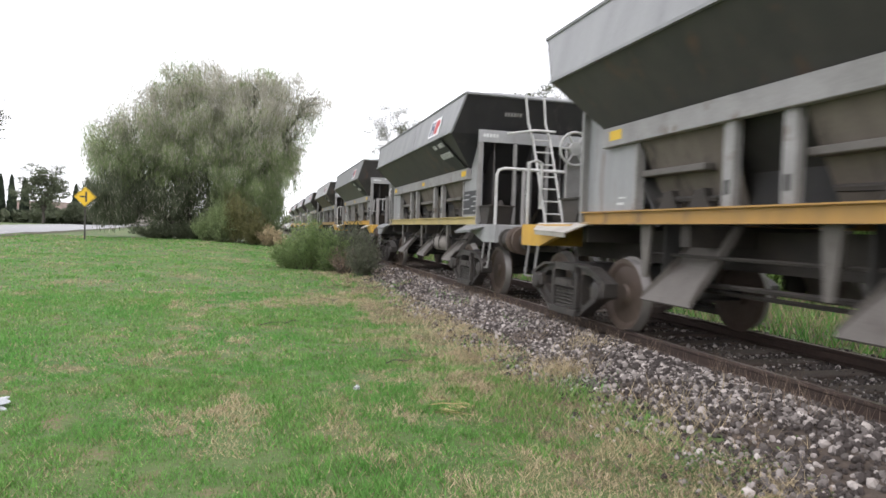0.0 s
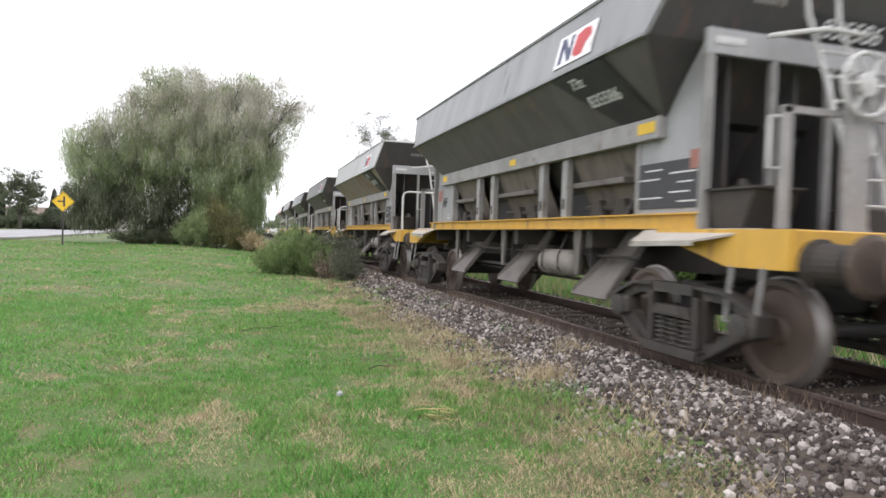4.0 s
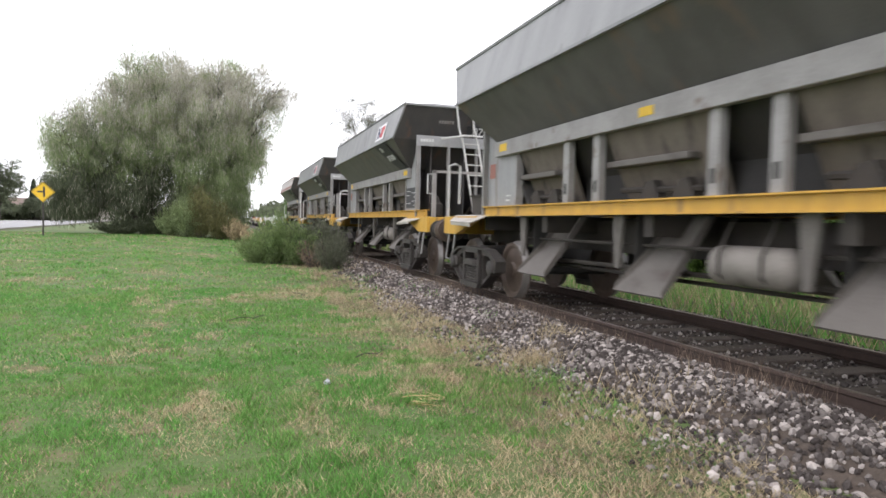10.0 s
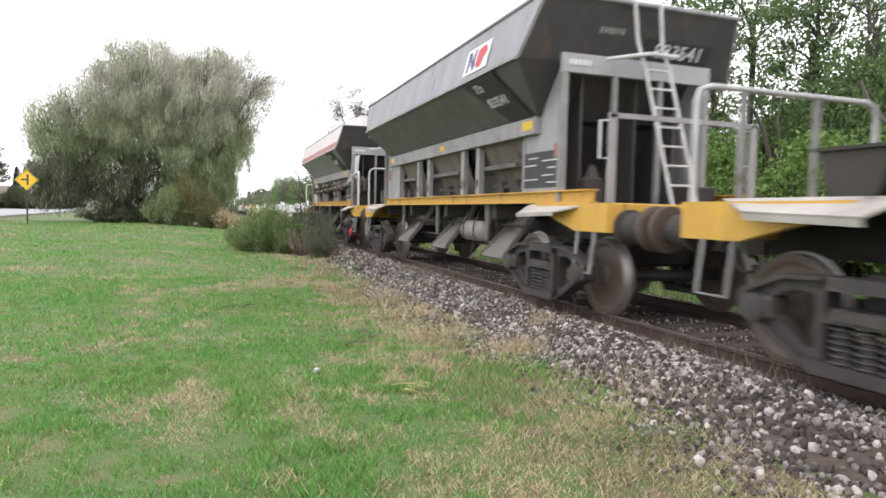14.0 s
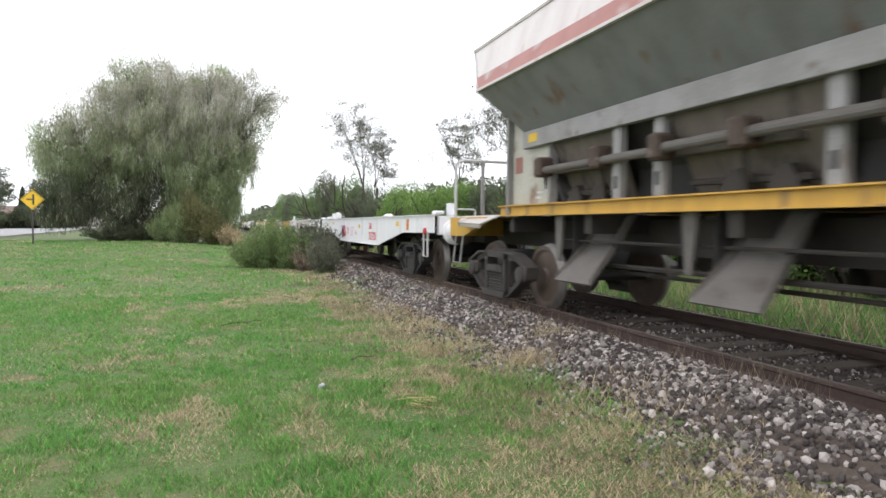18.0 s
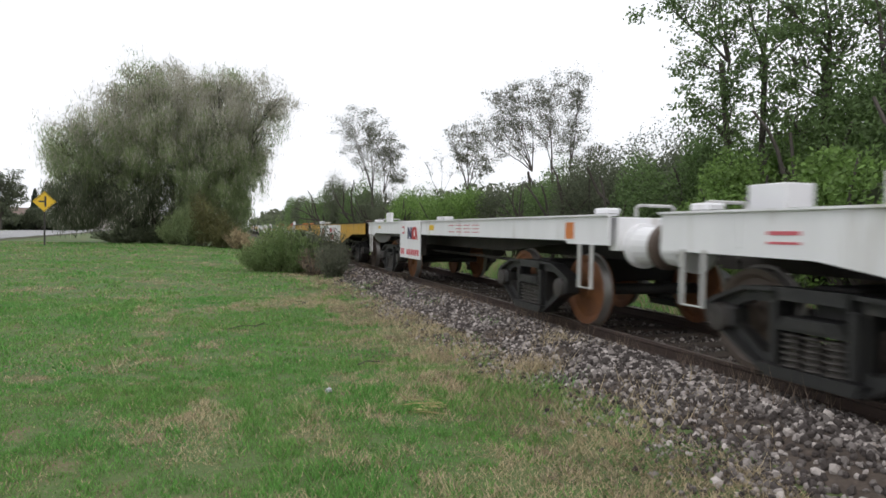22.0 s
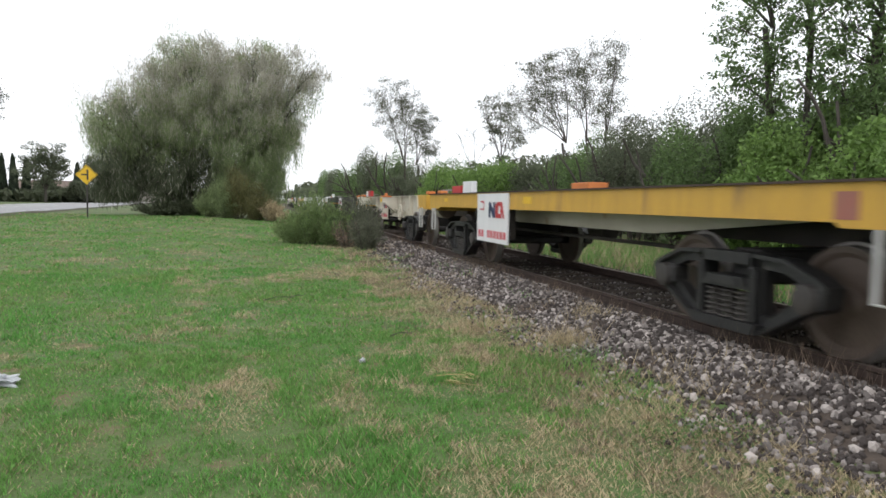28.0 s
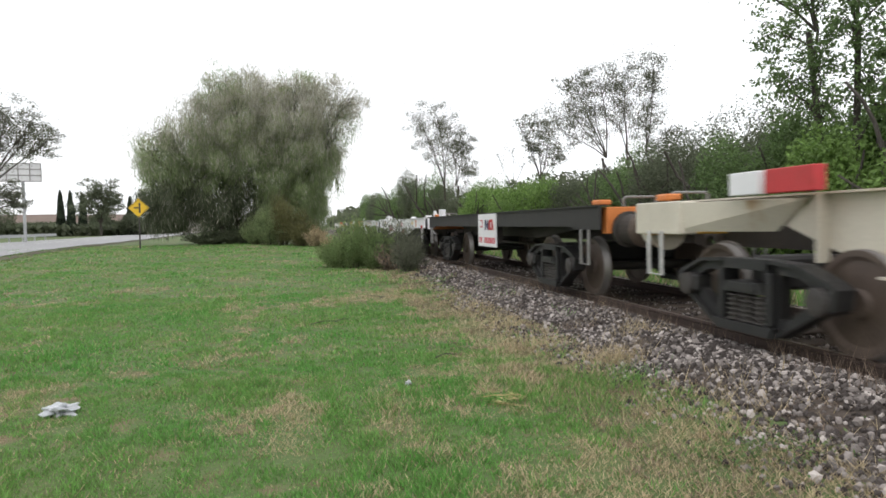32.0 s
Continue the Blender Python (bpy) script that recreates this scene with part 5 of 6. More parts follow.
x1, y1 = scatter(44000, 2.5, 4.42, 1.0, 15)
x2, y2 = scatter(7500, 2.7, 4.42, 15, 34)
x3, y3 = scatter(10500, 4.5, 6.15, 2.0, 22)
x4, y4 = scatter(2400, 6.25, 7.7, 3, 26)
x5, y5 = scatter(9000, 2.5, 7.9, -8, 1.6)
xs, ys = np.concatenate([x1, x2, x3, x4, x5]), np.concatenate([y1, y2, y3, y4, y5])
edge = np.clip((xs - 2.5 - 0.3 * patchy(xs, ys, 0.7, 81.0)) / 0.95, 0, 1) ** 1.3
keep = (rng.uniform(size=len(xs)) < 0.06 + 0.94 * edge) & ~((patchy(xs, ys, 0.9, 61.0) > 0.06) & (xs < 3.7) & (ys > 0) & (rng.uniform(size=len(xs)) < 0.72))
xs, ys = xs[keep], ys[keep]
size = np.where(rng.uniform(size=len(xs)) < 0.1, rng.uniform(0.032, 0.048, len(xs)), rng.uniform(0.014, 0.031, len(xs))) * np.where(ys > 15, 1.35, 1.0) * np.where(xs > 4.45, 0.8, 1.0)
tagged(stone_field("ballast_stones", xs, ys, size), "grey and pinkish crushed ballast stones", "ballast stones", kind="stuff")
near_meshes = []
for co, fa in STONES:
    near_meshes.append(solid_mesh("stone", co, fa, "stone_piece"))
for i in range(280):
    a, b = 3.05 + 1.3 * rng.random(), 2.2 + 4.9 * rng.random()
    ob = new("stone", near_meshes[i % 8])
    ob.parent = ballast
    s = 0.022 + 0.022 * rng.random()
    ob.matrix_basis = Matrix.LocRotScale((a, b, bed([a], [b])[0] + s * 0.3), Euler(rng.uniform(0, 6.28, 3)), (s, s, s))


# ---------------------------------------------------------------- trees
def limbs(bm, start, direction, length, radius, depth, ends, spread=0.6, rise=0.15, forks=3):
    """A branching limb in tapered round pieces; the ends of the twigs go into ends."""
    pts, d, p = [Vector(start)], Vector(direction).normalized(), Vector(start)
    for k in range(4):
        d = (d + Vector(rng.normal(0, 0.16, 3)) + Vector((0, 0, rise * 0.3))).normalized()
        p = p + d * length / 4
        pts.append(p.copy())
    tube(bm, pts, radius, radius * 0.55, 6 if radius > 0.05 else 4)
    if depth == 0:
        ends.append((p.copy(), d.copy()))
        return
    for k in range(forks):
        q = pts[2 + (k % 3)] if k else pts[-1]
        dd = (d + Vector(rng.normal(0, spread, 3)) + Vector((0, 0, rise))).normalized()
        limbs(bm, q, dd, length * rng.uniform(0.6, 0.85), radius * 0.5, depth - 1, ends, spread, rise, forks)


def crown_tree(name, label, x, y, lobes, leaf, leaves, leaf_len, leaf_w, trunk_r, fork, category="tree", group="", droop=0.0, twigs=9, depth=1.0, stems=((0.0, 0.0),), clump=0.16, leaf2=None, fill=0.9, swell=1.2, spray=0.2):
    """A tree from its lobes (across, height, radius): limbs reach into each lobe and fork into twigs that carry the leaves."""
    t = thing(name, label, category, group, pose(x, y, 0, 0, 0, -math.degrees(math.atan2(x, y))))
    zg = ground_z(x, y) - 0.1
    tops = []
    for sx, sl in stems:
        top = Vector((sx + sl, rng.uniform(-0.2, 0.2), fork))
        part("trunk", tube(B(), [(sx, 0, zg), (sx + sl * 0.35 + 0.05, 0.03, zg + (fork - zg) * 0.5), tuple(top)], trunk_r, trunk_r * 0.7, 8), "bark", t, "dark grey trunk")
        tops.append(top)
    spots, along = {leaf: [], leaf2: []}, {leaf: [], leaf2: []}
    for k, (lx, lz, lr) in enumerate(lobes):
        c = Vector((lx, rng.uniform(-0.9, 0.9) * lr * depth, lz))
        top = min(tops, key=lambda q: abs(q.x - lx))
        low = Vector((top.x * 0.8, top.y, min(top.z, lz - lr)))
        mid = low.lerp(c, 0.5) + Vector((rng.uniform(-0.15, 0.15), rng.uniform(-0.15, 0.15), (0.12 + 0.25 * droop) * lr))
        bm = B()
        r0 = trunk_r * 0.45
        tube(bm, [tuple(low), tuple(low.lerp(mid, 0.5) + Vector((0.03, 0, 0.05 * lr))), tuple(mid), tuple(c)], r0, r0 * 0.3, 6)
        for w in range(twigs):
            a = mid.lerp(c, rng.uniform(0.2, 1.0))
            v = Vector(unit(1)[0])
            v.z = abs(v.z) * 0.9 + 0.1 if rng.random() < 0.62 else v.z
            e = c + v * lr * rng.uniform(0.7, 1.12)
            m2 = a.lerp(e, 0.55) + Vector((0, 0, 0.12 * lr))
            e2 = e - Vector((0, 0, droop * lr * rng.uniform(0.2, 0.9)))
            tube(bm, [tuple(a), tuple(m2), tuple(e2)], r0 * 0.28, r0 * 0.1, 4)
            n = int(0.4 * leaves / len(lobes) / twigs * rng.uniform(0.6, 1.4) * (lr / 1.0 if lr < 1 else 1))
            f = rng.uniform(0.05, 1.12, n)[:, None]
            A, Mv, E = np.array(a), np.array(m2), np.array(e2)
            q = (1 - f) ** 2 * A + 2 * f * (1 - f) * Mv + f * f * E
            q = q + rng.normal(0, clump * lr, (n, 3)) * (0.35 + 0.65 * f)
            if droop:
                q[:, 2] -= droop * lr * 0.5 * rng.uniform(0, 1, n) ** 2
            mat = leaf2 if leaf2 and (k + w) % 2 else leaf
            spots[mat].append(q)
        part("limb", bm, "bark", t)
        # sprays of leaves round small centres, with gaps between them
        nb, sprays = int(leaves / len(lobes) * fill * (lr if lr < 1 else 1)), 16
        cen = np.array(c) + unit(sprays) * (rng.uniform(0.1, 1.1, sprays) ** 0.5)[:, None] * lr * swell
        q = cen[rng.integers(0, sprays, nb)] + rng.normal(0, spray, (nb, 3)) * lr * np.array([1.0, 1.0, 0.6])
        spots[leaf2 if leaf2 and k % 3 == 0 else leaf].append(q)
    for mat in (leaf, leaf2):
        if mat and spots[mat]:
            q = np.concatenate(spots[mat])
            q = q[q[:, 2] > zg + 0.3]
            al = None
            if droop:
                al = rng.normal(0, 0.6, q.shape) + np.array([0, 0, -1.0])
                al /= np.linalg.norm(al, axis=1)[:, None]
            part_from("crown", fast_mesh("crown", leaf_quads(q, leaf_len, leaf_w, al), 4, mat), t)
    return t


def part_from(name, me, parent, label=""):
    ob = new(name, me)
    ob.parent = parent
    return tagged(ob, label=label)


def lumpy(bm, centre, radius, amount=0.25, sub=3, seed=0.0):
    r = bmesh.ops.create_icosphere(bm, subdivisions=sub, radius=1.0)
    for v in r["verts"]:
        k = 1 + amount * noise.noise(v.co * 2.2 + Vector((seed, seed * 1.7, 0)))
        v.co = Vector((v.co.x * radius[0] * k, v.co.y * radius[1] * k, v.co.z * radius[2] * k)) + Vector(centre)
    return bm


def shrub(name, label, x, y, rx, ry, h, leaf, n, leaf_len=0.13, leaf_w=0.07, core="leaf_dark", twigs=6, group="shrubs behind the track", up=False, category="shrub", z=None):
    z = ground_z(x, y) if z is None else z
    t = thing(name, label, category, group, pose(x, y, z - 0.08))
    ends = []
    for k in range(twigs if y < 60 else 2):
        bm = B()
        a = rng.uniform(0, 2 * math.pi)
        limbs(bm, (0.2 * rx * math.cos(a), 0.2 * ry * math.sin(a), 0), (math.cos(a) * 0.6, math.sin(a) * 0.6, 1), h * 0.5, 0.02 * h + 0.01, 1, ends, 0.5, 0.2, 2)
        part("stem", bm, "bark", t)
    # A solid dark lump stands in for the shade between the inner leaves.
    part("inner_foliage", lumpy(B(), (0, 0, h * 0.42), (rx * 0.36, ry * 0.36, h * 0.25), 0.6, 3, x), core, t, "solid dark core for the shaded inside of the shrub")
    # lobes give the outline its uneven shape
    lobes = 13
    n, leaf_len, leaf_w = int(n * 4.6), leaf_len * 0.85, leaf_w * 0.85
    ang, el = rng.uniform(0, 2 * math.pi, lobes), rng.uniform(0.05, 1.0, lobes)
    lc = np.stack([np.cos(ang) * rx * 0.62 * np.sqrt(1 - el * el * 0.8), np.sin(ang) * ry * 0.62 * np.sqrt(1 - el * el * 0.8), h * (0.25 + 0.5 * el)], 1)
    lr = rng.uniform(0.3, 0.48, lobes)
    i = rng.integers(0, lobes, n)
    d = unit(n) * (rng.uniform(0.35, 1.08, n) ** 0.6)[:, None]
    p = lc[i] + d * lr[i][:, None] * np.array([rx, ry, h * 0.7])
    p = p[p[:, 2] > 0.03]
    al = None
    if up:
        al = unit(len(p)) * 0.5 + np.array([0, 0, 1.0])
        al /= np.linalg.norm(al, axis=1)[:, None]
    part_from("leaves", fast_mesh("leaves", leaf_quads(p, leaf_len, leaf_w, al), 4, leaf), t)
    return t


# the willow beside the road
wil = crown_tree("willow_tree", "wide grey-green willow with drooping twigs beside the road", -3.75, 46.5,
           ((-6.2, 6.0, 1.4), (-5.3, 7.6, 1.6), (-3.8, 9.0, 1.7), (-2.0, 10.7, 1.5), (-0.3, 11.0, 1.4), (1.4, 10.9, 1.4), (3.1, 11.2, 1.5), (4.9, 11.1, 1.4), (6.6, 10.4, 1.2), (6.1, 8.4, 1.4), (5.5, 6.6, 1.2), (2.8, 9.0, 1.9), (-0.9, 9.2, 1.8)),
           "willow_grey", 22000, 0.3, 0.028, 0.2, 2.6, droop=0.45, twigs=22, depth=1.8, stems=((-0.5, 1.2), (-1.6, -1.6), (0.5, 2.2), (-0.9, -0.4)), clump=0.24, leaf2="willow_leaf", fill=0.8, swell=1.1, spray=0.26)
# Low leaf_dark lobes carry the shade under the crown in their leaf colour.
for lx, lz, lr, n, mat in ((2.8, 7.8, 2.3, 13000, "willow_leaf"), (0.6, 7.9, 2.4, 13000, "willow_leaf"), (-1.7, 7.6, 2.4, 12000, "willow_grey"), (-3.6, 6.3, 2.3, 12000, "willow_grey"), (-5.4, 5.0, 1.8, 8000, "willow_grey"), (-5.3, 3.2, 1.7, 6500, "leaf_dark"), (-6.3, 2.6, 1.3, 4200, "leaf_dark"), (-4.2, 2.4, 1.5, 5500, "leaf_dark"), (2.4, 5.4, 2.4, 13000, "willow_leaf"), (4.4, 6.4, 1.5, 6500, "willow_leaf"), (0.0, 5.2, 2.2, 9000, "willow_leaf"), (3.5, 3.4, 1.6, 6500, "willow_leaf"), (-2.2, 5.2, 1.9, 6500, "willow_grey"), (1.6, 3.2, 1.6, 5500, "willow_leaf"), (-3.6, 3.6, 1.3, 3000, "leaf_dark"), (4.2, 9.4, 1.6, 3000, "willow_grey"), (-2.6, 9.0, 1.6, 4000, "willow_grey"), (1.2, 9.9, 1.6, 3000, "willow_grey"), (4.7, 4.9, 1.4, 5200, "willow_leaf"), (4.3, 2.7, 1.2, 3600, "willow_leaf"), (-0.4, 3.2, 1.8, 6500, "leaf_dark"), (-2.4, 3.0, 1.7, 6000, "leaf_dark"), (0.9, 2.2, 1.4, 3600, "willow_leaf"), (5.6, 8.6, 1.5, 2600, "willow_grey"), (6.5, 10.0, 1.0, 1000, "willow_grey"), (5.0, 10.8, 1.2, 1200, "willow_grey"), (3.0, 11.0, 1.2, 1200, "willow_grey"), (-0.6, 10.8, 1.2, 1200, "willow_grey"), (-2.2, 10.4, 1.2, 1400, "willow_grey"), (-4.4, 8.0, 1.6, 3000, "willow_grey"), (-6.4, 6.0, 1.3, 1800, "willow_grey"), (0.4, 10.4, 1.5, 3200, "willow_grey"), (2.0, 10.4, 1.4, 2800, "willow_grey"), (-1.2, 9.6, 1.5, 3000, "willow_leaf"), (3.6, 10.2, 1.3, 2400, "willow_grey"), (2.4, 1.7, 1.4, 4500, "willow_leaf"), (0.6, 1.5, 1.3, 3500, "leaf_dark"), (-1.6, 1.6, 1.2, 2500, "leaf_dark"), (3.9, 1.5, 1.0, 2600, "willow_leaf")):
    n = int(n * (1.0 if lz < 4 else (0.9 if lz < 8 else 0.75)))
    rows, knots = n // 5 + 1, max(6, n // 160)
    knot = np.array([lx, 0, lz + 0.4]) + unit(knots) * (rng.uniform(0.05, 1.15, knots) ** 0.55)[:, None] * lr * np.array([1, 1.7, 1])
    top = knot[rng.integers(0, knots, rows)] + rng.normal(0, 0.26, (rows, 3))
    # the twigs hang in strands
    step = np.arange(n) % 5
    q = top[np.arange(n) // 5] + rng.normal(0, 0.12, (n, 3)) - np.array([0, 0, 0.17]) * step[:, None]
    q = q[q[:, 2] > 0.75]
    al = rng.normal(0, 0.42, q.shape) + np.array([0, 0, -1.0])
    al /= np.linalg.norm(al, axis=1)[:, None]
    quads = leaf_quads(q, 0.42, 0.036, al)
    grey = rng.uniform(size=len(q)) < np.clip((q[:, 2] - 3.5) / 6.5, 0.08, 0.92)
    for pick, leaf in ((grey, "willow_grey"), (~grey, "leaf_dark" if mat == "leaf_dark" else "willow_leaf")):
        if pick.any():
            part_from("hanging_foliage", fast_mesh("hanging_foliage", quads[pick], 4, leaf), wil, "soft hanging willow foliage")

# shrubs between the grass and the track
def stalk_shrub(name, label, x, y, r, h, leaf, stalks, per, leaf_len, group="shrubs beside the ballast"):
    """A feathery shrub of many fanning stalks with fine leaves."""
    t = thing(name, label, "shrub", group, pose(x, y, ground_z(x, y) - 0.05))
    q, al = [], []
    for k in range(stalks):
        a = rng.uniform(0, 2 * math.pi)
        out = r * rng.uniform(0.05, 1.0) ** 0.7
        hh = h * rng.uniform(0.4, 1.12) * (1 - 0.35 * (out / r) ** 2)
        base = Vector((0.3 * out * math.cos(a), 0.3 * out * math.sin(a), 0))
        tip = Vector((out * math.cos(a) * 1.05, out * math.sin(a) * 1.05, hh))
        if k < 26:
            part("stem", tube(B(), [base, base.lerp(tip, 0.5) + Vector((0, 0, 0.1 * h)), tip], 0.012, 0.004, 4), "bark", t)
        f = rng.uniform(0.12, 1.0, per)[:, None]
        b, e = np.array(base), np.array(tip)
        p = b + (e - b) * f + np.array([0, 0, 0.4 * h]) * f * (1 - f) + rng.normal(0, 0.05 * h, (per, 3))
        q.append(p)
        d = (e - b)[None] / np.linalg.norm(e - b) + rng.normal(0, 0.5, (per, 3))
        al.append(d / np.linalg.norm(d, axis=1)[:, None])
    part_from("leaves", fast_mesh("leaves", leaf_quads(np.concatenate(q), leaf_len, leaf_len * 0.22, np.concatenate(al)), 4, leaf), t)


stalk_shrub("broom_shrub", "feathery green shrub beside the ballast", 1.5, 22.4, 0.8, 1.8, "broom_leaf", 170, 64, 0.11)
stalk_shrub("broom_shrub", "loose green shrub beside the ballast", 2.2, 22.0, 0.75, 1.45, "broom_leaf", 130, 60, 0.11)
stalk_shrub("dry_shrub", "brown and green dry shrub beside the ballast", 2.95, 22.3, 1.0, 1.6, "leaf_olive", 200, 50, 0.11)
stalk_shrub("dry_shrub", "low brown shrub at the edge of the ballast", 2.98, 19.8, 0.65, 1.1, "leaf_olive", 110, 40, 0.09)
stalk_shrub("dry_shrub", "pale dead stalks among the green shrubs", 2.6, 21.2, 0.7, 0.9, "dead_stalk", 60, 14, 0.12)
stalk_shrub("broom_shrub", "small feathery green shrub beside the ballast", 0.95, 23.0, 0.8, 1.15, "broom_leaf", 140, 60, 0.11)

for x, y, r, h, leaf, n, label in (
    (-0.6, 42.4, 1.0, 2.2, "leaf_yellow", 110, "yellowish shrub at the foot of the willow"), (-1.7, 42.8, 0.9, 3.4, "leaf_yellow", 110, "tall yellowish shrub at the foot of the willow"),
    (-2.6, 42.9, 1.1, 2.6, "willow_leaf", 120, "green shrub at the foot of the willow"), (-3.5, 43.6, 1.0, 1.8, "willow_leaf", 90, "low green shrub at the foot of the willow"),
    (0.3, 42.2, 0.8, 1.3, "dry_grass", 70, "brown dry weeds beside the willow"), (1.0, 41.8, 0.6, 0.8, "dry_grass", 50, "low brown dry weeds beside the willow"),
    (-4.6, 45.2, 1.6, 1.2, "leaf_dark", 110, "dark low shrub under the willow"), (-6.6, 45.6, 1.8, 0.9, "leaf_dark", 110, "dark spreading shrub under the willow")):
    stalk_shrub("low_shrub", label, x, y, r, h, leaf, n, 60, 0.2, "shrubs under the willow")

# woods beyond the track
GREENS = (("leaf_green", "dense green leafy shrub"), ("leaf_dark", "dull dark green thicket shrub"), ("leaf_bright", "bright green leafy shrub"))
for x, y, rx, ry, h, k, n, ll in (
    (13.4, 6.0, 2.2, 2.6, 4.6, 0, 3600, 0.16), (12.6, 9.6, 2.0, 2.3, 4.0, 2, 4200, 0.17), (14.6, 11.2, 2.4, 2.6, 6.0, 0, 3600, 0.15), (12.6, 13.4, 1.9, 2.2, 3.6, 2, 4200, 0.16),
    (14.4, 15.8, 2.2, 2.4, 5.4, 0, 3800, 0.14), (13.0, 17.4, 1.8, 2.2, 4.2, 0, 3200, 0.14), (14.6, 19.6, 2.2, 2.4, 5.6, 1, 4200, 0.12), (13.4, 22.2, 2.0, 2.5, 4.9, 1, 3800, 0.12),
    (15.6, 24.6, 2.4, 2.6, 5.6, 1, 3400, 0.12), (13.4, 26.6, 2.0, 2.6, 4.4, 0, 3200, 0.13), (14.0, 31.5, 2.3, 3.0, 4.6, 1, 3000, 0.13), (12.0, 34.0, 2.4, 3.4, 4.0, 2, 4200, 0.17),
    (11.6, 39.5, 2.4, 3.4, 4.3, 2, 4200, 0.17), (12.6, 46.0, 2.4, 3.6, 4.2, 2, 3600, 0.18), (14.2, 40.0, 2.4, 3.2, 5.0, 0, 2400, 0.15), (14.6, 50.0, 2.8, 3.6, 5.6, 0, 2400, 0.16),
    (13.0, 58.0, 2.6, 4.0, 5.6, 1, 2600, 0.16), (13.6, 68.0, 3.0, 4.6, 8.4, 0, 2800, 0.18), (12.6, 78.0, 3.0, 4.6, 8.6, 1, 2800, 0.18), (13.0, 88.0, 3.0, 5.0, 8.0, 0, 2600, 0.2),
    (12.6, 100.0, 3.2, 6.0, 8.0, 0, 2400, 0.22), (13.0, 114.0, 3.4, 7.0, 7.6, 1, 2400, 0.24), (12.6, 132.0, 3.6, 9.0, 8.0, 0, 2400, 0.28), (17.5, 7.5, 2.6, 3.4, 6.4, 1, 2400, 0.16), (17.6, 14.0, 2.6, 3.4, 6.8, 0, 2400, 0.16), (17.8, 22.0, 2.8, 4.0, 6.6, 1, 2400, 0.16), (18, 31, 2.8, 4.5, 6.0, 0, 2200, 0.16), (15.0, 9.0, 2.2, 2.4, 6.2, 2, 4200, 0.17), (15.4, 13.2, 2.2, 2.6, 5.8, 2, 4000, 0.16), (11.9, 7.6, 1.5, 1.8, 2.8, 2, 3600, 0.16)):
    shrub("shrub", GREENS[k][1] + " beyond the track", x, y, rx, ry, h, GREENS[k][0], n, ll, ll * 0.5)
TALL = "tall airy tree with dark trunk beyond the track"
crown_tree("slender_tree", TALL, 13.6, 14.2, ((-2.2, 7.9, 0.9), (-1.6, 6.6, 0.8), (-1.3, 8.3, 0.9), (-0.8, 6.9, 0.8), (-0.2, 7.8, 0.9), (0.1, 6.2, 0.8), (-0.7, 5.4, 0.8), (-1.0, 9.1, 1.0), (0.2, 9.1, 1.0), (0.8, 7.1, 0.8), (-1.4, 5.0, 0.7), (0.5, 5.0, 0.8), (-0.5, 4.3, 0.9)), "leaf_green", 9500, 0.12, 0.07, 0.1, 6.4, group="trees beyond the track", twigs=12, stems=((0.1, 0.1), (-0.5, -0.4)), clump=0.26, swell=1.3, spray=0.17)
crown_tree("slender_tree", TALL, 14.2, 11.9, ((-1.4, 7.4, 0.9), (-0.6, 6.8, 0.8), (-1.2, 5.9, 0.8), (-0.1, 5.9, 0.8), (-0.6, 5.1, 0.8), (0.3, 6.9, 0.9), (0.7, 5.1, 0.8), (0.9, 6.2, 0.9), (-0.7, 8.5, 1.1), (0.4, 8.3, 1.1), (1.2, 7.1, 0.9), (-1.1, 4.3, 0.8), (0.2, 4.2, 0.9), (1.2, 4.2, 0.9)), "leaf_green", 10000, 0.12, 0.07, 0.11, 6.0, group="trees beyond the track", twigs=12, stems=((-0.5, 0.0), (0.5, 0.3)), clump=0.26, swell=1.3, spray=0.17)
crown_tree("slender_tree", TALL, 16.5, 9.0, ((-1.8, 6.9, 0.9), (-0.9, 8.0, 1.0), (0.2, 7.0, 1.0), (1.2, 8.2, 1.1), (-0.5, 5.8, 0.9), (1.2, 6.2, 1.0), (2.2, 7.4, 1.0), (0.2, 9.3, 1.1), (-1.2, 4.8, 0.9), (0.4, 4.6, 0.9)), "leaf_bright", 7000, 0.12, 0.07, 0.11, 5.6, group="trees beyond the track", twigs=12, clump=0.26, swell=1.3, spray=0.17)
OPEN = "open-crowned grey-green tree beyond the track"
crown_tree("open_tree", OPEN, 15.0, 29.0, ((-2.3, 8.3, 0.8), (-1.1, 8.4, 0.8), (0.1, 8.6, 0.9), (1.4, 8.8, 0.8), (-2.7, 7.2, 0.9), (-1.4, 7.3, 0.9), (-0.1, 7.4, 0.9), (1.3, 7.5, 0.9), (-3.0, 6.1, 0.8), (-1.6, 6.2, 0.9), (-0.2, 6.2, 0.9), (1.1, 6.1, 0.9), (2.3, 5.5, 0.6)), "leaf_olive", 24000, 0.085, 0.04, 0.085, 4.6, group="trees beyond the track", twigs=10, stems=((0.2, 0.0), (1.0, 0.3), (-0.5, -0.5)), clump=0.34)
crown_tree("open_tree", OPEN, 15.0, 40.5, ((-1.0, 7.8, 0.7), (-0.1, 8.0, 0.7), (0.6, 7.4, 0.9), (-0.6, 6.7, 0.7), (0.3, 6.2, 0.9), (1.3, 5.9, 0.9)), "leaf_olive", 5200, 0.12, 0.06, 0.09, 4.2, group="trees beyond the track", twigs=9, clump=0.3)
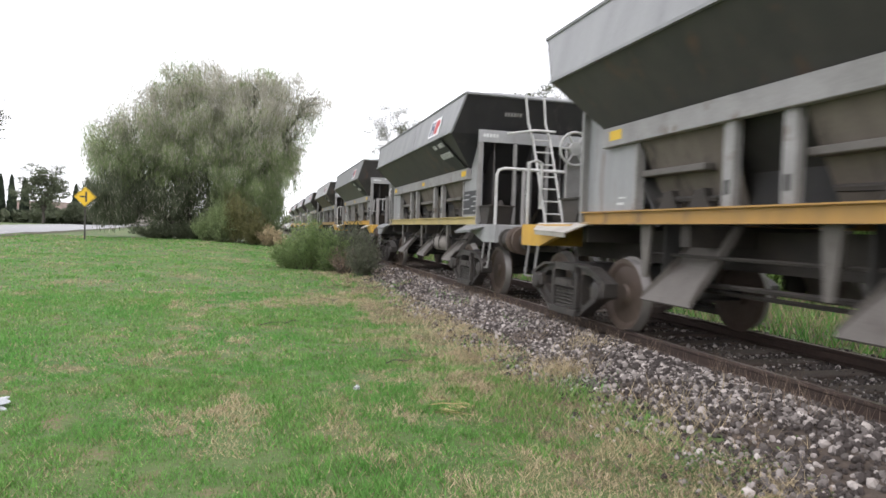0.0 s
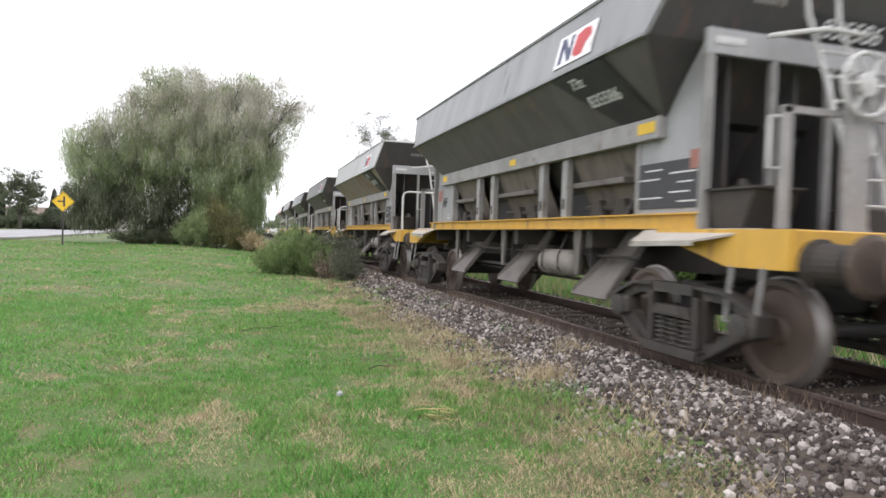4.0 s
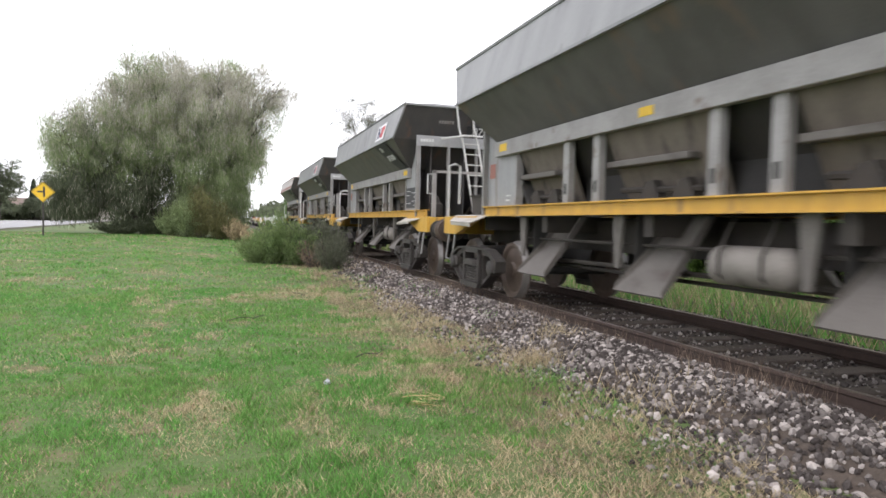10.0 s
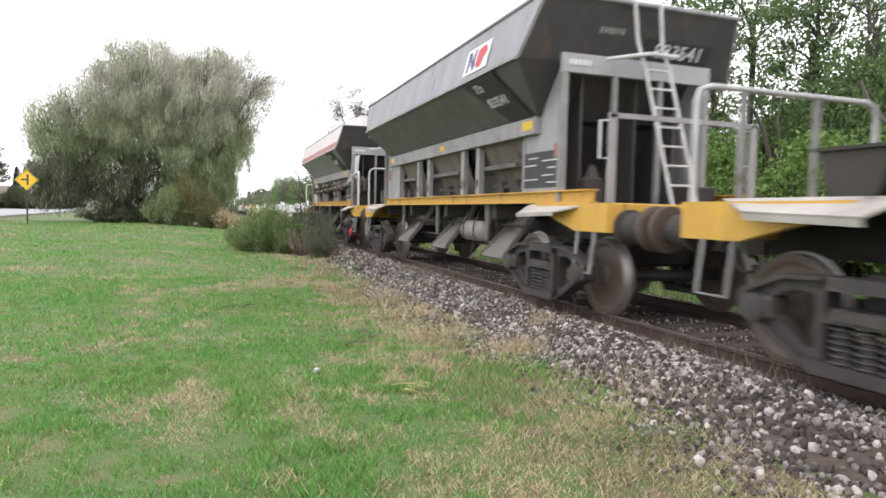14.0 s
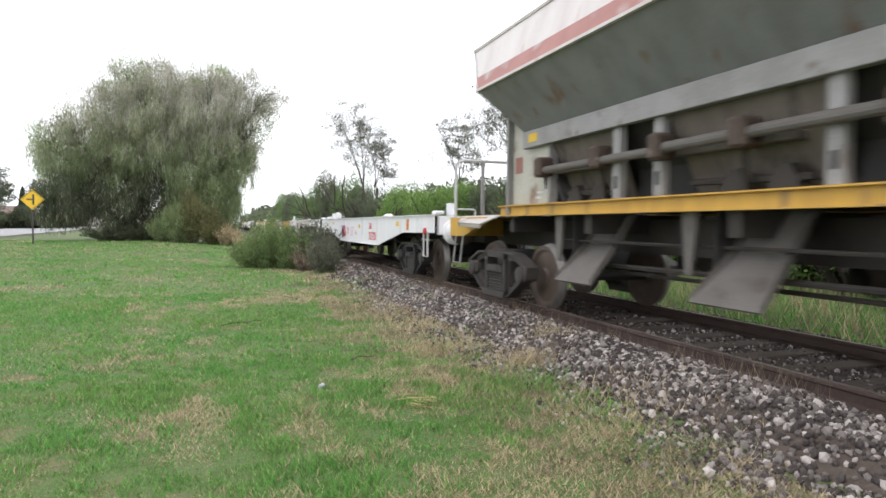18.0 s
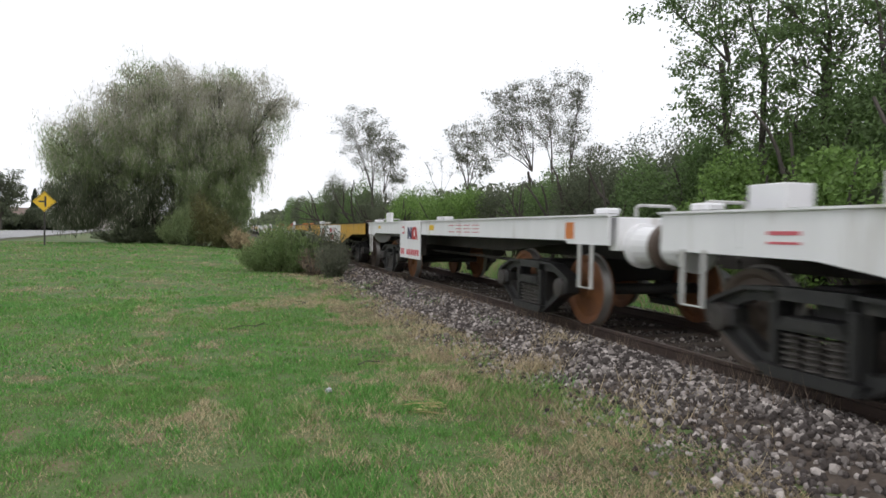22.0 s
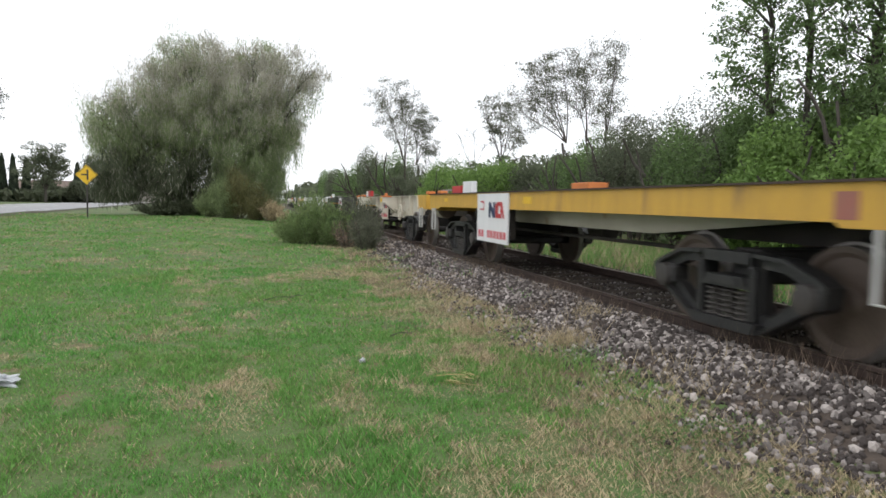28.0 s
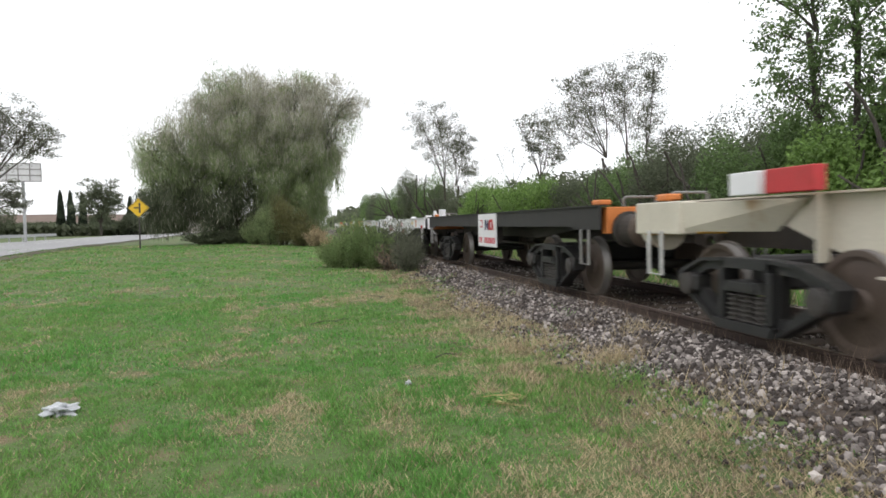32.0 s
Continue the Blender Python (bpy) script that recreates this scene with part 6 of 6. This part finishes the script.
crown_tree("open_tree", OPEN, 12.4, 59.0, ((-2.1, 11.0, 1.5), (-0.4, 11.2, 1.4), (0.6, 10.0, 1.5), (-1.1, 9.0, 1.5), (0.9, 7.9, 1.5), (2.2, 6.6, 1.2), (1.8, 8.9, 1.0)), "leaf_olive", 12000, 0.14, 0.06, 0.13, 5.0, group="trees beyond the track", twigs=16, stems=((0.0, 0.0), (0.9, 0.4)), clump=0.3)
crown_tree("bare_tree", "small nearly bare tree beyond the track", 15.0, 46.5, ((-1.0, 6.4, 0.9), (0.0, 7.2, 0.9), (0.9, 6.0, 0.9)), "leaf_olive", 300, 0.12, 0.05, 0.07, 4.0, group="trees beyond the track", twigs=9)

# far woods on the horizon
p = []
for x0, x1, y0, y1, h in ((11, 22, 145, 420, 8), (-120, -8, 330, 360, 7), (26, 60, 80, 400, 7), (-60, -28, 130, 150, 3.0)):
    n = 5200
    xx, yy = scatter(n, x0, x1, y0, y1)
    top = h * (0.72 + 0.35 * patchy(xx, yy, 0.06, 71.0))
    p.append(np.stack([xx, yy, top * rng.uniform(0.0, 1.0, n) ** 0.6 + 0.4], 1))
p = np.concatenate(p)
tagged(new("far_woods", fast_mesh("far_woods", leaf_quads(p, 1.5, 1.1), 4, "leaf_dark")), "dark green far woods on the horizon", "woods", kind="stuff")

xx, yy = scatter(26000, 19.5, 30, 3, 84)
top = 6.4 * (0.75 + 0.3 * patchy(xx, yy, 0.12, 77.0))
q = np.stack([xx, yy, top * rng.uniform(0.0, 1.0, len(xx)) ** 0.7 + 0.3], 1)
tagged(new("far_thicket", fast_mesh("far_thicket", leaf_quads(q, 0.5, 0.28), 4, "leaf_dark")), "dark green thicket behind the shrubs", "woods", kind="stuff")

# ---------------------------------------------------------------- roadside
sign = thing("road_sign", "yellow diamond junction warning sign on a post", "road sign", "", pose(-9.46, 39.3, ground_z(-9.46, 39.3), 0, 0, 8))
part("post", box(B(), -0.04, 0.04, 0.02, 0.09, -0.2, 2.8, 0.006), "bogie_steel", sign, "dark post")
pl = part("plate", prism(B(), [(0, 1.83), (0.55, 2.38), (0, 2.93), (-0.55, 2.38)], -0.01, 0.015, "y"), "yellow_bright", sign, "yellow diamond plate")
part("border", prism(B(), [(0, 1.87), (0.51, 2.38), (0, 2.89), (-0.51, 2.38), (-0.48, 2.38), (0, 2.86), (0.48, 2.38), (0, 1.9)], -0.016, -0.0105, "y"), "black_paint", pl)
part("symbol", box(B(), 0.0, 0.09, -0.017, -0.0105, 2.1, 2.66), "black_paint", pl, "black side road symbol")
part("symbol", box(B(), -0.26, 0.0, -0.017, -0.0105, 2.34, 2.42), "black_paint", pl)

guard = thing("guard_rail", "galvanised steel guard rail along the road", "guard rail", "", pose(0, 0, 0))
for i in range(14):
    y = 34 + i * 4
    cx = -25.4 - 0.055 * y - 0.00016 * y * y
    z = ground_z(cx, y)
    part("post", box(B(), cx - 0.06, cx + 0.06, y - 0.05, y + 0.05, z - 0.1, z + 0.75), "galvanised", guard)
    cx2 = -25.4 - 0.055 * (y + 4) - 0.00016 * (y + 4) ** 2
    part("beam", plate(B(), [(cx + 0.1, y, z + 0.45), (cx2 + 0.1, y + 4, z + 0.45), (cx2 + 0.1, y + 4, z + 0.78), (cx + 0.1, y, z + 0.78)], 0.05), "galvanised", guard)

board = thing("billboard", "white framed billboard on posts beside the road", "billboard", "", pose(-29.2, 70, ground_z(-29.2, 70) - 2.0, 0, 0, 12))
for xx in (-2.2, 1.8):
    part("post", box(B(), xx - 0.12, xx + 0.12, 0.1, 0.35, -0.2, 9.7), "galvanised", board)
part("panel", box(B(), -3.4, 3.4, 0, 0.08, 7.95, 9.8), "white_paint", board, "pale back panel")
for k in range(8):
    xx = -3.4 + 6.8 * k / 7
    part("frame_bar", box(B(), xx - 0.04, xx + 0.04, -0.06, 0.0, 7.95, 9.8), "post_grey", board)
for zz in (8.0, 8.6, 9.2, 9.76):
    part("frame_bar", box(B(), -3.4, 3.4, -0.07, -0.061, zz - 0.04, zz + 0.04), "post_grey", board)

for x, y, h in ((-46.0, 134, 8.6), (-43.6, 132, 8.4), (-42.2, 134, 8.0), (-33.8, 134, 7.4)):
    t = thing("cypress_tree", "narrow dark cypress beside the houses", "tree", "cypresses beyond the road", pose(x, y, 0.3))
    part("trunk", tube(B(), [(0, 0, -0.1), (0, 0, h * 0.6)], 0.16, 0.05, 6), "bark", t)
    n = 1500
    f = rng.uniform(0.04, 1, n)
    a = rng.uniform(0, 2 * math.pi, n)
    r = 0.85 * np.minimum(1, 4 * f) * (1 - f) ** 0.55 * rng.uniform(0.5, 1.1, n)
    p = np.stack([np.cos(a) * r, np.sin(a) * r, f * h], 1)
    al = unit(n) * 0.4 + np.array([0, 0, 1.0])
    part_from("crown", fast_mesh("crown", leaf_quads(p, 0.8, 0.35, al / np.linalg.norm(al, axis=1)[:, None]), 4, "cypress"), t)
crown_tree("round_tree", "round dark tree beyond the road", -36.5, 125, ((-1.0, 8.3, 2.1), (1.2, 8.3, 2.1), (-2.4, 6.3, 2.1), (0.3, 5.8, 2.5), (2.1, 6.3, 1.6), (-0.3, 3.8, 2.1)), "leaf_dark", 7000, 0.34, 0.18, 0.25, 2.5, group="trees beyond the road", twigs=14, clump=0.25)
crown_tree("pine_tree", "tall spreading pine beyond the road", -25.5, 58.5, ((1.7, 11.0, 1.7), (3.5, 10.7, 1.4), (4.3, 8.9, 1.2), (2.8, 9.0, 1.7), (1.1, 8.9, 1.8), (0.0, 10.9, 2.0), (-1.3, 8.8, 2.2), (1.5, 4.6, 1.0), (2.2, 3.9, 0.8), (-1.5, 11.5, 1.8)), "leaf_olive", 13000, 0.2, 0.07, 0.25, 5.0, group="trees beyond the road", twigs=16, clump=0.3)
for x, y, rx, h in ((-52, 118, 5, 6), (-60, 112, 6, 7), (-39, 138, 4, 4.5), (-31, 128, 3.5, 4.2), (-28, 140, 4, 4.5)):
    shrub("garden_shrub", "dark green garden tree beside the houses", x, y, rx, rx, h, "leaf_dark", 1800, 0.4, 0.25, "leaf_dark", 4, "garden trees beyond the road")


def house(x, y, wx, wy, h, turn):
    t = thing("house", "low pale house with a tiled roof beyond the road", "house", "houses beyond the road", pose(x, y, 0.25, 0, 0, turn))
    wall = part("wall", box(B(), -wx / 2, wx / 2, -wy / 2, wy / 2, -0.2, h), "house_wall", t, "pale plaster walls")
    bm = prism(B(), [(-wy / 2 - 0.4, h), (wy / 2 + 0.4, h), (0, h + wy * 0.22)], -wx / 2 - 0.4, wx / 2 + 0.4)
    part("roof", bm, "roof_tile", t, "brown tiled roof")
    for k in (-0.3, 0.25):
        wd = part("window", box(B(), wx * k - 0.6, wx * k + 0.6, -wy / 2 - 0.04, -wy / 2 - 0.005, 1.0, 2.1), "glass_dark", t)
        part("window_frame", box(B(), wx * k - 0.68, wx * k + 0.68, -wy / 2 - 0.06, -wy / 2 - 0.041, 2.1, 2.18), "white_paint", wd)
    part("door", box(B(), -0.45, 0.45, -wy / 2 - 0.03, -wy / 2 - 0.005, -0.1, 2.0), "sleeper_wood", t)


house(-58, 150, 12, 8, 3.0, 5)
house(-45, 155, 11, 8, 2.9, -4)
house(-70, 146, 10, 8, 3.0, 8)
house(-31, 165, 10, 8, 2.9, 0)

# litter and sticks on the grass
lit = thing("paper_litter", "small crumpled white paper on the grass", "litter", "", pose(0.88, 6.03, ground_z(0.88, 6.03) + 0.03))
part("scrap", lumpy(B(), (0, 0, 0), (0.032, 0.03, 0.024), 0.8, 2, 5.0), "plastic_white", lit)
bag = thing("plastic_bag", "crumpled clear plastic bag on the grass", "plastic bag", "", pose(-2.1, 5.9, ground_z(-2.1, 5.9) + 0.04))
part("film", lumpy(B(), (0, 0, 0), (0.11, 0.08, 0.045), 1.1, 4, 9.0), "plastic_white", bag, "crumpled film")
straw = []
n = 28
a = rng.normal(1.3, 0.4, n)
d = np.stack([np.cos(-a), np.sin(-a), rng.uniform(0, 0.3, n)], 1)
p = np.stack([rng.normal(1.58, 0.07, n), rng.normal(5.2, 0.1, n), ground_z(1.58, 5.2) + rng.uniform(0.03, 0.09, n)], 1)
tagged(new("straw_bunch", fast_mesh("straw_bunch", leaf_quads(p, 0.28, 0.008, d / np.linalg.norm(d, axis=1)[:, None]), 4, "straw_yellow")), "bunch of pale dead straw lying on the grass", "straw", kind="stuff")
for x, y, ln, turn in ((0.26, 10.2, 0.6, 20), (0.5, 10.35, 0.4, 40), (1.43, 13.1, 0.5, 70), (1.3, 13.2, 0.4, 130), (1.5, 7.0, 0.35, 10)):
    t = thing("fallen_stick", "thin brown stick lying on the grass", "stick", "sticks on the grass", pose(x, y, ground_z(x, y) + 0.05, 0, 0, turn))
    part("wood", tube(B(), [(-ln / 2, 0, 0), (-ln / 6, 0.03, 0.03), (ln / 5, -0.02, 0.02), (ln / 2, 0.05, 0.05)], 0.007, 0.003, 5), "bark", t)


# ---------------------------------------------------------------- the train
SPEED, GAIN = 5.277, 0.097


def gone(t):
    """How far the train has run: it gains a little speed after the sixteenth second."""
    return SPEED * t + GAIN * max(0.0, t - 16.0)


def wagon_at(w, t):
    return pose(TRACK_X, w["y0"] - gone(t), RAIL_Z)


TRAIN = [
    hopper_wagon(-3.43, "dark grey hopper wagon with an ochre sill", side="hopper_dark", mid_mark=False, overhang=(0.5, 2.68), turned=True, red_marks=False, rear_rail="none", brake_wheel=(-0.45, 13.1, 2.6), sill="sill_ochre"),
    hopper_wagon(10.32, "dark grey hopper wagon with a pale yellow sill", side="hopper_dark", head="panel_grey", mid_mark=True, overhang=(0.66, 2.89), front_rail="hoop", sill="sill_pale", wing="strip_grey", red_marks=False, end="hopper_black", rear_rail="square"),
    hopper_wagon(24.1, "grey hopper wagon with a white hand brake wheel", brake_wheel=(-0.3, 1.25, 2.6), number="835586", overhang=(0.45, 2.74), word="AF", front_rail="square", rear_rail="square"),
    hopper_wagon(37.93, "rust-stained brown hopper wagon with an orange sill", side="hopper_brown", strip="strip_pale", number="877977", overhang=(0.95, 3.07), front_rail="hoop"),
    hopper_wagon(51.8, "grey hopper wagon with a white emblem panel", number="820035", overhang=(0.45, 2.67), turned=True, rear_rail="none"),
    hopper_wagon(65.34, "dark grey hopper wagon with yellow sill", number="873380", mid_mark=False, overhang=(0.55, 2.85), turned=True, notice="orange_paint"),
    hopper_wagon(79.1, "grey hopper wagon with black notice panels", number="833541", overhang=(0.56, 2.78), turned=True),
    hopper_wagon(92.85, "worn hopper wagon with faded red top and door cylinders", pipes=True, strip="strip_worn", side="side_pale", tank=False, emblem_y=0, cap="red_paint", overhang=(0.8, 3.2), front_rail="gear", panel="cream_grey", red_low="red_band", number="883751", lean=0.3, mid_mark=False),
    flat_wagon(107.21, 14.7, "white fish-belly flat wagon with red numbers", "white_paint", True, bogies=(2.07, 1.6), centre="emblem", flat=(4.74, 10.52), blocks=((-1.2, 12.3, 0.06, 0.62, 0.24, "white_paint"), (-1.0, 13.7, 0.3, 0.4, 0.22, "white_paint"))),
    flat_wagon(122.82, 12.94, "white beam flat wagon with rusty wheels and a number board", "white_paint", False, bogies=(2.2, 2.27), wheel="wheel_rust", board=(7.3, 9.0, 0.55, 1.41, "white_paint"), blocks=((-1.38, 10.44, 0.06, 0.56, 0.24, "white_paint"), (-1.0, 6.8, 0.2, 0.2, 0.09, "white_paint"), (-1.0, 7.12, 0.2, 0.2, 0.09, "white_paint"))),
    flat_wagon(136.42, 14.2, "ochre fish-belly flat wagon with a white panel", "yellow_paint", True, bogies=(1.78, 1.9), centre="panel", buffers="rail_steel", head_front="rail_steel", flat=(4.6, 10.36), blocks=((-1.2, 11.4, 0.2, 0.4, 0.14, "white_paint"), (-1.1, 10.3, 0.2, 0.5, 0.1, "cream_paint"))),
    flat_wagon(151.69, 12.8, "yellow beam flat wagon with a white number board", "yellow_paint", False, bogies=(2.2, 2.22), board=(7.34, 8.94, 0.5, 1.37, "white_paint"), buffers="cream_paint", blocks=((-1.25, 10.1, 0.12, 0.6, 0.24, "white_paint"), (-1.25, 10.88, 0.12, 0.66, 0.16, "red_paint"), (-1.0, 5.4, 0.3, 0.5, 0.1, "orange_paint"))),
    flat_wagon(164.92, 12.78, "cream open-frame flat wagon with a hand wheel", "cream_paint", False, bogies=(2.32, 1.85), open_frame=True, head_front="yellow_paint", board=(7.45, 8.75, 0.55, 1.36, "cream_paint"), buffers="cream_paint", blocks=((-1.2, 11.0, 0.12, 0.42, 0.22, "white_paint"), (-1.2, 10.4, 0.12, 0.6, 0.22, "red_paint"))),
    flat_wagon(178.73, 12.9, "black beam flat wagon with an orange headstock", "black_steel", False, bogies=(2.23, 2.2), head_front="orange_paint", board=(4.95, 6.4, 0.65, 1.38, "white_paint"), buffers="under_steel", blocks=((-1.25, 11.6, 0.12, 0.5, 0.22, "white_paint"),)),
]
FAR_WAGONS = ((192.6, 8), (208.2, 9), (221.8, 11), (235.4, 13), (249.0, 12), (262.6, 9))
for y, i in FAR_WAGONS:
    w = copy_thing(TRAIN[i], pose(0, 0, 0))
    w["y0"] = y
    TRAIN.append(w)
    for ob in w.children:
        if ob.name.startswith("wheelset"):
            WHEELSETS.append((ob, ob.location.y))


def motions():
    for w in TRAIN:
        walk(w, [(t, wagon_at(w, t)) for t in range(0, 33, 2)])
    turn = math.degrees(1 / WHEEL_R)
    for ws, y in WHEELSETS:
        walk(ws, [(t / 10, pose(0, y, WHEEL_R, turn * gone(t / 10))) for t in range(0, 321)])


motions()
